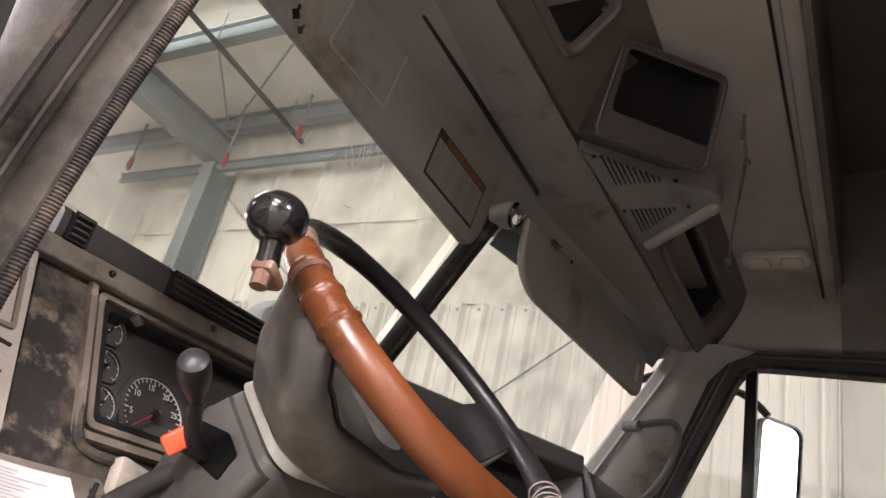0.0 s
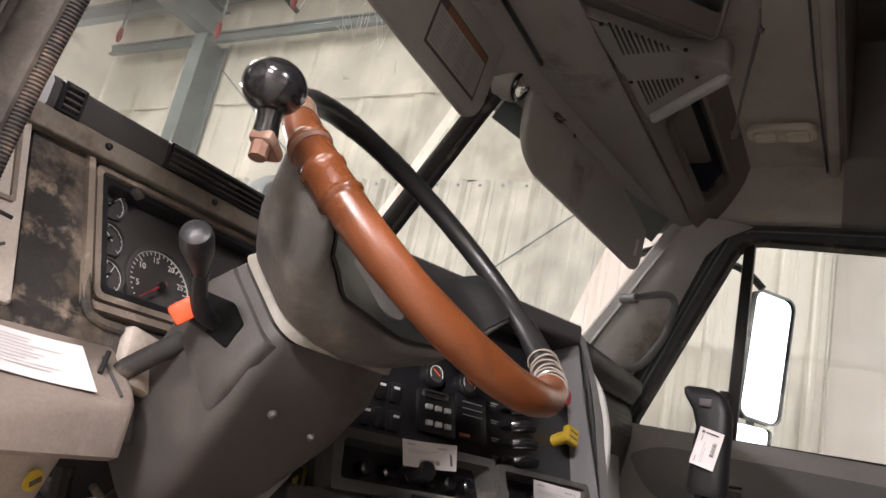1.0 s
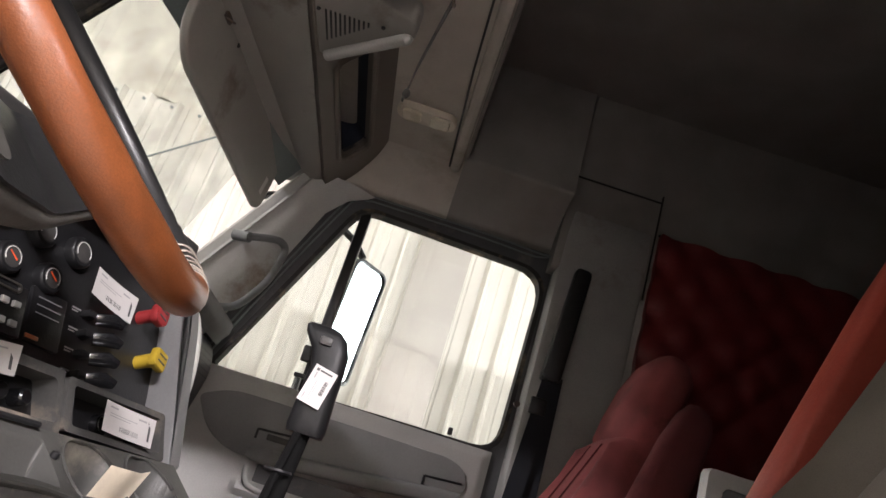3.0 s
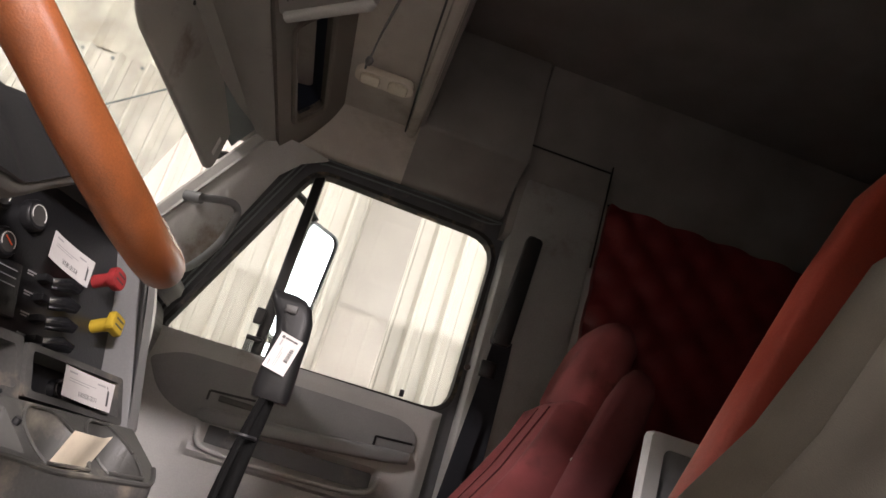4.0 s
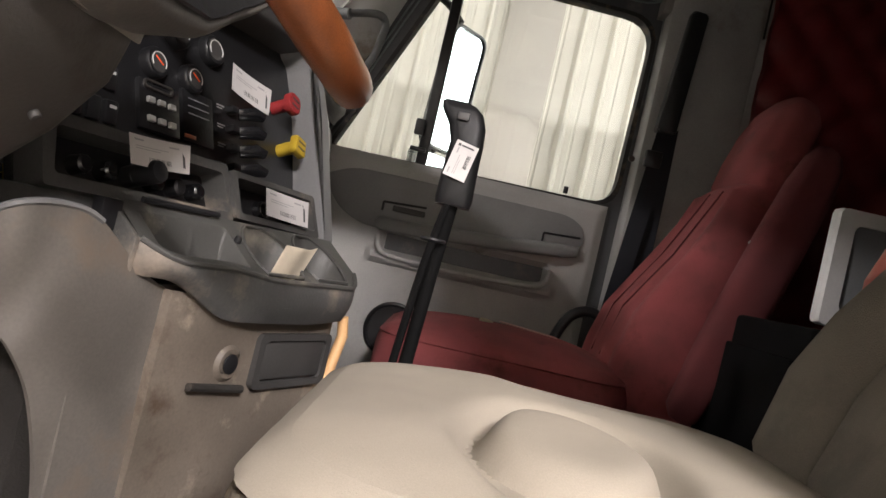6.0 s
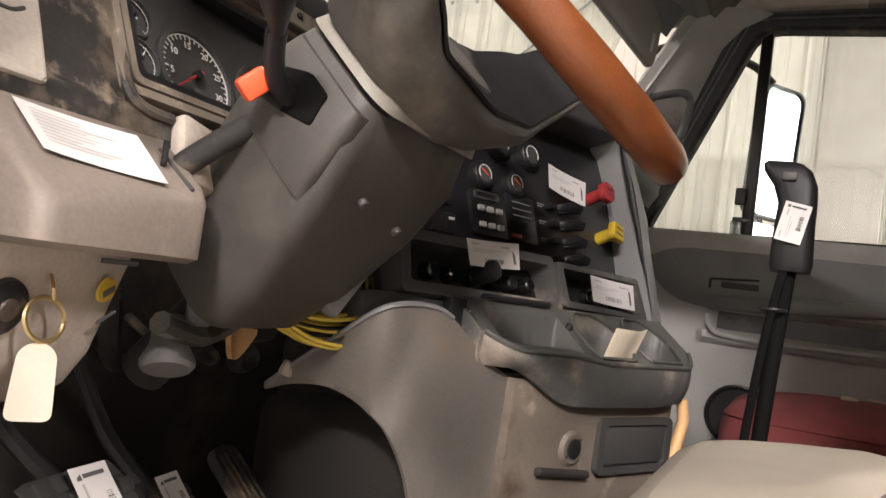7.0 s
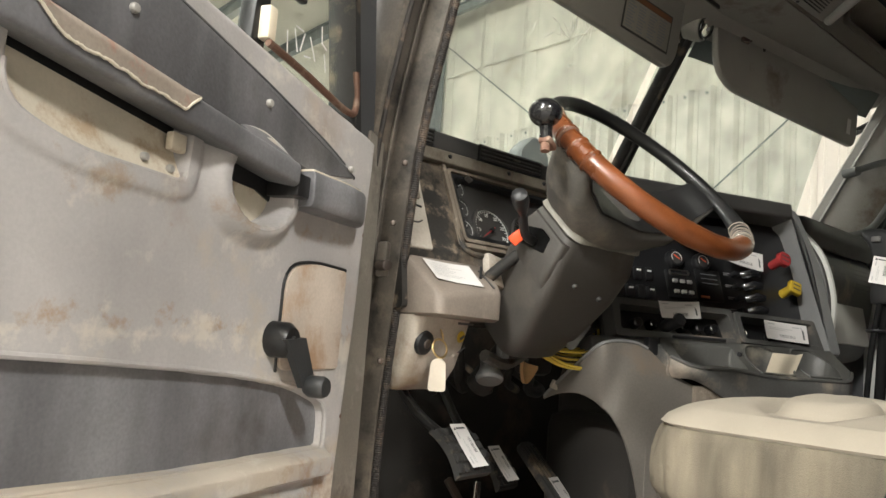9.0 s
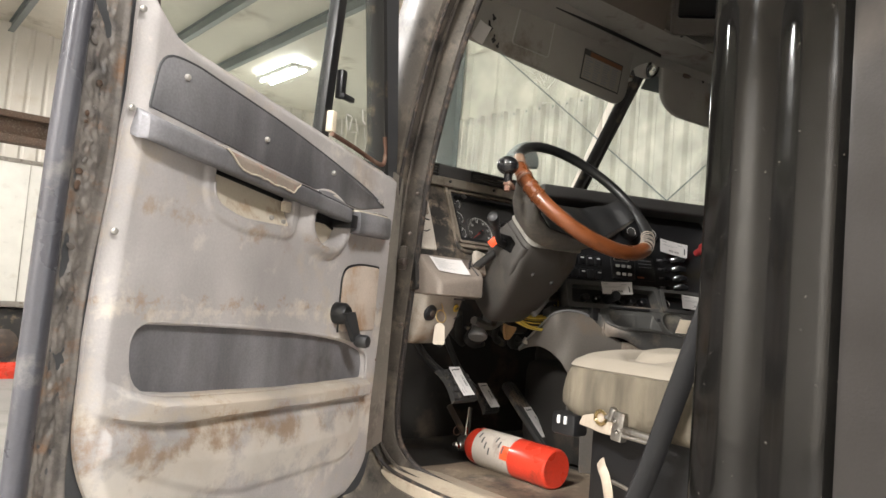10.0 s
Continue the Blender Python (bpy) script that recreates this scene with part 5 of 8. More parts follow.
for nm, d0, d1, y0, y1, m_ in (("bezel_rail", 0.0, 0.009, -0.012, 0.012, M_WORN), ("bezel_base", 0.008, 0.031, 0.002, 0.012, M_DASHDK), ("bezel_rail", 0.017, 0.025, -0.006, 0.012, M_WORN), ("bezel_lip", 0.028, 0.036, -0.002, 0.016, M_BLACK)):
    part(nm, B(IM).ring(inset(-0.806, -0.36, -0.012, 0.200, d0, 0.012), inset(-0.806, -0.36, -0.012, 0.200, d1, 0.009), y0, y1), m_, DASH, "worn tan instrument bezel rail" if m_ is M_WORN else "")
part("bezel_hook", B(IM).tube(curve([(-0.80, -0.006, 0.03), (-0.80, -0.010, -0.012), (-0.785, -0.012, -0.026), (-0.755, -0.012, -0.028)], 5), 0.006, 8), M_RUSTYPLATE, DASH)


def gauge(x, z, r, marks, name="gauge"):
    g = part(name, B(IM).ring([(x + r * math.cos(q), z + r * math.sin(q)) for q in (2 * math.pi * i / 40 for i in range(40))],
                              [(x + r * 0.9 * math.cos(q), z + r * 0.9 * math.sin(q)) for q in (2 * math.pi * i / 40 for i in range(40))], 0.012, 0.021, n=40), M_DASHDK, DASH)
    b = B(IM)
    rr = r * 0.88
    for i in range(marks):
        q = radians(225 - 270 * i / (marks - 1))
        k = 0.80 if i % 5 == 0 else 0.88
        c, s = math.cos(q), math.sin(q)
        w = r * 0.018
        b.add([(x + rr * c - w * s, 0.0165, z + rr * s + w * c), (x + rr * c + w * s, 0.0165, z + rr * s - w * c), (x + rr * k * c + w * s, 0.0165, z + rr * k * s - w * c), (x + rr * k * c - w * s, 0.0165, z + rr * k * s + w * c)], [(0, 1, 2, 3)])
    arc = [(x + rr * math.cos(q), 0.0168, z + rr * math.sin(q)) for q in (radians(225 - 270 * i / 40) for i in range(41))]
    b.tube(arc, r * 0.016, 4)
    part("dial_marks", b, M_DIAL, g, "", 0)
    return g


def needle(x, z, r, deg, g, material):
    q = radians(deg)
    c, s = math.cos(q), math.sin(q)
    part("needle", B(IM).tube([(x - 0.2 * r * c, 0.013, z - 0.2 * r * s), (x + 0.75 * r * c, 0.013, z + 0.75 * r * s)], [r * 0.04, r * 0.015], 5), material, g)
    part("needle_cap", B(IM).cyl((x, 0.016, z), (x, 0.010, z), r * 0.1, 12), M_BLACK, g)


TX, TZ = -0.674, 0.060
tach = gauge(TX, TZ, 0.056, 31, "tachometer")
needle(TX, TZ, 0.056, 215, tach, M_REDP)
for i, n in enumerate(("5", "10", "15", "20", "25", "30")):
    q = radians(225 - 270 * (i + 0.9) / 6.3)
    m = IM @ Matrix.Translation((TX + 0.036 * math.cos(q), 0.0155, TZ + 0.036 * math.sin(q))) @ Matrix.Rotation(radians(90), 4, 'X')
    text_part("numeral", n, 0.0115, m, M_DIAL, tach)
text_part("numeral", "RPM", 0.0068, IM @ Matrix.Translation((TX, 0.0155, TZ - 0.034)) @ Matrix.Rotation(radians(90), 4, 'X'), M_DIAL, tach)
speedo = gauge(-0.548, 0.060, 0.058, 31, "speedometer")
needle(-0.548, 0.060, 0.058, 225, speedo, M_REDP)
for z, a in ((0.150, 40), (0.100, 130), (0.050, 60)):
    g = gauge(-0.755, z, 0.0235, 11)
    needle(-0.755, z, 0.0235, a, g, M_DIAL)
for x, z in ((-0.465, 0.14), (-0.465, 0.09), (-0.465, 0.04)):
    g = gauge(x, z, 0.020, 11)
    needle(x, z, 0.020, 200, g, M_DIAL)
part("loose_clip", B(IM).box((-0.735, -0.008, 0.163), (0.016, 0.012, 0.007), 0.002, (0, 25, 10)), M_STEEL, DASH, "loose metal clip")
part("lower_fill", B().prism(soften([(0.965, 1.72), (0.985, 1.845), (1.2, 1.9), (1.2, 1.7)], 0.01), -0.97, -0.35, 'x'), M_RUSTYPLATE, DASH)
part("bracket", B().box((-0.735, 0.968, 1.81), (0.06, 0.02, 0.07), 0.006, (-20, 12, 0)), M_BEIGE, DASH)
part("lever_sleeve", B().tube(curve([(-0.775, 0.99, 1.76), (-0.765, 0.95, 1.80), (-0.74, 0.90, 1.845)], 4), [0.012] * 9, 10), M_RUBBER, DASH)

# box at the dash's end with the key
BOX = (-0.004, 0.012, -0.008)
SB = thing("switch_box", (-0.87, 0.92, 1.6), "grey plastic box with ignition key at the dash end", "switch box", moved=BOX)


LX0, LX1 = -0.953, -0.756


def lid_ring(inset, top, low=0.0):
    pts = soften([(LX0 + inset, 0.862 + inset), (LX1 - inset, 0.902 + inset), (LX1 - inset, 0.99), (LX0 + inset, 0.99)], [0.022, 0.022, 0.004, 0.004], 5)
    return [(x, y, (1.748 + (y - 0.862) * 0.74 + top) if top is not None else 1.714 + low) for x, y in pts]


part("lid", B().loft([lid_ring(0.006, None), lid_ring(0.0, None, 0.005), lid_ring(0.0, -0.010), lid_ring(0.003, -0.003), lid_ring(0.009, 0.0)]), M_BOX, SB, "grey lid with a scuffed edge")
base = []
for z, yf, x0, x1 in ((1.575, 1.005, -0.94, -0.80), (1.59, 0.985, -0.945, -0.79), (1.62, 0.97, -0.95, -0.778), (1.716, 0.942, -0.952, -0.764)):
    base.append([(x, y, z) for x, y in soften([(x0, yf - 0.02), (x1, yf + 0.03), (x1, 1.04), (x0, 1.04)], [0.03, 0.03, 0.005, 0.005], 4)])
part("body", B().loft(base), M_BEIGE, SB, "worn beige lower body")
BF = face_frame((-0.872, 0.953, 1.665), (0.97, 0.22, 0), (0, -0.22, 1))
part("lock_bezel", B(BF).tube([(-0.043, 0, -0.005), (-0.043, 0, 0.003), (-0.043, 0, 0.006)], [0.024, 0.022, 0.016], 24), M_BLACK, SB)
part("lock_barrel", B(BF).cyl((-0.043, 0, 0.003), (-0.043, 0, 0.0085), 0.009, 16, 0.001), M_STEELDK, SB)
part("lamp_symbol", B(BF).tube([(0.062, 0.018, 0.003), (0.062, 0.018, 0.005)], [0.012, 0.011], 16), M_YEL, SB, "yellow round pictogram")
part("symbol_mark", B(BF).box((0.064, 0.017, 0.0055), (0.014, 0.006, 0.0012), 0.0003, (0, 0, 30)), M_INK, SB)
part("legend_bar", B(BF).box((0.07, 0.044, 0.002), (0.05, 0.0045, 0.002), 0.0003), M_INK, SB)
part("legend_bar", B(BF).box((0.075, -0.008, 0.003), (0.024, 0.003, 0.002), 0.0003, (0, 0, 30)), M_INK, SB)
LF = face_frame((-0.872, 0.927, 1.7965), (1, 0.0, 0.0), (0, 1, 0.74))
paper_tag(Matrix.Translation(BOX) @ LF @ pose(0.0, 0.002, 0.001, 0, 0, -4), 0.112, 0.066, "creased white paper label on the switch box", 0.005, 9, False)
part("lid_groove", B(LF).box((0.088, 0.0, 0.001), (0.004, 0.06, 0.003), 0.001), M_DASHDK, SB)
part("lid_pin", B(LF).tube([(0.072, 0.0, 0.002), (0.085, 0.025, 0.012)], 0.003, 8), M_BLACK, SB)
KEY = thing("key_tag", (-0.868, 0.9, 1.6), "ignition key ring with a blank beige tag", "key tag", moved=BOX)
part("key_shank", B(BF).box((-0.016, 0.022, 0.014), (0.022, 0.012, 0.003), 0.001, (0, 50, 30)), M_BRASS, KEY)
kp = BF @ Vector((-0.012, -0.005, 0.014))
part("ring", B().tube([kp + Vector((0.017 * math.cos(q), 0.004 * math.sin(q), 0.017 * math.sin(q))) for q in (2 * math.pi * i / 28 for i in range(28))], 0.0022, 6, True), M_BRASS, KEY)
tagc = kp + Vector((-0.003, -0.002, -0.048))
part("tag", B(Matrix.Translation(tagc) @ Matrix.Rotation(radians(-36), 4, 'Z')).prism(soften([(-0.017, -0.031), (-0.014, 0.022), (-0.006, 0.03), (0.006, 0.03), (0.014, 0.022), (0.017, -0.031)], 0.008), -0.0015, 0.0015, 'y'), M_TAG, KEY)

# ---- steering column and wheel ----
WM = Matrix.Translation((-0.606, 0.700, 2.013)) @ Matrix.Rotation(radians(45), 4, 'X')
SC = thing("steering_column", (-0.604, 1.0, 1.66), "grey plastic steering column cover", "steering column")


def section(x0, x1, y0, y1, z, r, dy=0.0):
    return [(x, y, z) for x, y in soften([(x0, y0), (x1, y0), (x1, y1), (x0, y1)], r, 6)]


part("cover", B(WM).loft([section(-0.10, 0.07, -0.045, 0.05, -0.150, 0.03), section(-0.135, 0.084, -0.058, 0.062, -0.158, 0.03), section(-0.147, 0.094, -0.075, 0.066, -0.20, 0.028),
                          section(-0.137, 0.088, -0.088, 0.066, -0.27, 0.03), section(-0.115, 0.068, -0.094, 0.06, -0.37, 0.035), section(-0.10, 0.055, -0.088, 0.05, -0.43, 0.04),
                          section(-0.085, 0.042, -0.07, 0.04, -0.455, 0.035)]), M_COL, SC)
part("collar", B(WM).loft([section(-0.06, 0.045, -0.02, 0.045, -0.119, 0.03), section(-0.095, 0.062, -0.036, 0.056, -0.122, 0.04), section(-0.122, 0.078, -0.052, 0.064, -0.131, 0.042), section(-0.136, 0.086, -0.061, 0.066, -0.142, 0.04), section(-0.139, 0.088, -0.064, 0.067, -0.152, 0.034)]), M_COLTOP, SC, "collar lightened as if lit from above")
for p in ((-0.072, -0.0852, -0.236), (0.020, -0.0885, -0.256)):
    screw(WM @ Vector(p), WM.to_3x3() @ Vector((-0.2, -1, 0)), 0.0058, SC, M_DASHDK)
part("shoulder", B(WM).loft([section(-0.146, -0.10, -0.058, 0.05, -0.168, 0.012), section(-0.1515, -0.10, -0.066, 0.054, -0.19, 0.016), section(-0.1515, -0.10, -0.072, 0.054, -0.235, 0.016), section(-0.142, -0.10, -0.074, 0.05, -0.262, 0.016)]), M_COL, SC)
part("lever_slot", B(WM).prism(soften([(0.052, -0.211), (0.003, -0.179), (-0.027, -0.179), (-0.037, -0.208), (0.007, -0.227)], 0.005), -0.1535, -0.1, 'x', 0.002), M_MATTE, SC)
part("lower_shaft", B(WM).cyl((0, -0.01, -0.45), (0, -0.01, -0.62), 0.03, 16), M_RUBBER, SC)
TL = thing("column_lever", (-0.77, 0.84, 1.88), "black signal lever with an orange hazard knob", "lever", moved=(-0.003, 0.007, -0.003))
part("stem", B().tube(curve([(-0.735, 0.84, 1.866), (-0.775, 0.838, 1.872), (-0.80, 0.826, 1.889), (-0.818, 0.812, 1.906)], 4), [0.009] * 13, 10), M_BLACK, TL)
part("grip", B().tube(curve([(-0.806, 0.82, 1.893), (-0.826, 0.806, 1.91), (-0.85, 0.79, 1.925), (-0.868, 0.778, 1.934)], 4), [0.0065, 0.006, 0.0062, 0.007, 0.0088, 0.0112, 0.0135, 0.0152, 0.016, 0.0162, 0.0158, 0.014, 0.007], 16), M_BLACK, TL)
part("hazard_knob", B(face_frame((-0.783, 0.858, 1.872), (0.5, -0.3, -0.6), (-0.6, 0.4, 0.5))).box((0, 0, 0), (0.022, 0.028, 0.02), 0.004), M_ORANGE, TL, "orange hazard tab")
part("hazard_rod", B().tube([(-0.778, 0.854, 1.868), (-0.73, 0.845, 1.855)], 0.005, 8), M_BLACK, TL)

SW = thing("steering_wheel", (-0.604, 0.696, 2.016), "black steering wheel with a laced brown leather cover", "steering wheel")
RR = 0.218


def rim_pt(deg, r=RR, z=0.0):
    return (r * math.cos(radians(deg)), r * math.sin(radians(deg)), z)


n_rim = 120
part("rim", B(WM).tube([rim_pt(360 * i / n_rim) for i in range(n_rim)], [0.0145 + 0.0009 * (math.sin(i * 3.1) > 0.75) * (i % 10 < 5) for i in range(n_rim)], 14, True), M_WHEEL, SW)
prof = []
angs = [159 + (303 - 159) * i / 300 for i in range(301)]
for i, a in enumerate(angs):
    r = 0.0203 + 0.0004 * math.sin(a * 0.11) + 0.0002 * math.sin(a * 0.31)
    for rid in (171, 181.5, 191):
        r += 0.0024 * math.exp(-((a - rid) / 0.6) ** 2) + (0.0012 * math.exp(-(rid - a) / 3.0) if a < rid else 0.0)
    if i < 6 or i > 294:
        r -= 0.002
    prof.append(r)
part("leather_cover", B(WM).tube([rim_pt(a) for a in angs], prof, 18), M_LEATHER, SW, "brown leather wrap with ridges")
LB = part("lacing_band", B(WM).tube([rim_pt(301 + 36 * i / 18) for i in range(19)], [0.0196 - 0.0002 * i for i in range(19)], 14), M_WHEEL, SW)
for k in range(7):
    pts = []
    for j in range(16):
        q = 2 * math.pi * j / 16
        pts.append(rim_pt(299 + k * 4.0 + (1.0 if k % 2 else -0.9) * math.sin(q + 0.6), RR + (0.0204 - 0.0003 * k) * math.cos(q), (0.0204 - 0.0003 * k) * math.sin(q)))
    part("lacing_loop", B(WM).tube(pts, 0.0013, 6, True), M_CLEAR, LB, "clear shiny lacing loop")
tape = B(WM).tube([rim_pt(146 + 12 * i / 6) for i in range(7)], [0.017, 0.0185, 0.019, 0.0185, 0.019, 0.0188, 0.018], 14)
part("tape", tape, M_CLEARTAPE, SW, "clear tape at the cover's start")


def smooth(keys, x):
    for (x0, v0), (x1, v1) in zip(keys, keys[1:]):
        if x <= x1:
            t = (x - x0) / (x1 - x0)
            t = t * t * (3 - 2 * t) * 0.5 + t * 0.5
            return v0 + (v1 - v0) * t
    return keys[-1][1]


LOWS = [(-0.222, -0.018), (-0.205, -0.06), (-0.18, -0.104), (-0.14, -0.140), (-0.09, -0.160), (-0.03, -0.165), (0.04, -0.158), (0.11, -0.130), (0.17, -0.084), (0.205, -0.034), (0.218, -0.012)]
TOPS = [(-0.222, -0.004), (-0.20, -0.022), (-0.17, -0.052), (-0.12, -0.080), (0.0, -0.092), (0.10, -0.086), (0.16, -0.05), (0.20, -0.012), (0.218, -0.002)]
WIDS = [(-0.222, 0.052), (-0.18, 0.062), (-0.10, 0.078), (0.0, 0.082), (0.10, 0.074), (0.18, 0.052), (0.218, 0.040)]
rows = []
for i in range(41):
    x = -0.220 + 0.436 * i / 40
    zl, zt, w = smooth(LOWS, x), smooth(TOPS, x), smooth(WIDS, x)
    h = zt - zl
    rows.append([(x, y, z) for y, z in soften([(-w * 0.72, zl), (w * 0.72, zl), (w, zl + h * 0.55), (w * 0.9, zt), (-w * 0.9, zt), (-w, zl + h * 0.55)], [w * 0.4, w * 0.4, w * 0.3, min(h * 0.3, 0.02), min(h * 0.3, 0.02), w * 0.3], 4)])
part("spoke", B(WM).loft(rows), M_SPOKE, SW, "broad grey dished spokes")
part("horn_pad", B(WM).grid(lambda a, c: (-0.205 + 0.41 * a, (2 * c - 1) * smooth(WIDS, -0.205 + 0.41 * a) * 0.86, smooth(TOPS, -0.205 + 0.41 * a) + 0.003 + 0.004 * (1 - (2 * c - 1) ** 2)), 40, 8, (0, 0, -0.004)), M_WHEEL, SW, "black spoke covering")
part("horn_cap", B(WM).tube([(0, 0, -0.094), (0, 0, -0.084), (0, 0, -0.081)], [0.05, 0.046, 0.02], 30), M_SPOKE, SW)
KN = thing("spinner_knob", (-0.89, 0.709, 2.0), "glossy black spinner knob on a rusty clamp", "knob")
kc = Vector((-0.904, 0.704, 2.053))
part("ball", B().ball(kc, 0.0285, (1, 1, 0.86), 24), M_BLKGLOSS, KN)
part("neck", B().tube([kc + Vector((0.004, 0.001, -0.018)), kc + Vector((0.006, 0.002, -0.03)), kc + Vector((0.008, 0.003, -0.042))], [0.0125, 0.0105, 0.0115], 16), M_BLKGLOSS, KN)
part("clamp", B().box(kc + Vector((0.012, 0.002, -0.05)), (0.032, 0.022, 0.012), 0.004, (0, 20, 15)).cyl(kc + Vector((0.004, 0.0, -0.052)), kc + Vector((0.002, -0.002, -0.066)), 0.008, 8), M_RUSTB, KN, "rusty steel clamp")
part("clamp_band", B(WM).tube([(-RR + 0.019 * math.cos(q), 0.028, 0.019 * math.sin(q)) for q in (2 * math.pi * i / 20 for i in range(20))], 0.004, 6, True), M_RUSTB, KN)

# ---- centre panel ----
CM = Matrix.Translation((0.139, 0.704, 1.779)) @ Matrix.Rotation(radians(-20), 4, 'Z') @ Matrix.Rotation(radians(-18), 4, 'X')
CP = thing("centre_console", (-0.1, 0.8, 1.6), "black switch panel in a grey dash centre section", "console")
part("switch_panel", B(CM).box((-0.29, 0.062, 0.15), (0.68, 0.02, 0.32), 0.004), M_BLACK, CP)
end_o = soften([(0.058, -0.085), (0.068, 0.18), (0.035, 0.315), (0.0, 0.325), (0.0, 0.285), (0.02, 0.27), (0.034, 0.17), (0.022, 0.0), (0.02, -0.085)], [0.01, 0.05, 0.05, 0.01, 0.008, 0.05, 0.05, 0.01, 0.005])
part("end_cheek", B(CM).prism(end_o, -0.012, 0.13, 'y', 0.005), M_DASHLT, CP, "lighter grey end cheek")
part("brow", B(CM).prism(soften([(-0.02, 0.285), (-0.03, 0.325), (0.14, 0.36), (0.14, 0.30)], 0.01), -0.66, 0.0, 'x'), M_DASHDK, CP)
part("radio_frame", B(CM).ring(soften([(-0.60, -0.078), (-0.60, 0.012), (-0.262, 0.010), (-0.252, -0.08)], 0.006), soften([(-0.585, -0.062), (-0.58, -0.004), (-0.275, -0.004), (-0.262, -0.064)], 0.008), -0.006, 0.05), M_DASH, CP)
part("radio_bezel", B(CM).ring(soften([(-0.25, -0.072), (-0.258, 0.004), (-0.006, 0.0), (0.006, -0.078)], 0.008), soften([(-0.235, -0.062), (-0.242, -0.006), (-0.018, -0.010), (-0.008, -0.066)], 0.006), -0.01, 0.05), M_DASH, CP)
part("radio_back", B(CM).box((-0.3, 0.045, -0.03), (0.6, 0.02, 0.09), 0.003), M_BLACK, CP)


def rocker(x, z, w=0.022, h=0.032, y=0.05, tilt=12, mark=True):
    s = part("rocker_switch", B(CM).box((x, y, z), (w, 0.014, h), 0.003, (tilt, 0, 0)), M_BLACK, CP)
    if mark:
        part("mark", B(CM).box((x, y - 0.0085, z + h * 0.18), (w * 0.55, 0.001, h * 0.13), 0, (tilt, 0, 0)), M_DIAL, s, "", 0)
    return s


for i in range(5):
    rocker(-0.565 + i * 0.03, 0.103, mark=i > 1)
    rocker(-0.565 + i * 0.03, 0.055, mark=i % 2 == 0)
for i in range(2):
    g = part("round_gauge", B(CM).tube([(-0.36 + i * 0.082, 0.055, 0.152), (-0.36 + i * 0.082, 0.04, 0.152), (-0.36 + i * 0.082, 0.036, 0.152)], [0.024, 0.024, 0.021], 24), M_BLACK, CP)
    part("dial", B(CM).tube([(-0.36 + i * 0.082, 0.037, 0.152), (-0.36 + i * 0.082, 0.0352, 0.152)], [0.017, 0.016], 20), M_DASHDK, g)
    part("needle", B(CM).box((-0.36 + i * 0.082, 0.0345, 0.154), (0.018, 0.001, 0.0022), 0, (0, 35, 0)), M_ORANGE, g, "", 0)
    part("dial_marks", B(CM).tube([(-0.36 + i * 0.082 + 0.0145 * math.cos(q), 0.0348, 0.152 + 0.0145 * math.sin(q)) for q in (radians(210 - 240 * k / 14) for k in range(15))], 0.0009, 4), M_DIAL, g, "", 0)
kp_ = part("keypad", B(CM).box((-0.35, 0.049, 0.085), (0.085, 0.01, 0.075), 0.003), M_BLACK, CP)
for i in range(3):
    for j in range(2):
        part("key", B(CM).box((-0.372 + i * 0.022, 0.042, 0.092 - j * 0.028), (0.0135, 0.006, 0.009), 0.001), M_KEYS, kp_)
part("display_ring", B(CM).ring(rounded(-0.385, 0.108, -0.325, 0.122, 0.006), rounded(-0.382, 0.111, -0.328, 0.119, 0.004), 0.04, 0.046), M_STEEL, kp_)
pl = part("side_module", B(CM).box((-0.262, 0.05, 0.092), (0.075, 0.01, 0.085), 0.004), M_BLACK, CP)
part("lit_tab", B(CM).box((-0.285, 0.044, 0.058), (0.026, 0.002, 0.006), 0.0005), M_REDDIM, pl)
for j in range(3):
    part("line", B(CM).box((-0.262, 0.0445, 0.12 - j * 0.012), (0.05, 0.001, 0.0015), 0), M_GREY, pl, "", 0)
for j in range(4):
    part("switch_text", B(CM).box((-0.196, 0.0515, 0.134 - j * 0.033), (0.02, 0.001, 0.0022), 0).box((-0.199, 0.0515, 0.1295 - j * 0.033), (0.014, 0.001, 0.0018), 0), M_PRINT, CP, "", 0)
    k = part("paddle_switch", B(CM).box((-0.175, 0.045, 0.13 - j * 0.033), (0.02, 0.02, 0.012), 0.003), M_BLACK, CP)
    part("paddle", B(CM).tube([(-0.155, 0.045, 0.128 - j * 0.033), (-0.135, 0.025, 0.13 - j * 0.033), (-0.118, 0.018, 0.126 - j * 0.033)], [0.011, 0.013, 0.008], 10, flat=0.6), M_BLKGLOSS, k)


part("radio_knob", B(CM).tube([(-0.430, 0.04, -0.034), (-0.430, -0.016, -0.034), (-0.430, -0.022, -0.034), (-0.430, -0.024, -0.034)], [0.015, 0.016, 0.014, 0.007], 22), M_BLACK, CP)
for i in range(3):
    x = -0.39 + i * 0.083
    g = part("round_gauge", B(CM).tube([(x, 0.055, 0.218), (x, 0.04, 0.218), (x, 0.036, 0.218)], [0.026, 0.026, 0.023], 24), M_BLACK, CP)
    part("dial", B(CM).tube([(x, 0.037, 0.218), (x, 0.0352, 0.218)], [0.019, 0.018], 20), M_DASHDK, g)
    part("dial_marks", B(CM).tube([(x + 0.016 * math.cos(q), 0.0348, 0.218 + 0.016 * math.sin(q)) for q in (radians(210 - 240 * k / 14) for k in range(15))], 0.0009, 4), M_DIAL, g, "", 0)


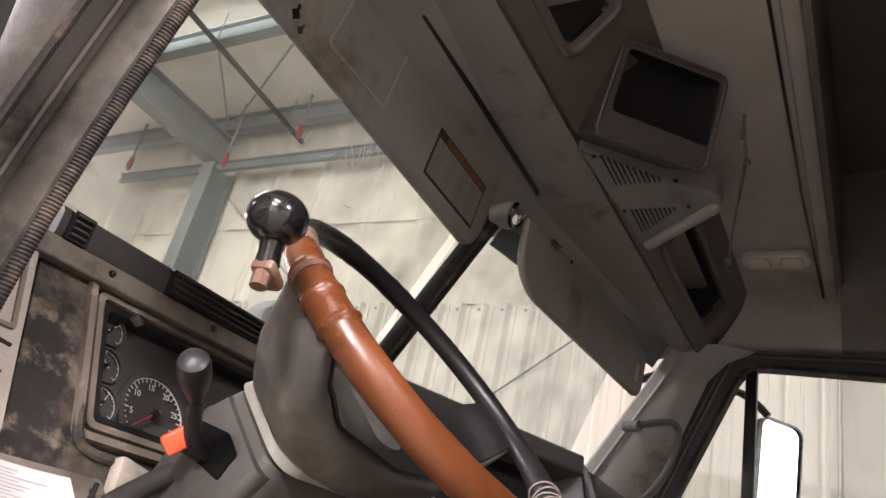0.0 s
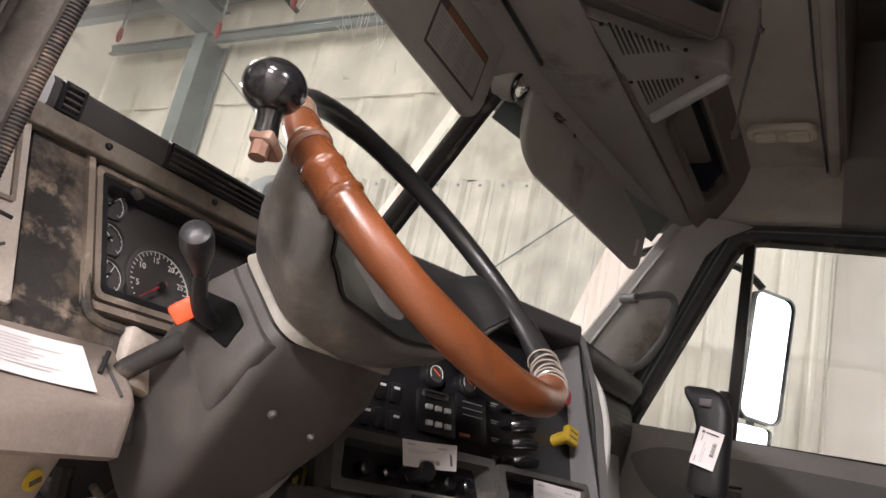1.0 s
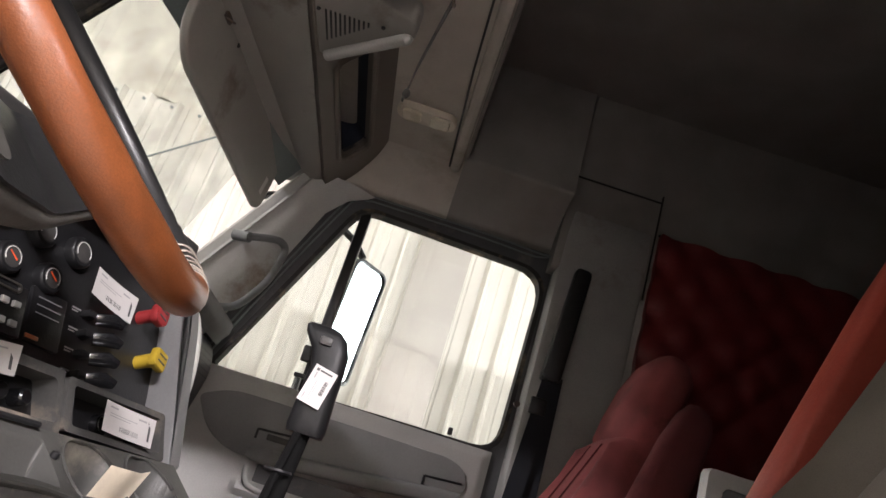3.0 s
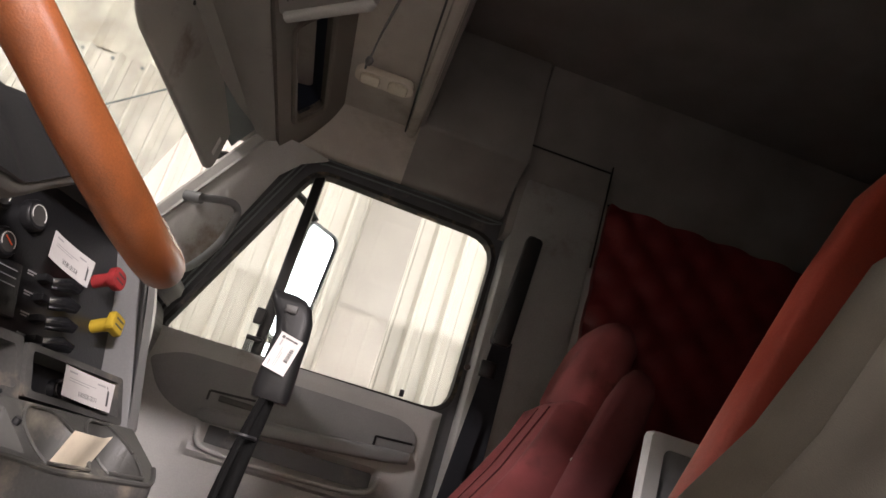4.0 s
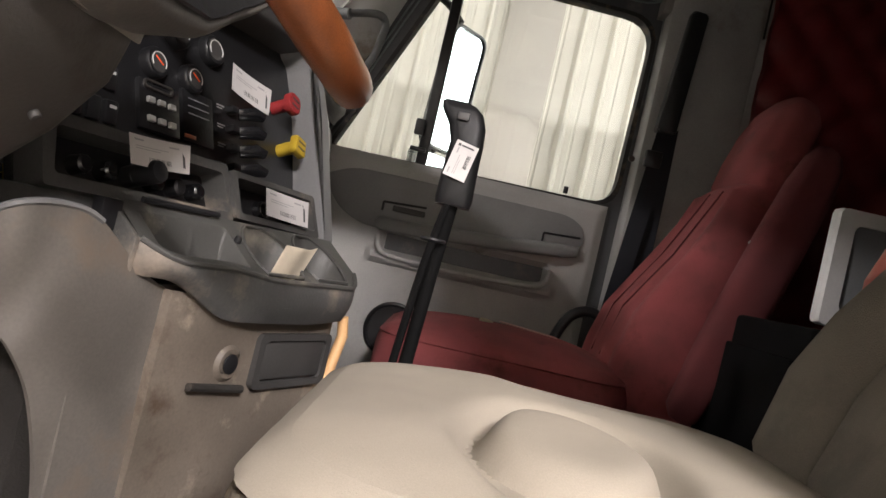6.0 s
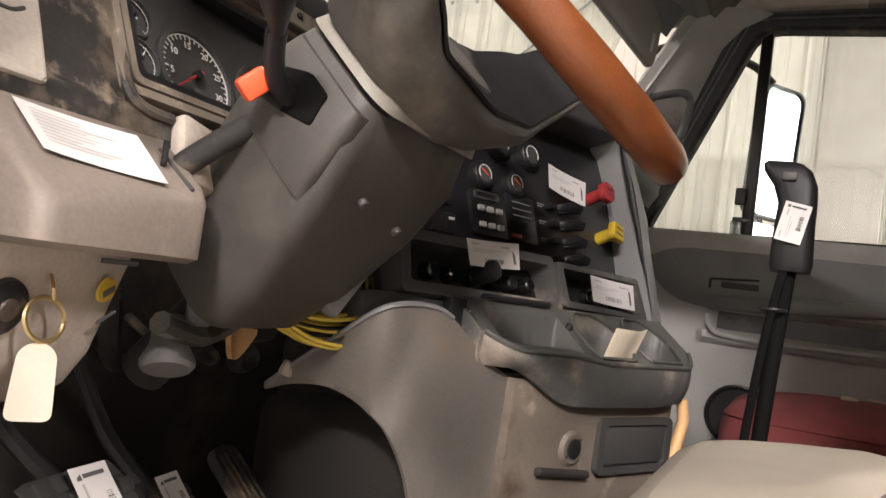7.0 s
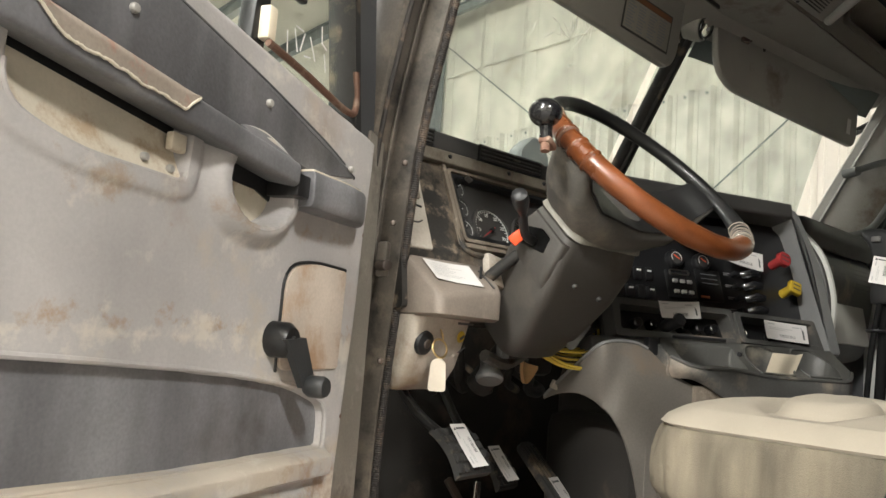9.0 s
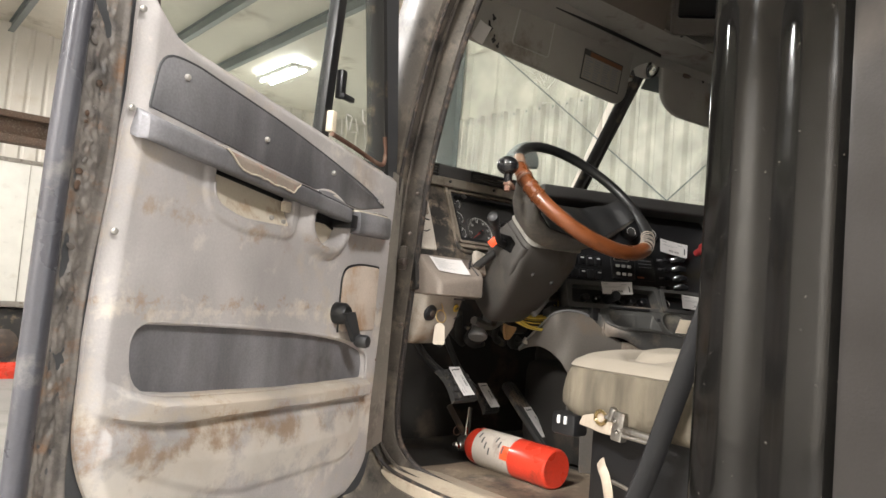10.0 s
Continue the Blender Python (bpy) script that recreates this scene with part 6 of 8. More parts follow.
def pull_knob(x, z, material, label):
    t = thing("valve_knob", CM @ Vector((x, 0.05, z)), label, "knob", "parking brake knobs")
    part("stem", B(CM).tube([(x - 0.003, 0.058, z - 0.003), (x, 0.036, z), (x, 0.022, z)], [0.012, 0.0125, 0.013], 14), material, t)
    m = CM @ Matrix.Translation((x, 0.018, z)) @ Matrix.Rotation(radians(18), 4, 'Y')
    part("head", B(m).prism(soften([(-0.019, -0.011), (-0.011, -0.019), (0.011, -0.019), (0.019, -0.011), (0.019, 0.011), (0.011, 0.019), (-0.011, 0.019), (-0.019, 0.011)] if material is M_REDP else [(-0.017, -0.017), (0.017, -0.017), (0.017, 0.017), (-0.017, 0.017)], 0.005), -0.014, 0.002, 'y', 0.003), material, t)
    for k in (-1, 1):
        part("lettering", B(m).box((0, -0.0148, k * 0.006), (0.022, 0.0006, 0.003), 0), M_INK, t, "", 0)


pull_knob(-0.032, 0.175, M_REDP, "red octagonal brake knob on the dash")
pull_knob(-0.018, 0.096, M_YEL, "yellow square brake knob on the dash")
for i in range(6):
    part("radio_knob", B(CM).tube([(-0.52 + i * 0.043, 0.045, -0.035), (-0.52 + i * 0.043, 0.015, -0.036), (-0.52 + i * 0.043, 0.012, -0.036)], [0.014, 0.012, 0.009], 14), M_BLKGLOSS if i % 2 else M_BLACK, CP)
for i in range(3):
    part("socket", B(CM).tube([(-0.215 + i * 0.09, 0.045, -0.038), (-0.215 + i * 0.09, 0.022, -0.038), (-0.215 + i * 0.09, 0.02, -0.038)], [0.017, 0.016, 0.012], 16), M_BLKGLOSS, CP)
    part("socket_ring", B(CM).tube([(-0.215 + i * 0.09 + 0.013 * math.cos(q), 0.0205, -0.038 + 0.013 * math.sin(q)) for q in (2 * math.pi * k / 18 for k in range(18))], 0.0012, 5, True), M_CHROME, CP)
cf = lambda x, y, z, rz=0: CM @ Matrix.Translation((x, y, z)) @ Matrix.Rotation(radians(90), 4, 'X') @ Matrix.Rotation(radians(rz), 4, 'Z')
paper_tag(cf(-0.157, 0.02, 0.166, -9), 0.108, 0.048, "white barcode label hung on the switch panel", 0.008, 3)
paper_tag(cf(-0.424, -0.012, -0.009, 3), 0.112, 0.040, "torn white barcode label over the radio knobs", 0.01, 3)
paper_tag(cf(-0.118, -0.018, -0.040, -3), 0.130, 0.046, "white barcode label over the dash sockets", 0.006, 3)

# ---- tray with cup holders and knee panel ----
TR = thing("cup_holder_tray", (-0.1, 0.68, 1.6), "grey plastic tray with two cup holders", "tray")
TM = face_frame((-0.309, 0.822, 1.707), (0.907, -0.42, 0), (-0.42, -0.907, 0))      # x along the tray, y to the driver
TM = TM @ Matrix.Diagonal((1, 1, -1, 1)) if TM.to_3x3().col[2].z < 0 else TM
CUPS = ((0.222, 0.048, 0.054), (0.348, 0.048, 0.054))


def tray_depth(x):
    return 0.078 + 0.012 * step(x - 0.10, 0.1) - 0.03 * max(0.0, (x - 0.39) / 0.05) ** 2 - 0.035 * max(0.0, (0.03 - x) / 0.07) ** 2


def tray_z(x, d):
    return -0.062 * d / 0.085 - 0.004


def tray_top(a, c):
    x = -0.035 + 0.477 * a
    d = tray_depth(x) * c - 0.008 * (1 - c)
    z = tray_z(x, d)
    deep = 0.0
    for cx, cy, r in CUPS:
        deep = max(deep, step((r - math.hypot(x - cx, d - cy)) / 0.010, 1.0))
    floor = min(z, -0.108)
    z = z + (floor - z) * deep
    bn = min(x + 0.01, 0.148 - x, d - 0.008, tray_depth(x) - 0.012 - d)
    dv = 0.02 * step(0.006 - abs(x - 0.085), 0.004)
    z2 = -0.085 + dv
    z = z + (min(z, z2) - z) * step(bn, 0.012)
    return (x, d, z)


part("top", B(TM).grid(tray_top, 130, 48), M_DASHTRAY, TR)


def tray_low(x):
    return -0.085 - 0.05 * step(x, 0.14) + 0.01 * step(x - 0.3, 0.15)


part("front_wall", B(TM).grid(lambda a, c: (-0.035 + 0.477 * a, tray_depth(-0.035 + 0.477 * a) + 0.004 * math.sin(c * 3.1) - 0.012 * c * c, tray_z(0, tray_depth(-0.035 + 0.477 * a)) * (1 - c) + tray_low(-0.035 + 0.477 * a) * c), 60, 8, (0, -0.008, 0)), M_DASH, TR)
part("front_bead", B(TM).tube([(x, tray_depth(x) - 0.001, tray_z(0, tray_depth(x)) + 0.001) for x in (-0.033 + 0.473 * i / 40 for i in range(41))], 0.0045, 8), M_DASHTRAY, TR)
part("end_wall", B(TM).prism(soften([(-0.008, -0.002), (0.055, -0.046), (0.05, -0.125), (-0.008, -0.13)], 0.008), 0.436, 0.446, 'x', 0.003), M_DASHLT, TR)
part("left_wall", B(TM).prism(soften([(-0.008, -0.002), (0.05, -0.040), (0.045, -0.09), (-0.008, -0.1)], 0.006), -0.042, -0.034, 'x', 0.002), M_DASH, TR)
part("hinge_bar", B(TM).tube([(0.0, 0.0, 0.006), (0.14, 0.0, 0.006)], 0.004, 8), M_BLACK, TR)
for cx, cy, r in CUPS:
    rim = [(cx + r * math.cos(q), cy + r * math.sin(q)) for q in (2 * math.pi * k / 40 for k in range(40))]
    part("cup_rim", B(TM).tube([(x, d, tray_z(x, d) + 0.001) for x, d in rim if -0.004 < d < tray_depth(x) - 0.004], 0.0028, 6), M_DASHTRAY, TR)
part("tray_switch", B(TM).tube([(0.155, 0.03, -0.026), (0.155, 0.033, -0.018)], [0.006, 0.005], 10), M_BLACK, TR)
part("dark_gap", B(TM).box((-0.05, 0.0, -0.02), (0.03, 0.02, 0.04), 0.003), M_BLACK, TR)
part("left_bin", B(CM).box((-0.56, 0.035, -0.10), (0.2, 0.06, 0.05), 0.012), M_DASH, CP)
CPAP = thing("cup_paper", CM @ Vector((-0.13, -0.05, -0.15)), "folded cream paper scrap in the cup holder", "paper")
part("sheet", B(TM).grid(lambda a, c: (0.188 + 0.085 * a + 0.012 * c, 0.070 + 0.014 * c + 0.005 * math.sin(a * 5), -0.024 - 0.05 * (1 - c) + 0.010 * a + 0.012 * abs(a - 0.78) * c), 12, 8, (0, 0, -0.001)), M_CREAM, CPAP)

KM = Matrix.Translation((-0.513, 0.869, -0.008)) @ Matrix.Rotation(radians(-20), 4, 'Z')
KP = thing("knee_panel", KM @ Vector((0.25, 0, 1.2)), "scuffed grey-beige knee panel round the foot well", "panel")


def knee(a, c):
    """a along the upper edge from the tip to the console, c down from it to the opening's edge."""
    up = curve([(-0.015, 0.194, 1.564), (-0.012, 0.12, 1.612), (-0.008, 0.045, 1.658), (0.004, -0.008, 1.692), (0.06, -0.012, 1.700), (0.115, -0.012, 1.688), (0.2, -0.016, 1.63), (0.338, -0.012, 1.585), (0.42, -0.008, 1.58)], 6)
    lo = curve([(-0.012, 0.197, 1.556), (-0.004, 0.15, 1.572), (0.006, 0.09, 1.580), (0.018, 0.045, 1.572), (0.03, 0.02, 1.557), (0.045, 0.0, 1.535), (0.08, -0.005, 1.475), (0.11, -0.01, 1.36), (0.12, -0.01, 1.2)], 6)
    k = a * (len(up) - 1)
    i = min(int(k), len(up) - 2)
    p, q = up[i].lerp(up[i + 1], k - i), lo[i].lerp(lo[i + 1], k - i)
    s = p.lerp(q, c)
    return (s.x, s.y - 0.016 * math.sin(math.pi * c) * min(1, a * 3) * (1 - step(a - 0.6, 0.3)), s.z)


part("sheet", B(KM).grid(knee, 48, 12, (0, 0.006, 0)), M_KNEE, KP)
part("side_sheet", B(KM).grid(lambda a, c: (0.12 + 0.31 * a + (1 - a) * 0.0, -0.008 - 0.002 * a - 0.006 * math.sin(math.pi * c), 1.2 + 0.385 * c), 10, 12, (0, 0.006, 0)), M_KNEE, KP)
part("edge_bead", B(KM).tube([knee(i / 40, 0.0) for i in range(26)], 0.004, 6), M_DASHLT, KP)
part("tip_tab", B(KM).box((-0.014, 0.15, 1.592), (0.018, 0.012, 0.02), 0.003, (10, 20, 0)), M_BEIGE, KP)
LC = thing("lower_console", KM @ Vector((0.6, 0.02, 1.2)), "beige lower console face with socket and ash tray", "console")
part("face", B(TM).grid(lambda a, c: (0.03 + 0.42 * a, 0.055 - 0.012 * c - 0.03 * max(0, (a - 0.9) / 0.1) ** 2, -0.10 - 0.42 * c), 24, 10, (0, -0.05, 0)), M_CONSOLE, LC)
part("socket_hole", B(TM).tube([(0.168, 0.050, -0.2), (0.168, 0.058, -0.2), (0.168, 0.058, -0.2), (0.168, 0.052, -0.2)], [0.03, 0.022, 0.017, 0.015], 20), M_CONSOLE, LC)
part("socket_bore", B(TM).cyl((0.168, 0.048, -0.2), (0.168, 0.0605, -0.2), 0.0145, 20, 0.001), M_BLACK, LC)
part("ash_tray", B(TM).box((0.318, 0.053, -0.198), (0.165, 0.012, 0.062), 0.006), M_DASHDK, LC)
part("ash_tray_rim", B(TM).ring(rounded(0.222, -0.242, 0.414, -0.155, 0.012), rounded(0.236, -0.231, 0.40, -0.166, 0.01), 0.045, 0.062), M_DASHDK, LC)
part("shelf_edge", B(TM).tube([(0.09, 0.062, -0.228), (0.20, 0.062, -0.238)], 0.006, 8), M_RUSTYPLATE, LC)
part("end_strip", B(TM).tube([(0.452, 0.05, -0.125), (0.456, 0.055, -0.16), (0.44, 0.055, -0.21), (0.42, 0.055, -0.28)], 0.010, 10), M_ORTAN, LC, "bare tan edge strip")
part("tunnel", B(KM).box((0.3, 0.25, 1.36), (0.36, 0.4, 0.32), 0.05), M_CARPET, LC)
part("engine_cover", B().box((0.12, 1.0, 1.42), (0.7, 0.5, 0.5), 0.08, seg=3), M_CARPET, LC)

PD = thing("passenger_dash", (0.6, 0.85, 1.6), "grey passenger side dash with a round vent cheek", "dashboard", moved=(0.012, 0.035, -0.014))
part("body", B().prism(soften([(0.83, 2.06), (0.80, 1.98), (0.84, 1.72), (1.1, 1.66), (1.25, 2.06)], 0.04), 0.42, 0.95, 'x', 0.01), M_DASH, PD)
part("cheek", B().prism(soften([(0.80, 2.09), (0.72, 1.98), (0.69, 1.85), (0.72, 1.70), (0.95, 1.68), (1.05, 2.07)], [0.03, 0.05, 0.06, 0.05, 0.02, 0.02]), 0.30, 0.36, 'x', 0.01), M_DASHDK, PD)
part("cheek_edge", B().tube(curve([(0.325, 0.80, 2.075), (0.325, 0.728, 1.985), (0.325, 0.698, 1.85), (0.325, 0.72, 1.72)], 6), 0.012, 8), M_WHITEISH, PD)
for i in range(5):
    part("slat", B().box((0.45, 0.80 + 0.012 * i, 2.066 + 0.004 * i), (0.16, 0.005, 0.01), 0.001), M_BLACK, PD)
part("glove_door", B().box((0.66, 0.815, 1.86), (0.42, 0.012, 0.2), 0.006, (-10, 0, 0)), M_WHITEISH, PD)

# ---- wires and parts under the dash ----
UD = thing("wire_bundle", (-0.5, 0.96, 1.64), "bundle of loose yellow wires under the dash", "wires")
rnd = random.Random(3)
for k in range(22):
    o = Vector((rnd.uniform(-0.012, 0.012), rnd.uniform(-0.016, 0.016), rnd.uniform(-0.02, 0.014)))
    part("wire", B().tube(curve([Vector((-0.60, 0.97, 1.675)) + o * 0.5, Vector((-0.555, 0.95, 1.652)) + o, Vector((-0.49, 0.935, 1.650)) + o * 1.4, Vector((-0.425, 0.935, 1.668)) + o * 1.2, Vector((-0.385, 0.965, 1.705)) + o], 5), 0.0026, 6), M_YELWIRE if k % 5 else M_BLACK, UD)
WT = thing("connector_block", (-0.548, 0.903, 1.69), "grey plastic connector block hanging under the column", "connector")
part("body", B(face_frame((-0.545, 0.905, 1.70), (0.6, -0.1, 0.7), (-0.6, 0.3, 0.6))).box((0, 0, 0), (0.07, 0.03, 0.022), 0.004), M_DASHLT, WT)
part("hole", B(face_frame((-0.545, 0.905, 1.70), (0.6, -0.1, 0.7), (-0.6, 0.3, 0.6))).box((0.01, 0, 0.009), (0.016, 0.012, 0.006), 0.001), M_BLACK, WT)
CN = thing("steering_shaft_boot", (-0.65, 1.05, 1.6), "dirty grey shaft joint and bracket under the dash", "shaft")
part("joint", B().tube(curve([(-0.66, 1.04, 1.585), (-0.652, 1.05, 1.61), (-0.645, 1.06, 1.64)], 4), [0.026, 0.03, 0.03, 0.026, 0.022, 0.02, 0.02, 0.02, 0.02], 16), M_DASHLT, CN)
part("bracket", B().tube(curve([(-0.70, 1.02, 1.64), (-0.62, 1.03, 1.625), (-0.56, 1.02, 1.66)], 4), 0.013, 8), M_STEEL, CN)
part("strut", B().box((-0.635, 1.03, 1.665), (0.025, 0.02, 0.06), 0.004), M_DASHLT, CN)
OL = thing("relay_cover", (-0.44, 1.12, 1.6), "orange-tan plastic cover under the dash", "cover")
part("shell", B().grid(lambda a, c: (-0.47 + 0.055 * a, 1.12 + 0.01 * math.sin(a * 3), 1.63 - 0.05 * c * math.sin(math.pi * (0.15 + 0.8 * a)) - 0.01 * a), 10, 6, (0, 0.01, 0)), M_ORTAN, OL)
part("mount", B().box((-0.38, 1.17, 1.63), (0.1, 0.06, 0.07), 0.02), M_DASHDK, OL)
for i in range(6):
    h = thing("hose", (-0.7 + 0.07 * i, 1.2, 1.6), "black dusty hose behind the pedals", "hose", "hoses under the dash")
    part("line", B().tube(curve([(-0.8 + 0.09 * i, 1.15 + 0.02 * (i % 3), 1.66), (-0.76 + 0.08 * i, 1.2, 1.58 - 0.02 * (i % 2)), (-0.7 + 0.1 * i, 1.3, 1.55), (-0.66 + 0.09 * i, 1.41, 1.6)], 5), 0.008 + 0.003 * (i % 3), 8), M_RUBBER, h)

# ---- pedals ----


def pedal(name, c, w, h, tilt, arm_to, label, turn=0, lab_at=0.0, lw=0.6, lh=0.9):
    t = thing(name, c, label, "pedal", "pedals")
    m = Matrix.Translation(c) @ Matrix.Rotation(radians(turn), 4, 'Z') @ Matrix.Rotation(radians(tilt), 4, 'X')
    part("pad", B(m).grid(lambda a, k: ((a - 0.5) * w, 0.012 * (2 * k - 1) ** 2, (k - 0.5) * h), 6, 10, (0, 0.014, 0)), M_RUBBER, t)
    for i in range(5):
        for k in range(5):
            v = (k - 2) / 5
            part("cleat", B(m).box(((i - 2 + 0.25 * (k % 2) - 0.12) * w / 5, 0.048 * v * v - 0.001, v * h * 0.94), (w * 0.16, 0.006, h * 0.15), 0.0015, (-11 * v * 2, 0, 0)), M_RUBBER, t)
    part("arm", B().tube(curve([m @ Vector((0, 0.016, h * 0.1)), (m @ Vector((0, 0.06, h * 0.2))).lerp(Vector(arm_to), 0.4), arm_to], 5), 0.011, 8), M_BLACK, t)
    fm = m @ Matrix.Translation((0, -0.004, lab_at)) @ Matrix.Rotation(radians(90), 4, 'X') @ Matrix.Rotation(radians(90), 4, 'Z')
    paper_tag(fm, h * lh, w * lw, "white paper label stuck on a pedal", 0.004, 2, True)
    return t


pedal("clutch_pedal", (-0.752, 1.0, 1.457), 0.112, 0.11, -42, (-0.72, 1.35, 1.62), "cleated black clutch pedal with a paper label", 12, 0.0, 0.48)
pedal("brake_pedal", (-0.545, 1.10, 1.395), 0.08, 0.10, -42, (-0.53, 1.38, 1.6), "cleated black brake pedal with a paper label", 12, 0.0, 0.62)
ac = thing("throttle_pedal", (-0.36, 1.15, 1.2), "long black throttle pedal with a paper label", "pedal", "pedals")
AM = Matrix.Translation((-0.33, 1.13, 1.34)) @ Matrix.Rotation(radians(10), 4, 'Z') @ Matrix.Rotation(radians(-45), 4, 'X')
part("pad", B(AM).prism(rounded(-0.035, -0.19, 0.035, 0.12, 0.025), 0.0, 0.018, 'y', 0.003), M_RUBBER, ac)
for i in range(4):
    part("rib", B(AM).box((-0.0225 + i * 0.015, -0.001, -0.03), (0.004, 0.006, 0.27), 0.001), M_RUBBER, ac)
paper_tag(AM @ Matrix.Translation((0, -0.005, -0.055)) @ Matrix.Rotation(radians(90), 4, 'X') @ Matrix.Rotation(radians(90), 4, 'Z'), 0.12, 0.045, "white paper label stuck on a pedal", 0.003, 2)

# ---- extinguisher ----
FE = thing("fire_extinguisher", (-0.62, 0.72, 1.2), "red fire extinguisher with a pale label lying on the floor", "fire extinguisher")
EY0, EY1, EX, EZ, ER = 1.05, 0.715, -0.625, 1.257, 0.056
part("cylinder", B().tube([(EX, y, EZ) for y in (1.075, 1.062, 1.05, 1.03, 0.73, 0.72, 0.715, 0.717, 0.722)], [0.02, 0.036, 0.048, ER, ER, ER - 0.001, ER - 0.006, ER - 0.008, 0.01], 36), M_EXT, FE)
part("label_band", B().tube([(EX, 1.005, EZ), (EX, 0.855, EZ)], ER + 0.0008, 36, cap=False), M_EXTLAB, FE, "pale printed band")
for i in range(7):
    q0 = radians(120 + 14 * (i % 4))
    y0 = 0.99 - 0.018 * i
    part("print_bar", B().grid(lambda a, c, q0=q0, y0=y0: (EX + (ER + 0.0016) * math.cos(q0 + 0.35 * a), y0 - 0.006 * c, EZ + (ER + 0.0016) * math.sin(q0 + 0.35 * a)), 5, 1), M_INK, FE, "", 0)
part("orange_patch", B().grid(lambda a, c: (EX + (ER + 0.0014) * math.cos(2.5 + 0.7 * a), 0.885 - 0.03 * c, EZ + (ER + 0.0014) * math.sin(2.5 + 0.7 * a)), 6, 1), M_ORANGE, FE, "", 0)
part("valve", B().tube([(EX, 1.07, EZ), (EX, 1.085, EZ), (EX, 1.10, EZ), (EX, 1.125, EZ)], [0.016, 0.02, 0.018, 0.012], 16).ball((EX - 0.022, 1.095, EZ - 0.012), 0.016), M_STEEL, FE)
part("gauge", B().cyl((EX - 0.035, 1.095, EZ - 0.012), (EX - 0.045, 1.095, EZ - 0.012), 0.014, 16, 0.002), M_CHROME, FE)
part("handle", B().box((EX - 0.015, 1.13, EZ + 0.06), (0.018, 0.012, 0.11), 0.003, (-18, -28, 0)), M_STEELDK, FE)
part("trigger", B().box((EX + 0.012, 1.105, EZ + 0.06), (0.016, 0.01, 0.09), 0.003, (-10, 12, 0)), M_CHROME, FE)
part("pin_ring", B().tube([(EX - 0.02 + 0.014 * math.cos(q), 1.12, EZ + 0.03 + 0.014 * math.sin(q)) for q in (2 * math.pi * i / 16 for i in range(16))], 0.0015, 5, True), M_RUSTB, FE)


# ---- seats ----
def pad(b, x0, x1, y0, y1, z0, z1, r=0.06, crown=0.03, n=26, bolster=0.0, dent=None, wrinkle=0.0, only=""):
    """A soft cushion: rounded edges, a crowned top and raised sides."""
    rings = []
    for zz, inset in ((0.0, 0.035), (0.12, 0.008), (0.25, 0.0), (0.4, 0.0), (0.55, 0.001), (0.68, 0.003), (0.755, 0.006), (0.775, 0.0085), (0.80, 0.005), (0.87, 0.012), (0.95, 0.03)):
        z = z0 + (z1 - z0) * zz
        ring = []
        for i, (x, y) in enumerate(resample(rounded(x0 + inset, y0 + inset, x1 - inset, y1 - inset, r, 7), 192)):
            k = wrinkle * math.sin(math.pi * min(1.0, zz * 1.1)) * (noise.noise((x * 34 + y * 26, zz * 1.2, x * 5)) + 0.6 * noise.noise((x * 11 - y * 14 + zz, 3.0, 0)))
            ring.append((x + k * (1 if x > (x0 + x1) / 2 else -1) * 0.7, y + k * 0.7 * (1 if y > (y0 + y1) / 2 else -1), z))
        rings.append(ring)
    k = len(rings[0])
    if only == "side":
        b.add(rings[0], [tuple(range(k))])
        return b.loft(rings[:8], cap=False)
    b.loft(rings[7:] if only == "top" else rings, cap=False)
    edge = rings[-1]
    cx, cy = (x0 + x1) / 2, (y0 + y1) / 2
    tops = [edge]
    dent = dent or (lambda x, y: 0.0)
    for s in [0.96 - 0.03 * i for i in range(32)]:
        tops.append([(cx + (p[0] - cx) * s, cy + (p[1] - cy) * s, z1 - (z1 - z0) * 0.05 * s ** 6 + crown * (1 - s * s) * 0.4 + bolster * max(0, abs((p[0] - cx) * s) / (x1 - cx) - 0.55) ** 1.5 + dent(cx + (p[0] - cx) * s, cy + (p[1] - cy) * s)) for p in edge])
    b.loft(tops)
    if not only:
        b.add(rings[0], [tuple(range(k))])
    return b


def seat_folds(x, y):
    """Loose folds of the seat cover behind a bulge."""
    e = y - (0.355 + 0.06 * math.sin((x + 0.8) * 7))
    m = step(x + 0.86, 0.1) * step(-0.42 - x, 0.12)
    z = 0.006 * step(-e, 0.06) * step(e + 0.16, 0.12) * m
    z -= 0.013 * math.exp(-((x + 0.488) / 0.026) ** 2) * step(y - 0.10, 0.08) * step(0.37 - y, 0.05)
    d = 1.0 - math.hypot((x + 0.735) / 0.105, (y - 0.312) / 0.080)
    z -= 0.023 * math.exp(-((d - 0.16) / (0.18 if d < 0.16 else 0.13)) ** 2)
    z += 0.003 * step(d - 0.16, 0.12) * (1 - step(d - 0.4, 0.5))
    return z + 0.0022 * noise.noise((x * 7, y * 7, 0.7)) + 0.0008 * noise.noise((x * 30, y * 22, 0.2))


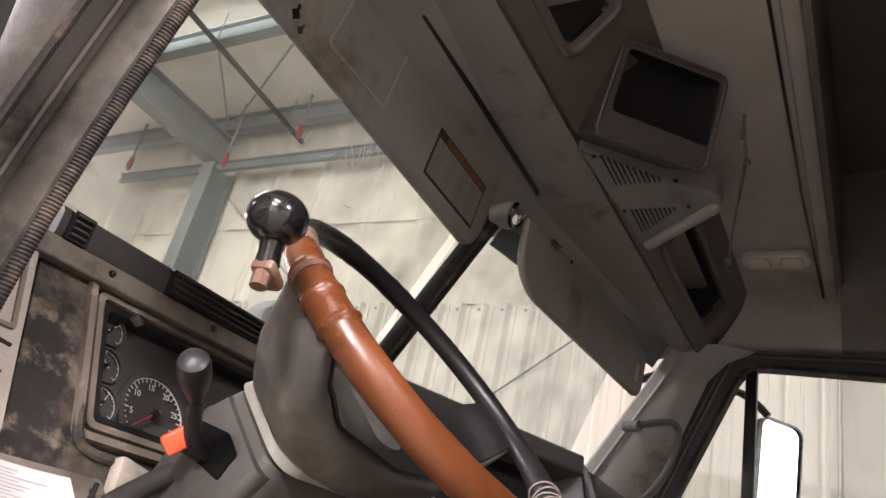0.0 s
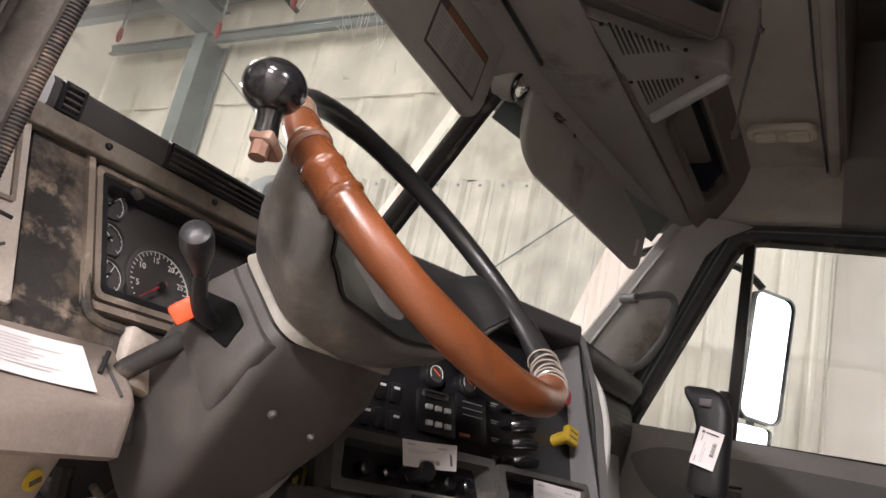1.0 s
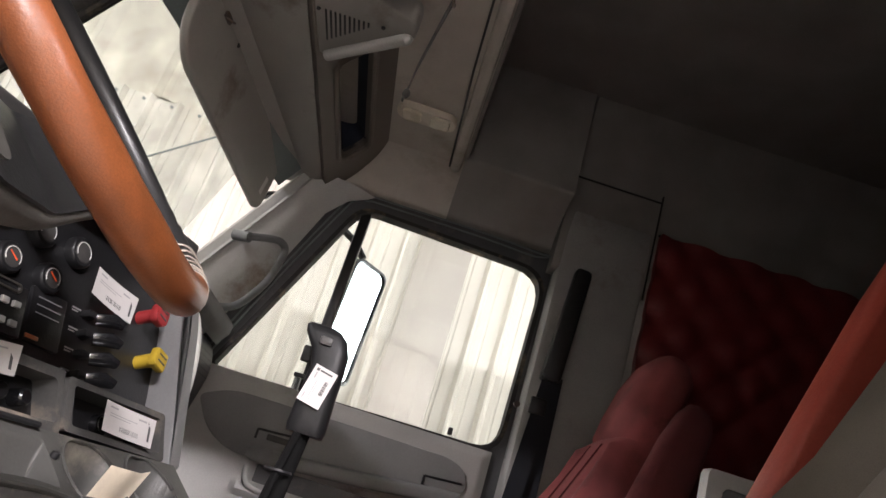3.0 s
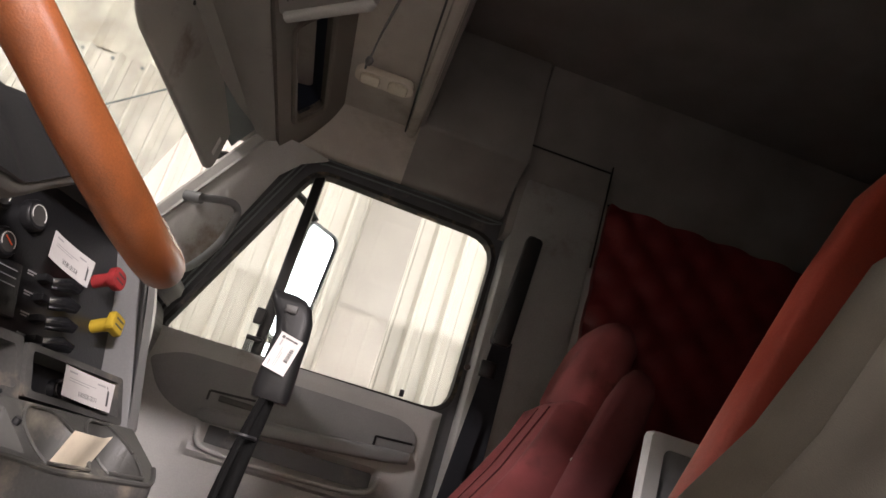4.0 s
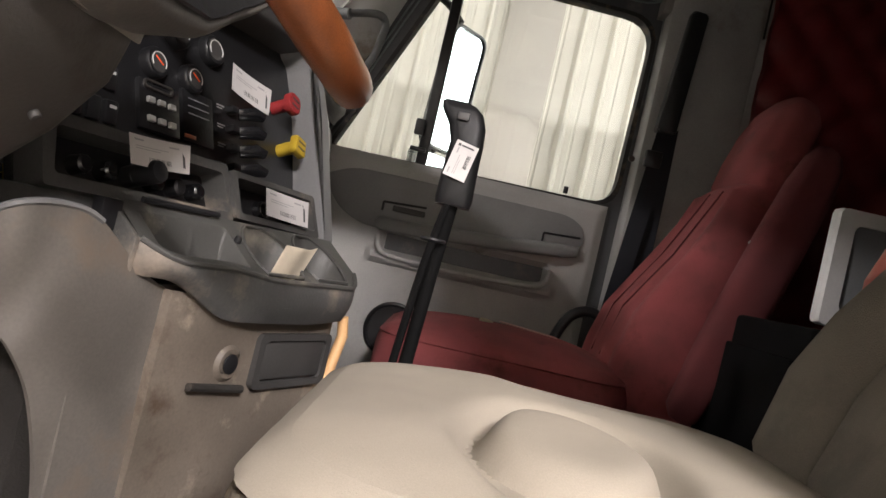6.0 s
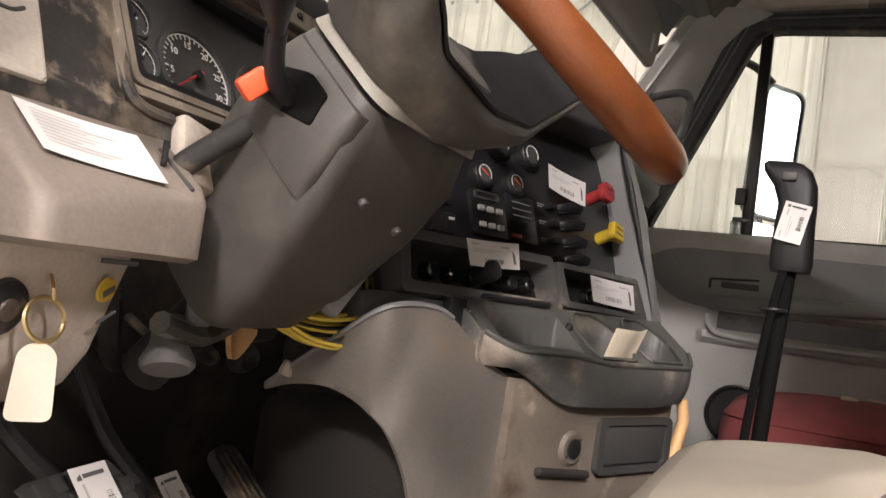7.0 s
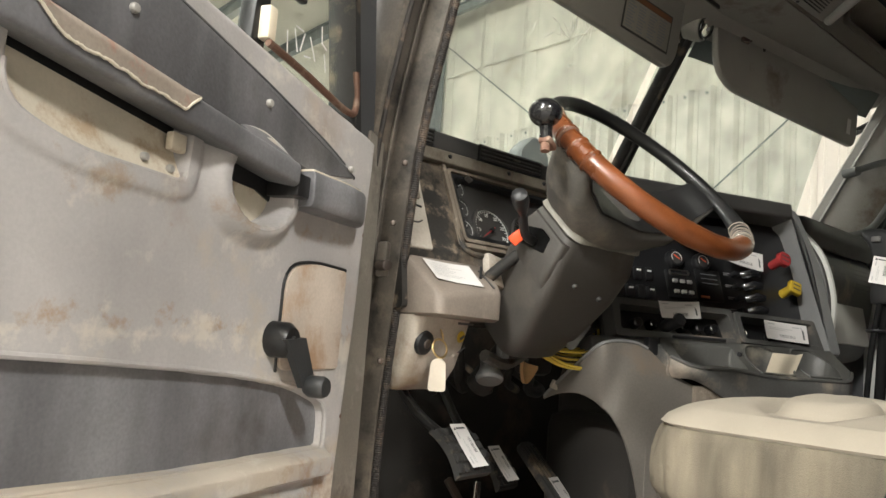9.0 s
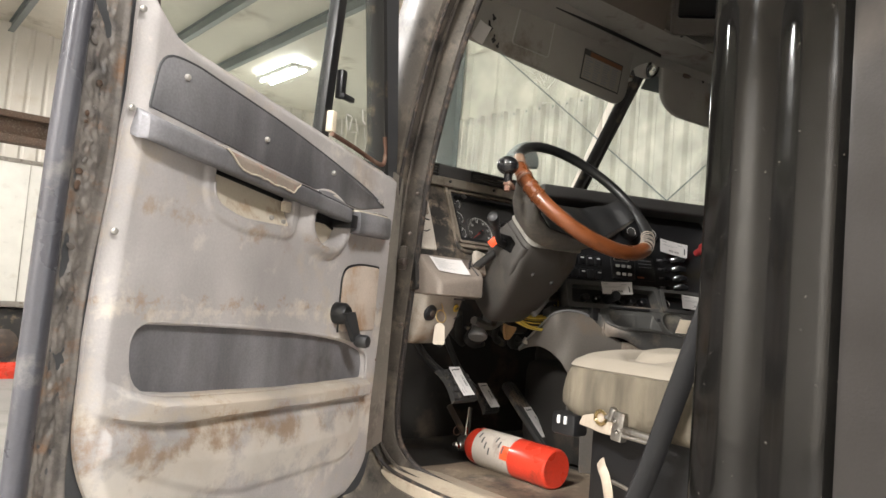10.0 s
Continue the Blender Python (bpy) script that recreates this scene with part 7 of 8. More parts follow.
ST = thing("truck_seat", (-0.62, 0.35, 1.2), "beige cloth covered driver seat with red vinyl back", "seat")
part("cushion", pad(B(pose(0, 0, 0, 0, 0, 0)), -0.885, -0.37, 0.03, 0.53, 1.445, 1.606, 0.10, 0.045, bolster=0.0, dent=seat_folds, wrinkle=0.006, n=72, only="top"), M_SEAT, ST)
# Skirt split off so that stain and painted shade stay below the seam.
part("cushion_skirt", pad(B(pose(0, 0, 0, 0, 0, 0)), -0.885, -0.37, 0.03, 0.53, 1.445, 1.606, 0.10, 0.045, bolster=0.0, dent=seat_folds, wrinkle=0.016, only="side"), M_SEATSIDE, ST, "tan-stained wrinkled cushion skirt with shade in its colour")
BK = Matrix.Translation((-0.64, 0.03, 1.54)) @ Matrix.Rotation(radians(25), 4, 'X')
RB = Matrix.Translation((-0.64, 0.0, 1.54)) @ Matrix.Rotation(radians(23), 4, 'X')
rows = []
for z, w, f, bolst in ((0.0, 0.24, 0.035, 0.02), (0.05, 0.262, 0.062, 0.035), (0.14, 0.27, 0.07, 0.045), (0.22, 0.27, 0.066, 0.045), (0.30, 0.268, 0.055, 0.04), (0.42, 0.265, 0.036, 0.034), (0.56, 0.255, 0.034, 0.03), (0.68, 0.23, 0.05, 0.015), (0.76, 0.18, 0.035, 0.0), (0.80, 0.12, 0.01, 0.0)):
    ring = []
    for k in range(49):
        x = -1 + 2 * k / 48
        ring.append((w * x, f - 0.03 + bolst * 0.7 * max(0, 1 - ((abs(x) - 0.78) / 0.30) ** 2) - 0.014 * math.exp(-((abs(x) - 0.50) / 0.035) ** 2) - 0.055 * abs(x) ** 10, z))
    for k in range(9):
        x = 1 - 2 * k / 8
        ring.append((w * x * 0.98, -0.075 + 0.02 * abs(x) ** 4, z))
    rows.append(ring)
part("backrest", B(BK).loft(rows), M_SEATBK, ST, "greyed cloth backrest with side rolls")
red = []
for z, y0, y1 in ((0.22, -0.05, 0.02), (0.28, -0.06, 0.045), (0.45, -0.06, 0.05), (0.65, -0.06, 0.055), (0.82, -0.055, 0.05), (0.9, -0.04, 0.03)):
    red.append([(x, y, z) for x, y in soften([(0.24, y0), (0.30, y0), (0.30, y1), (0.24, y1)], 0.022, 5)])
part("red_bolster", B(RB).loft(red), M_REDV, ST, "red vinyl side bolster")
part("base_box", B().box((-0.63, 0.27, 1.33), (0.36, 0.38, 0.26), 0.02), M_BLACK, ST)
part("slide_rail", B().box((-0.84, 0.28, 1.462), (0.03, 0.44, 0.03), 0.004), M_STEEL, ST)
part("slide_rail", B().box((-0.42, 0.28, 1.462), (0.03, 0.44, 0.03), 0.004), M_STEEL, ST)
part("switch_block", B().box((-0.87, 0.47, 1.44), (0.05, 0.07, 0.05), 0.008), M_BLACK, ST)
for k in range(2):
    part("switch_toggle", B().box((-0.897, 0.46 + 0.02 * k, 1.45), (0.006, 0.006, 0.018), 0.001), M_WHITE, ST)
mech = part("lever_mechanism", B().box((-0.885, 0.318, 1.462), (0.022, 0.030, 0.062), 0.004, (6, 0, 0)).cyl((-0.89, 0.31, 1.458), (-0.885, 0.20, 1.45), 0.0075, 12, 0.002).cyl((-0.89, 0.305, 1.445), (-0.885, 0.235, 1.442), 0.005, 10).box((-0.89, 0.335, 1.485), (0.02, 0.014, 0.03), 0.003, (20, 0, 0)), M_STEEL, ST, "bright steel adjuster")
for y, z in ((0.322, 1.475), (0.316, 1.452), (0.345, 1.478)):
    screw((-0.897, y, z), (-1, 0, 0), 0.006, mech, M_CHROME)
part("bracket_plate", B(Matrix.Translation((-0.885, 0, 0)) @ Matrix.Rotation(radians(90), 4, 'Z')).prism(soften([(0.425, 1.448), (0.415, 1.470), (0.385, 1.478), (0.36, 1.486), (0.335, 1.476), (0.33, 1.440), (0.36, 1.440), (0.40, 1.446)], 0.006), 0.0, 0.008, 'y', 0.002), M_PAPERTAN, ST, "tan adjuster bracket")
part("bracket_ring", B().tube([(-0.897, 0.362 + 0.014 * math.cos(q), 1.474 + 0.014 * math.sin(q)) for q in (2 * math.pi * i / 20 for i in range(20))], 0.004, 6, True), M_BRASS, ST)
part("release_strap", B().tube(curve([(-0.87, 0.375, 1.375), (-0.895, 0.35, 1.368), (-0.90, 0.335, 1.35), (-0.895, 0.325, 1.30), (-0.88, 0.32, 1.22)], 5), 0.012, 8, flat=0.3), M_PAPERTAN, ST)
part("strap_end", B().tube(curve([(-0.89, 0.325, 1.345), (-0.89, 0.30, 1.342), (-0.885, 0.27, 1.33), (-0.88, 0.25, 1.30)], 5), 0.007, 8, flat=0.5), M_STEEL, ST)
SP = thing("truck_seat", (0.6, 0.2, 1.2), "worn red velour passenger seat with a tape repair", "seat")
part("cushion", pad(B(), 0.36, 0.86, -0.05, 0.55, 1.42, 1.565, 0.09, 0.075, wrinkle=0.004), M_RED, SP)
PB = Matrix.Translation((0.61, -0.02, 1.50)) @ Matrix.Rotation(radians(24), 4, 'X')
prow = []
for z, w, yf, yb in ((-0.03, 0.20, 0.03, -0.17), (0.02, 0.225, 0.055, -0.20), (0.09, 0.232, 0.074, -0.20), (0.184, 0.232, 0.090, -0.19), (0.27, 0.225, 0.080, -0.17), (0.36, 0.215, 0.066, -0.14), (0.47, 0.195, 0.059, -0.11), (0.55, 0.176, 0.062, -0.07), (0.578, 0.169, 0.058, -0.048), (0.588, 0.167, 0.050, -0.048), (0.60, 0.166, 0.062, -0.048), (0.66, 0.162, 0.077, -0.045), (0.74, 0.152, 0.088, -0.04), (0.80, 0.135, 0.086, -0.03), (0.84, 0.10, 0.07, -0.005), (0.86, 0.04, 0.05, 0.02)):
    ring = []
    for k in range(64):
        q = 2 * math.pi * k / 64
        cx, sy = math.copysign(abs(math.cos(q)) ** 0.62, math.cos(q)), math.copysign(abs(math.sin(q)) ** 0.7, math.sin(q))
        y = (yf + yb) / 2 + (yf - yb) / 2 * sy
        if sy > 0 and z < 0.57:
            y += 0.020 * math.exp(-((abs(cx) - 0.80) / 0.16) ** 2) - 0.011 * math.exp(-((abs(cx) - 0.50) / 0.05) ** 2)
        ring.append((w * cx, y + 0.004 * noise.noise((cx * 3, z * 9, 0.4)), z))
    prow.append(ring)
part("backrest", B(PB).loft(prow), M_RED, SP)
for sx in (-1, 1):
    wing = []
    for z, yc, w, d in ((0.04, -0.124, 0.012, 0.02), (0.06, -0.122, 0.024, 0.038), (0.17, -0.112, 0.032, 0.05), (0.30, -0.098, 0.036, 0.056), (0.45, -0.078, 0.036, 0.056), (0.60, -0.058, 0.034, 0.053), (0.67, -0.05, 0.028, 0.044), (0.70, -0.046, 0.018, 0.03), (0.71, -0.045, 0.008, 0.014)):
        wing.append([(sx * 0.256 + w * math.copysign(abs(math.cos(q)) ** 0.7, math.cos(q)), yc + 0.022 + d * math.copysign(abs(math.sin(q)) ** 0.7, math.sin(q)), z) for q in (2 * math.pi * k / 24 for k in range(24))])
    # Armrest shade is put in by the darker velour copy.
    arm = part("armrest", B(PB).loft(wing), M_REDWING, SP, "red velour armrest folded up, darkened as shade")
    part("hinge", B(PB).box((sx * 0.245, -0.02, 0.46), (0.012, 0.03, 0.045), 0.004, (20, 0, 0)), M_STEEL, arm)
for x in (-0.05, 0.05):
    part("seam", B(PB).tube([(x * 0.9, 0.0615, 0.56), (x, 0.068, 0.36), (x, 0.091, 0.19), (x, 0.066, 0.06)], 0.0025, 6), M_REDDK, SP)
part("tape_strip", B().box((0.62, 0.19, 1.5955), (0.03, 0.15, 0.003), 0.001, (4, 0, 8)), M_PINKTAPE, SP, "peeling pale repair tape")
part("torn_foam", B().box((0.60, 0.30, 1.592), (0.03, 0.03, 0.016), 0.005, (10, 5, 20)), M_CREAM, SP)
part("base_box", B().box((0.61, 0.26, 1.31), (0.4, 0.46, 0.22), 0.02), M_BLACK, SP)
ph = part("arm_bracket", B().tube(curve([(0.90, 0.10, 1.50), (0.90, 0.06, 1.62), (0.90, 0.02, 1.66), (0.90, -0.03, 1.66), (0.90, -0.06, 1.60), (0.90, -0.05, 1.45)], 5), 0.016, 10), M_BLACK, SP)

# ---- gear lever ----
GLM = Matrix.Translation((0, -0.012, -0.002))
GL = thing("gear_lever", (-0.16, 0.47, 1.2), "tall black gear lever with a paper label on its grip", "gear lever")
part("boot", B().tube([(-0.165, 0.48, z) for z in (1.2, 1.24, 1.27, 1.30, 1.33)], [0.08, 0.06, 0.062, 0.045, 0.03], 20), M_RUBBER, GL)
part("rod", B(GLM).tube(curve([(-0.165, 0.48, 1.22), (-0.155, 0.468, 1.5), (-0.15, 0.458, 1.7), (-0.15, 0.45, 1.83)], 6), 0.0105, 14), M_MATTE, GL)
part("hose", B(GLM).tube(curve([(-0.175, 0.49, 1.30), (-0.172, 0.487, 1.5), (-0.172, 0.472, 1.7), (-0.165, 0.455, 1.82)], 6), 0.006, 8), M_MATTE, GL)
part("tie", B(GLM).tube([(-0.16 + 0.017 * math.cos(q), 0.466 + 0.017 * math.sin(q), 1.75) for q in (2 * math.pi * i / 16 for i in range(16))], 0.003, 5, True), M_BLACK, GL)
gr = []
for z, y0, y1, w in ((1.805, 0.424, 0.476, 0.022), (1.815, 0.422, 0.478, 0.025), (1.87, 0.424, 0.476, 0.024), (1.90, 0.424, 0.474, 0.022), (1.925, 0.426, 0.482, 0.021), (1.945, 0.434, 0.496, 0.019), (1.955, 0.446, 0.498, 0.014), (1.959, 0.458, 0.494, 0.008)):
    gr.append([(x, y, z) for x, y in soften([(-0.15 - w, y0), (-0.15 + w, y0), (-0.15 + w, y1), (-0.15 - w, y1)], w * 0.8, 5)])
part("grip", B(GLM).loft(gr), M_GRIP, GL)
part("range_button", B(GLM).box((-0.173, 0.462, 1.935), (0.006, 0.018, 0.012), 0.002), M_DASHDK, GL)
paper_tag(GLM @ face_frame((-0.178, 0.452, 1.87), (0, -0.2, 0.98), (0, 0.98, 0.2)), 0.054, 0.034, "white barcode label wrapped on the gear lever grip", 0.002, 2)

# ---- white appliance between the seats ----
AP = thing("storage_appliance", (0.2, -0.4, 1.75), "white box with a grey panel behind the seats", "appliance", moved=(0, -0.036, 0.006))
part("body", B().box((0.126, -0.40, 1.865), (0.034, 0.37, 0.22), 0.012), M_WHITE, AP)
part("face_frame", B().ring(rounded(-0.58, 1.757, -0.215, 1.972, 0.012), rounded(-0.555, 1.785, -0.245, 1.945, 0.014), 0.098, 0.112, 'x'), M_WHITE, AP)
part("face_panel", B().box((0.107, -0.40, 1.865), (0.006, 0.31, 0.16), 0.002), M_GREY, AP, "plain grey panel")
# Matte black here paints the deep shade between the seats.
CB = thing("sleeper_cabinet", (0.25, -0.6, 1.2), "cabinet under the white box, blackened as shade between the seats", "cabinet")
part("carcass", B().box((0.25, -0.62, 1.475), (0.5, 0.85, 0.55), 0.01), M_MATTE, CB)
part("front_door", B().box((0.25, -0.19, 1.46), (0.44, 0.012, 0.46), 0.006), M_MATTE, CB)

# ---- overhead: visors, console, lamps ----
def plate_in(m, outline, d0, d1, b=0.006, seg=3):
    return B(m).prism(outline, d0, d1, 'z', b, seg)


VL = face_frame((-0.465, 0.93, 2.57), (1, 0, -0.04), (0, -0.13, 0.99))
LV = thing("sun_visor", (-0.46, 0.985, 2.63), "grey plastic sun visor with a warning label", "visor", "sun visors")
part("flap", plate_in(VL, soften([(-0.42, -0.134), (-0.42, 0.06), (0.30, 0.078), (0.332, 0.05), (0.33, -0.11), (0.30, -0.147)], [0.02, 0.02, 0.02, 0.03, 0.03, 0.03]), -0.022, 0.0, 0.007), M_HEADER, LV)
pad_o, pad_i = soften([(-0.234, -0.100), (-0.226, 0.026), (-0.072, 0.030), (-0.073, -0.097)], 0.012), soften([(-0.230, -0.096), (-0.222, 0.022), (-0.076, 0.026), (-0.077, -0.093)], 0.010)
part("pad_ridge", B(VL).ring(pad_o, pad_i, -0.002, 0.002, 'z'), M_TRIM, LV)
part("pad", plate_in(VL, pad_i, -0.002, 0.0008, 0.0), M_HEADER, LV)
part("crease_line", B(VL).box((-0.05, 0.052, 0.001), (0.70, 0.004, 0.002), 0.0008), M_DASHDK, LV)
for x in (0.006, 0.303):
    part("rivet_hole", B(VL).tube([(x, 0.056, -0.002), (x, 0.056, 0.0015)], [0.006, 0.005], 12), M_BLACK, LV)
part("clip", B(VL).box((0.215, 0.052, 0.004), (0.035, 0.016, 0.008), 0.003).tube([(0.205, 0.05, 0.006), (0.212, 0.05, 0.018), (0.228, 0.05, 0.018), (0.234, 0.05, 0.006)], 0.003, 6), M_STEELDK, LV)
for i, (x, z, s) in enumerate(((-0.345, 0.0, 0.014), (-0.32, -0.05, 0.011), (-0.33, -0.08, 0.016), (-0.305, -0.108, 0.011), (-0.285, -0.122, 0.008))):
    part("chip", B(VL).prism([(x + s * math.cos(q) * (0.6 + 0.4 * math.sin(3 * q + i)), z + s * 1.3 * math.sin(q) * (0.7 + 0.3 * math.cos(2 * q + i))) for q in (2 * math.pi * k / 12 for k in range(12))], -0.001, 0.0006, 'z'), M_BLACK, LV)
WL = thing("warning_label", VL @ Vector((0.182, -0.065, 0.001)), "white warning label with an orange band on the visor", "label")
part("sheet", B(VL).box((0.182, -0.065, 0.0012), (0.200, 0.100, 0.0012), 0), M_DASHDK, WL)
part("paper", B(VL).box((0.182, -0.072, 0.002), (0.190, 0.076, 0.001), 0), M_LABELDIM, WL)
part("band", B(VL).box((0.195, -0.026, 0.0022), (0.165, 0.014, 0.001), 0), M_BANDDIM, WL, "dull orange band")
rnd = random.Random(8)
pb = B(VL)
for c in range(4):
    for r in range(9):
        w = rnd.uniform(0.022, 0.034)
        pb.box((0.094 + c * 0.045 + w / 2, -0.042 - r * 0.0076, 0.0028), (w, 0.0036, 0.0004), 0)
tagged(part("print", pb, M_GREY, WL, "", 0), kind="stuff")

VR = face_frame((0.435, 0.893, 2.535), (1, -0.11, 0), (0, -0.1, 0.99))
RV = thing("sun_visor", (0.43, 0.9, 2.63), "grey plastic sun visor folded against the windshield", "visor", "sun visors")
part("flap", plate_in(VR, soften([(-0.375, -0.05), (-0.402, 0.09), (-0.38, 0.11), (0.36, 0.106), (0.395, 0.075), (0.405, -0.09), (0.385, -0.118), (-0.30, -0.095)], [0.06, 0.02, 0.01, 0.02, 0.04, 0.03, 0.03, 0.06]), -0.022, 0.0, 0.007), M_HEADER, RV)
part("fold_line", B(VR).box((0.02, 0.083, 0.001), (0.66, 0.006, 0.003), 0.001), M_DASHDK, RV)
part("clip", B(VR).box((-0.27, 0.062, 0.004), (0.035, 0.022, 0.008), 0.003).tube([(-0.282, 0.05, 0.006), (-0.275, 0.05, 0.018), (-0.262, 0.056, 0.018), (-0.256, 0.06, 0.006)], 0.003, 6), M_STEELDK, RV)
for x, z in ((-0.34, 0.088), (-0.17, 0.06), (0.30, 0.07)):
    part("rivet_hole", B(VR).tube([(x, z, -0.002), (x, z, 0.0015)], [0.007, 0.006], 12), M_BLACK, RV)
part("sticker", B(VR).box((0.345, -0.055, 0.001), (0.022, 0.05, 0.001), 0), M_PAPER, RV, "small white sticker")
part("pivot", B().tube(curve([(0.80, 0.86, 2.60), (0.815, 0.872, 2.618), (0.818, 0.874, 2.64)], 4), 0.007, 8).ball((0.818, 0.874, 2.622), 0.012, n=10), M_BLACK, RV)

EY = thing("map_lamp", (0, 0.95, 2.6), "round chrome map lamp between the sun visors", "lamp")
EM = face_frame((0.0, 0.944, 2.585), (1, 0.1, 0.0), (0, -0.35, 0.9))
part("housing", B(EM).tube([(0, 0, -0.05), (0, 0, -0.012), (0, 0, -0.002)], [0.042, 0.042, 0.038], 24).box((0, 0.035, -0.03), (0.084, 0.07, 0.045), 0.012), M_HEADER, EY)
part("bezel", B(EM).tube([(0.031 * math.cos(q), 0.031 * math.sin(q), 0.002) for q in (2 * math.pi * i / 28 for i in range(28))], 0.005, 8, True), M_BLKGLOSS, EY)
part("lens", B(EM).tube([(0, 0, -0.002), (0, 0, 0.004), (0, 0, 0.007)], [0.028, 0.025, 0.010], 24), M_CHROME, EY, "chrome reflector")
part("bulb_shade", B(EM).box((0.003, -0.004, 0.008), (0.014, 0.009, 0.004), 0.002, (0, 0, 40)), M_WHITE, EY)
BR = thing("windshield_bracket", (-0.05, 1.03, 2.52), "small steel bracket at the windshield top", "bracket")
part("plate", B(face_frame(ws(-0.06, 2.535, -0.02), (1, 0, 0), (0, -0.5, 0.86))).box((0, 0, 0), (0.035, 0.05, 0.01), 0.003), M_STEELDK, BR)
part("bolt", B().cyl(ws(-0.06, 2.54, -0.035), ws(-0.06, 2.54, -0.02), 0.007, 8), M_STEEL, BR)
TS = thing("tint_strip", ws(0.2, 2.55), "dusty greenish sticker strip along the windshield top", "strip")
part("strip", B().grid(lambda a, c: ws(0.05 + 0.9 * a, 2.535 + 0.075 * c, -0.008), 1, 1, (0, 0.002, 0)), M_SEALBEAD, TS, "", 0)
PT = thing("paper_tag", (-0.84, 0.95, 2.47), "small white paper tag hanging at the visor corner", "label")
part("sheet", B(pose(-0.835, 0.93, 2.475, 0, 25, -20)).grid(lambda a, c: ((a - 0.5) * 0.04, 0.004 * math.sin(a * 3), (c - 0.5) * 0.06), 4, 4, (0, 0.001, 0)), M_PAPER, PT)

# overhead console: sloping face with open bins
OM = face_frame((0, 0.70, 2.62), (1, 0, 0), (0, -0.66, 0.75))
OC = thing("overhead_console", (0, 0.65, 2.62), "grey plastic overhead console with open bins", "console")


def bin_at(x0, x1, y0, y1, o0, o1, back, label):
    inner = soften([(x0, y0), (x1, y0), (x1, y1), (x0, y1)], 0.03)
    part("face", B(OM).ring([(o0, -0.03), (o1, -0.03), (o1, 0.215), (o0, 0.215)], inner, -0.03, 0.0, 'z'), M_OVERHEAD, OC)
    lip = B(OM).tube([(x, y, 0.002) for x, y in resample(inner, 60)], 0.009, 8, True)
    part("lip", lip, M_OVERHEAD, OC)
    rows = [[(x, y, d) for x, y in inner] for d in (-0.02, -0.17)]
    part("bin", B(OM).loft(rows, cap=False).add([(x, y, -0.17) for x, y in inner], [tuple(range(len(inner)))]), back, OC, label)


bin_at(0.27, 0.80, 0.018, 0.125, 0.20, 0.97, M_BINBLUE, "dark blue bin lining")
bin_at(-0.80, -0.42, 0.02, 0.15, -0.97, -0.26, M_BLACK, "dark bin lining")
part("face", B(OM).box((0.105, 0.092, -0.015), (0.20, 0.245, 0.03), 0.004), M_OVERHEAD, OC)
under = soften([(-0.205, 0.735), (0.205, 0.715), (0.20, 0.68), (0.045, 0.505), (-0.01, 0.51), (-0.03, 0.56)], [0.01, 0.02, 0.02, 0.02, 0.02, 0.02])
part("speaker_shelf", B().prism(under, 2.602, 2.66, 'z', 0.006, 3), M_HEADER, OC)
part("rounded_bar", B().tube([(0.196, 0.70, 2.600), (0.192, 0.694, 2.598), (0.04, 0.522, 2.598), (0.034, 0.514, 2.600)], [0.006, 0.013, 0.013, 0.006], 14), M_TRIM, OC)
for tri_ in (((-0.178, 0.700), (-0.066, 0.688), (-0.066, 0.592)), ((0.035, 0.697), (0.142, 0.688), (0.035, 0.588))):
    (ax, ay), (bx, by), (cx, cy) = tri_
    for i in range(11):
        s = (i + 0.3) / 11
        x0, x1 = (ax + (cx - ax) * s, bx + (cx - bx) * s) if ax < cx else (ax, bx + (cx - bx) * s)
        y = ay + (cy - ay) * s
        if x1 - x0 > 0.008:
            part("slot", B().box(((x0 + x1) / 2, y, 2.602), (x1 - x0, 0.0042, 0.003), 0.001), M_BLACK, OC)
    for px, py in ((ax + 0.004, ay + 0.012), (cx, cy - 0.014)):
        part("screw", B().tube([(px, py, 2.603), (px, py, 2.599)], [0.005, 0.004], 10), M_BLACK, OC)
QM = face_frame((-0.225, 0.558, 2.632), (0.77, -0.64, 0.0), (-0.34, -0.32, 0.88)) @ Matrix.Scale(0.96, 4)
PK = thing("overhead_pocket", (-0.145, 0.62, 2.70), "dark framed pocket turned to the driver", "pocket")
po = soften([(-0.134, -0.081), (-0.144, 0.096), (0.079, 0.114), (0.108, -0.065)], 0.018)
pi = soften([(-0.120, -0.031), (-0.131, 0.086), (0.070, 0.102), (0.095, -0.020)], 0.012)
part("bezel", B(QM).ring(po, pi, -0.16, 0.006, 'z'), M_POCKET, PK)
part("bezel_edge", B(QM).tube([(x, y, 0.005) for x, y in resample(po, 60)], 0.0045, 8, True), M_POCKET, PK)
part("recess", B(QM).loft([[(x, y, 0.0) for x, y in pi], [(x * 0.97, y * 0.97, -0.045) for x, y in pi]], cap=False).add([(x * 0.97, y * 0.97, -0.045) for x, y in pi], [tuple(range(len(pi)))]), M_BLACK, PK, "near-black recess")
HK = thing("cord_hook", (-0.046, 0.455, 2.64), "steel hook with a hanging cord under the headliner", "hook")
part("hook", B().tube(curve([(-0.05, 0.46, 2.755), (-0.048, 0.458, 2.70), (-0.046, 0.455, 2.66), (-0.04, 0.45, 2.645), (-0.032, 0.45, 2.655)], 5), 0.0035, 8).box((-0.05, 0.46, 2.70), (0.014, 0.01, 0.02), 0.002), M_STEEL, HK)
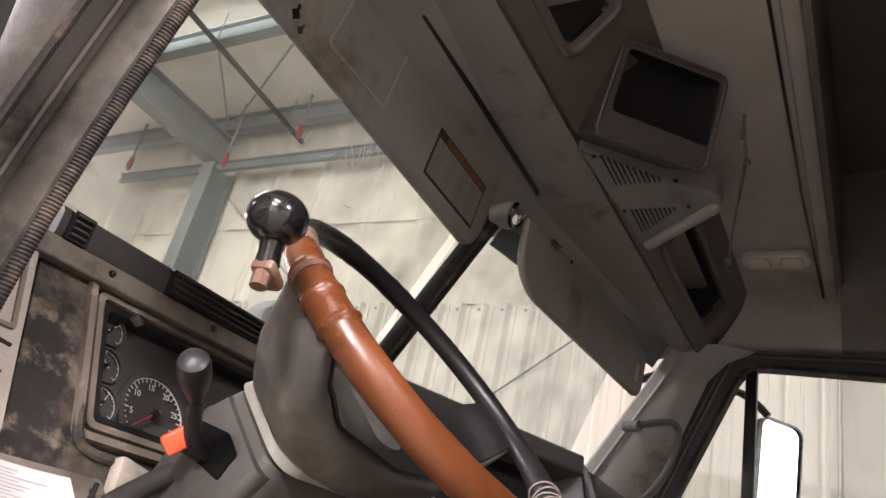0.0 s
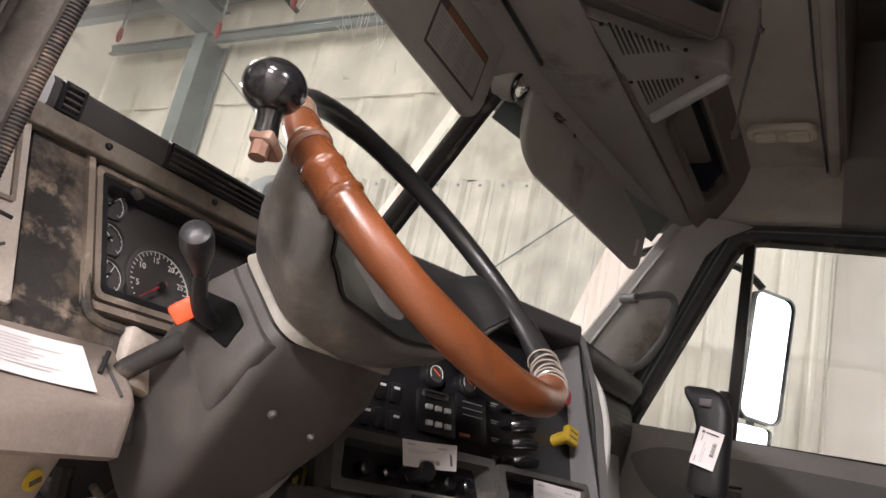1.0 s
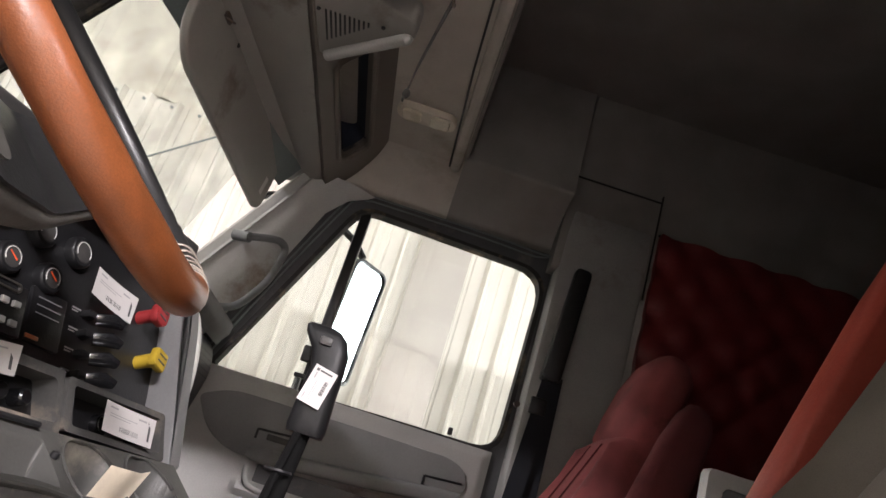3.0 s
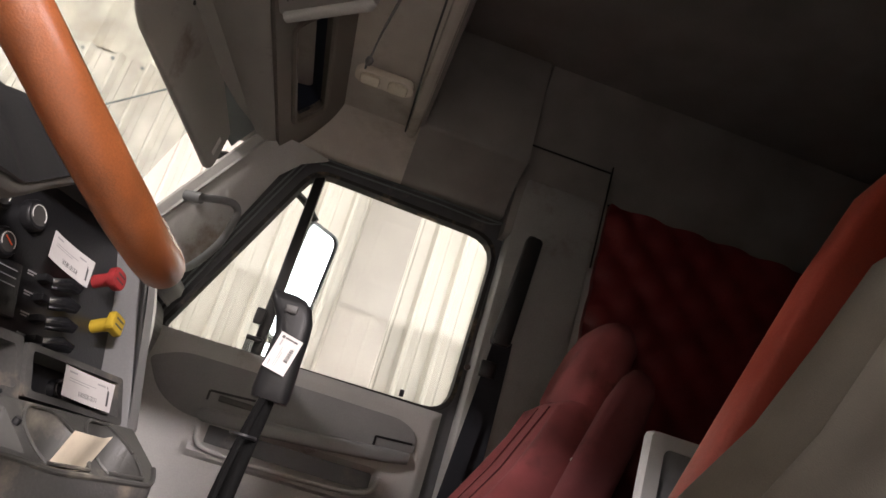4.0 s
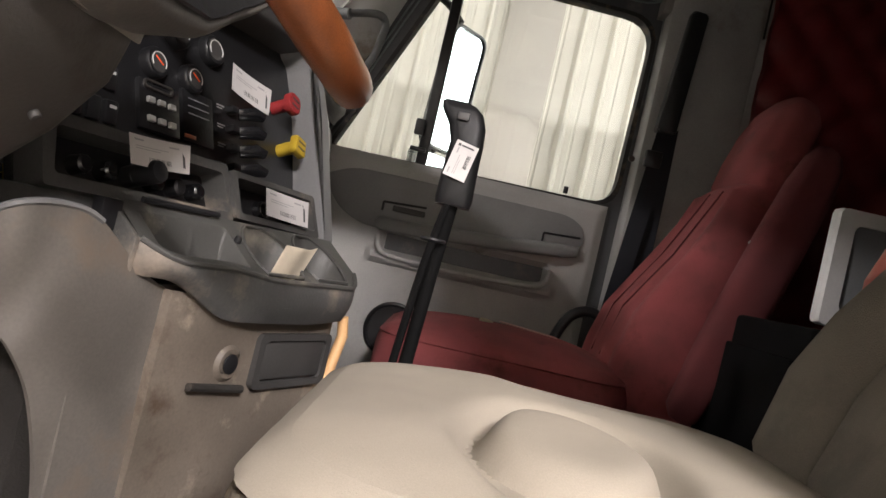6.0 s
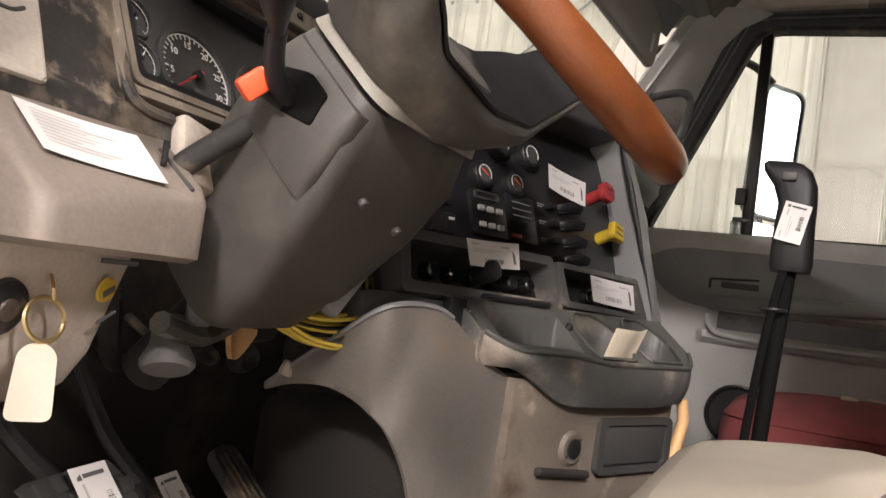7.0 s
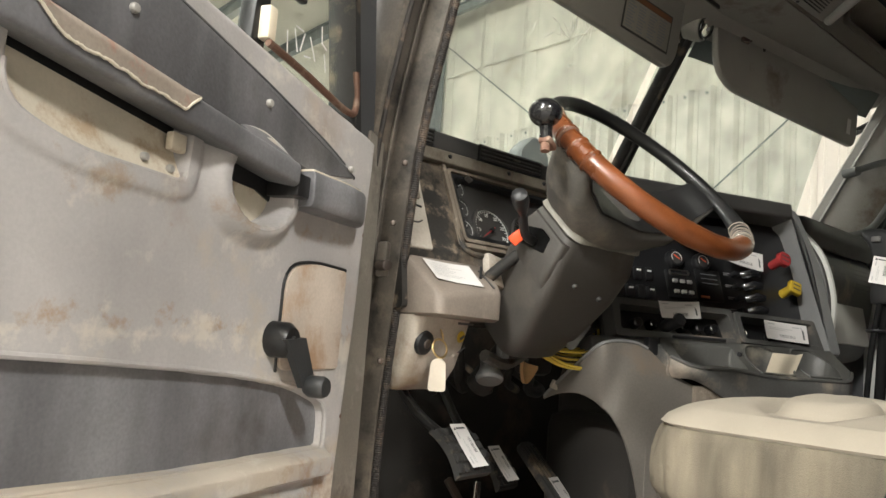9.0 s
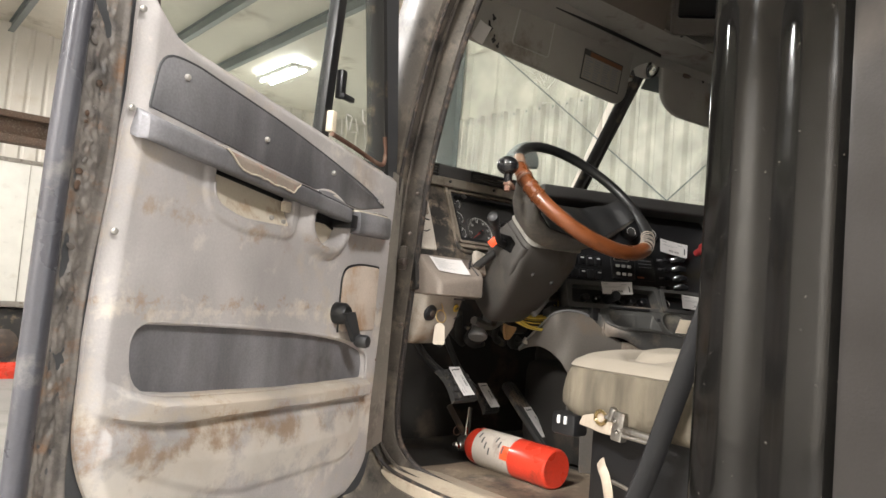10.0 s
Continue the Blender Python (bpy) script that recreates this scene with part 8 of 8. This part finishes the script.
part("cord", B().tube(curve([(-0.046, 0.455, 2.655), (-0.03, 0.465, 2.60), (-0.01, 0.478, 2.52), (0.0, 0.483, 2.462)], 5), 0.0022, 6).tube(curve([(-0.042, 0.452, 2.65), (-0.025, 0.463, 2.60), (-0.007, 0.477, 2.52), (0.0, 0.484, 2.462)], 5), 0.0018, 6), M_DASHDK, HK)
part("knot", B().ball((0.0, 0.483, 2.456), 0.008, (1, 1, 1.3), 8).box((0.004, 0.486, 2.446), (0.014, 0.004, 0.008), 0.001), M_DASHDK, HK)
DL = thing("dome_lamp", (0.59, 0.47, 2.74), "yellowed twin dome lamp on the headliner", "lamp")
part("base", B().prism(rounded(0.555, 0.385, 0.63, 0.555, 0.03), 2.744, 2.768, 'z', 0.006), M_CREAMV, DL)
for y in (0.43, 0.51):
    part("lens", B().prism(rounded(0.562, y - 0.028, 0.62, y + 0.028, 0.016), 2.736, 2.748, 'z', 0.005, 3), M_LENS, DL)

# passenger grab handle, seat belt, mirrors
GO = Vector((-0.028, -0.03, 0.0))
GH = thing("grab_handle", (0.9, 0.82, 2.3), "grey tube grab handle on the passenger pillar", "handle")
part("tube", B(Matrix.Translation(GO)).tube(curve([(0.884, 0.90, 2.343), (0.93, 0.84, 2.372), (0.962, 0.812, 2.381), (0.983, 0.797, 2.365), (0.98, 0.80, 2.32), (0.965, 0.812, 2.249), (0.914, 0.850, 2.154), (0.87, 0.885, 2.122), (0.829, 0.925, 2.112)], 6), 0.0115, 12), M_GREYLT, GH)
for p in ((0.884, 0.888, 2.343), (0.832, 0.925, 2.112)):
    part("foot", B(Matrix.Translation(GO)).cyl(p, Vector(p) + Vector((0.02, 0.05, 0)), 0.016, 12), M_GREYLT, GH)


def webbing(p, q, w):
    """A belt strap hanging from p to q, slightly bowed and twisted."""
    p, q = Vector(p), Vector(q)
    return B().grid(lambda a, c: p.lerp(q, c) + Vector((-0.008 * math.sin(math.pi * c) + 0.006 * (a - 0.5) * math.sin(4 * c), w * (a - 0.5), 0)), 6, 24, (0.003, 0, 0))


SBT = thing("seat_belt", (0.92, -0.1, 1.8), "black seat belt hanging on the passenger door pillar", "seat belt")
part("guide", B().prism(soften([(-0.105, 2.59), (-0.155, 2.585), (-0.135, 2.22), (-0.075, 2.22)], 0.015), 0.895, 0.935, 'x', 0.006), M_BLACK, SBT)
part("strap", webbing((0.908, -0.108, 2.23), (0.902, -0.055, 1.62), 0.05), M_WEB, SBT)
part("strap", webbing((0.918, -0.122, 2.24), (0.918, -0.125, 1.60), 0.046), M_WEB, SBT)
part("buckle", B().box((0.908, -0.088, 2.14), (0.02, 0.05, 0.05), 0.006), M_BLACK, SBT)
part("bolt", B().cyl((0.925, -0.03, 2.13), (0.915, -0.03, 2.13), 0.009, 12), M_STEELDK, SBT)


def side_mirror(c, w, h, turn, tip, label):
    m = Matrix.Translation(c) @ Matrix.Rotation(radians(turn), 4, 'Z') @ Matrix.Rotation(radians(tip), 4, 'Y')
    t = thing("side_mirror", c, label, "mirror", "outside mirrors")
    o = rounded(-w / 2, -h / 2, w / 2, h / 2, min(w, h) * 0.22)
    part("shell", B(m).prism([(x * 1.06, z * 1.03) for x, z in o], 0.012, 0.05, 'y', 0.01, 3), M_BLACK, t)
    part("rim", B(m).ring([(x * 1.06, z * 1.03) for x, z in o], o, -0.002, 0.014), M_BLUEGREY, t)
    part("mirror_glass", B(m).prism(o, 0.006, 0.011), M_MIRROR, t, "bright mirror glass", 0)
    return t


MT = side_mirror((1.36, 0.53, 2.31), 0.16, 0.43, -43, 3, "tall outside mirror reflecting bright daylight")
part("arm", B().tube(curve([(1.38, 0.57, 2.55), (1.36, 0.66, 2.62), (1.2, 0.86, 2.62), (1.08, 0.95, 2.55)], 5), 0.014, 8), M_BLACK, MT)
part("arm", B().tube(curve([(1.38, 0.57, 2.10), (1.37, 0.58, 2.02), (1.3, 0.7, 1.96), (1.08, 0.9, 1.95)], 5), 0.014, 8), M_BLACK, MT)
side_mirror((1.35, 0.56, 2.035), 0.16, 0.075, -43, 0, "small lower outside mirror under the tall one")
HM = thing("hood_mirror", (0.14, 1.72, 2.2), "rounded grey mirror standing on the hood", "mirror")
part("shell", B().loft([[(x, y, z) for x, z in soften([(0.06 + i, 2.30 + i), (0.05 + i, 2.36), (0.12, 2.425 - i), (0.17, 2.42 - i), (0.215 - i, 2.35), (0.21 - i, 2.31 + i)], 0.02, 4)] for y, i in ((1.68, 0.008), (1.69, 0.0), (1.74, 0.004), (1.77, 0.03))]), M_GREY, HM)
part("stalk", B().tube([(0.14, 1.72, 2.31), (0.15, 1.74, 2.15), (0.15, 1.75, 2.02)], 0.012, 8), M_BLACK, HM)
HD = thing("truck_hood", (0, 2.2, 1.9), "dark truck hood and fenders ahead of the windshield", "hood")
part("panel", B().grid(lambda a, c: ((a - 0.5) * 1.7, 1.42 + 1.5 * c, 2.03 - 0.14 * c - 0.20 * abs(2 * a - 1) ** 3), 20, 8, (0, 0, -0.03)), M_BODY, HD)
for sx in (-1, 1):
    part("side_panel", B().box((0.83 * sx, 2.17, 1.45), (0.04, 1.5, 0.8), 0.015), M_BODY, HD)
    part("fender", B().tube([(0.98 * sx, 2.25 + 0.62 * math.cos(q), 0.75 + 0.62 * math.sin(q)) for q in (math.pi * i / 16 for i in range(17))], 0.17, 10, flat=0.3), M_BODY, HD)
part("grille", B().box((0, 2.93, 1.4), (1.66, 0.05, 0.95), 0.02), M_BODY, HD)
CH = thing("truck_chassis", (0, 0, 0), "black truck frame on four dark tyres", "chassis")
for sx in (-1, 1):
    part("frame_rail", B().box((0.42 * sx, -0.2, 0.95), (0.09, 6.2, 0.28), 0.01), M_BLACK, CH)
    part("cab_step", B().box((0.98 * sx, 0.5, 0.62), (0.22, 0.7, 0.06), 0.01), M_STEELDK, CH)
    part("step_hanger", B().box((0.9 * sx, 0.5, 0.86), (0.04, 0.6, 0.46), 0.01), M_BLACK, CH)
    for y in (2.25, -2.6):
        w = part("wheel", B().tube([(x * sx, y, 0.5) for x in (0.78, 0.79, 0.82, 1.06, 1.09, 1.1)], [0.3, 0.44, 0.5, 0.5, 0.44, 0.3], 32), M_RUBBER, CH)
        part("rim", B().tube([(x * sx, y, 0.5) for x in (1.02, 1.04, 1.06)], [0.28, 0.26, 0.12], 24), M_STEELDK, w)
for y in (2.25, -2.6):
    part("axle", B().cyl((-0.8, y, 0.5), (0.8, y, 0.5), 0.07, 14).box((0, y, 0.66), (1.0, 0.12, 0.32), 0.02), M_BLACK, CH)
for y in (1.2, 0.0, -1.6):
    part("cross_member", B().box((0, y, 0.98), (0.9, 0.12, 0.22), 0.01), M_BLACK, CH)

# ---- workshop details seen past the cab ----
for nm, y0, z0, y1, z1 in (("a", 6.1, 5.05, 0.0, 0.30), ("b", 0.1, 4.95, 6.3, 0.05)):
    c = thing("brace_cable", (3.14, y0, z0), "thin steel brace cable crossing the ribbed wall", "cable", "wall braces")
    part("rod", B().tube([(3.13, y0, z0), (3.13, y1, z1)], 0.007, 8), M_GSTEEL, c)
structure("wall_panel_strip", B().box((3.165, 0.245, 1.86), (0.03, 0.33, 3.70), 0.004), M_PANELGREY, "flat greyish panel strip on the ribbed wall", "wall panel")
rv = B()
for i in range(92):
    for dz in (0.0,):
        rv.cyl((3.168, -9.7 + i * 0.186, 3.68 + dz), (3.160, -9.7 + i * 0.186, 3.68 + dz), 0.012, 6)
tagged(part("panel_screws", rv, M_GSTEEL, None, "", 0), "row of screws along the ribbed wall", "screws", "", "stuff")
# unseen glowing bay door added behind the truck, for the outside mirror to reflect
structure("mirror_glow_panel", B().box((1.75, -9.93, 2.85), (2.6, 0.04, 5.6), 0), M_DAY, "unseen glowing panel added as a bay door for the mirror", "bay door", 0)
structure("bay_door_frame", B().ring([(0.3, 0.0), (3.15, 0.0), (3.15, 5.8), (0.3, 5.8)], [(0.47, 0.02), (3.03, 0.02), (3.03, 5.63), (0.47, 5.63)], -9.95, -9.84), M_GSTEEL, "grey steel frame added round the unseen glowing panel", "door frame", 0)
# bright window in the far part of the shop
structure("shop_window_1", B().box((8.2, 14.93, 3.55), (2.6, 0.04, 1.0), 0), M_DAY, "bright high window in the far workshop wall", "window", 0)
structure("shop_window_frame", B().ring([(6.8, 2.95), (9.6, 2.95), (9.6, 4.15), (6.8, 4.15)], [(6.95, 3.08), (9.45, 3.08), (9.45, 4.02), (6.95, 4.02)], 14.85, 14.95), M_GSTEEL, "grey steel window frame", "window frame", 0)
structure("crane_beam", B().box((-4.0, 12.6, 3.58), (9.4, 0.3, 0.12), 0.01).box((-4.0, 12.6, 3.96), (9.4, 0.3, 0.10), 0.01).box((-4.0, 12.66, 3.77), (9.4, 0.05, 0.36), 0.004), M_RUSTDK, "dark steel beam above the parked box truck", "beam")

BT = thing("box_truck", (-1.6, 11.6, 0.0), "white box truck with red lower body parked in the shop", "truck")
part("box_body", B().box((-1.55, 12.75, 2.1), (3.9, 2.4, 2.15), 0.03), M_WHITEPAINT, BT, "white cargo box")
part("cap_rail", B().box((-1.55, 11.545, 3.14), (3.9, 0.03, 0.06), 0.006), M_STEEL, BT)
part("base_rail", B().box((-1.55, 11.545, 1.07), (3.9, 0.03, 0.08), 0.006), M_STEEL, BT)
part("chassis", B().box((-1.6, 12.7, 0.88), (3.6, 1.2, 0.2), 0.02), M_BLACK, BT)
part("red_skirt", B().box((-0.45, 11.58, 0.10), (1.6, 0.10, 0.26), 0.03), M_EXT, BT, "red lower body panel")
wv = part("wheel", B().tube([(-0.32, y, 0.5) for y in (11.62, 11.63, 11.66, 11.84, 11.88, 11.9)], [0.3, 0.44, 0.49, 0.49, 0.44, 0.3], 36), M_RUBBER, BT)
part("rim", B().tube([(-0.32, y, 0.5) for y in (11.60, 11.63, 11.66)], [0.1, 0.26, 0.29], 28), M_STEELDK, wv)
for i in range(9):
    part("panel_seam", B().box((-3.3 + i * 0.44, 11.546, 2.1), (0.012, 0.008, 2.0), 0.002), M_STEEL, BT)
for x, y, z in ((-1.9, 4.8, 5.45), (2.88, 4.88, 5.42), (2.85, 5.72, 5.18), (2.9, 7.3, 5.32)):
    f = thing("pipe_fitting", (x, y, z), "red pipe fitting hung under a ceiling strut", "fitting", "red fittings")
    part("body", B().tube([(x, y, z), (x, y, z - 0.10), (x, y, z - 0.16)], [0.022, 0.032, 0.014], 12), M_REDP, f)
    part("drop_rod", B().cyl((x, y, z), (x, y, roof(x)), 0.012, 8), M_GSTEEL, f)
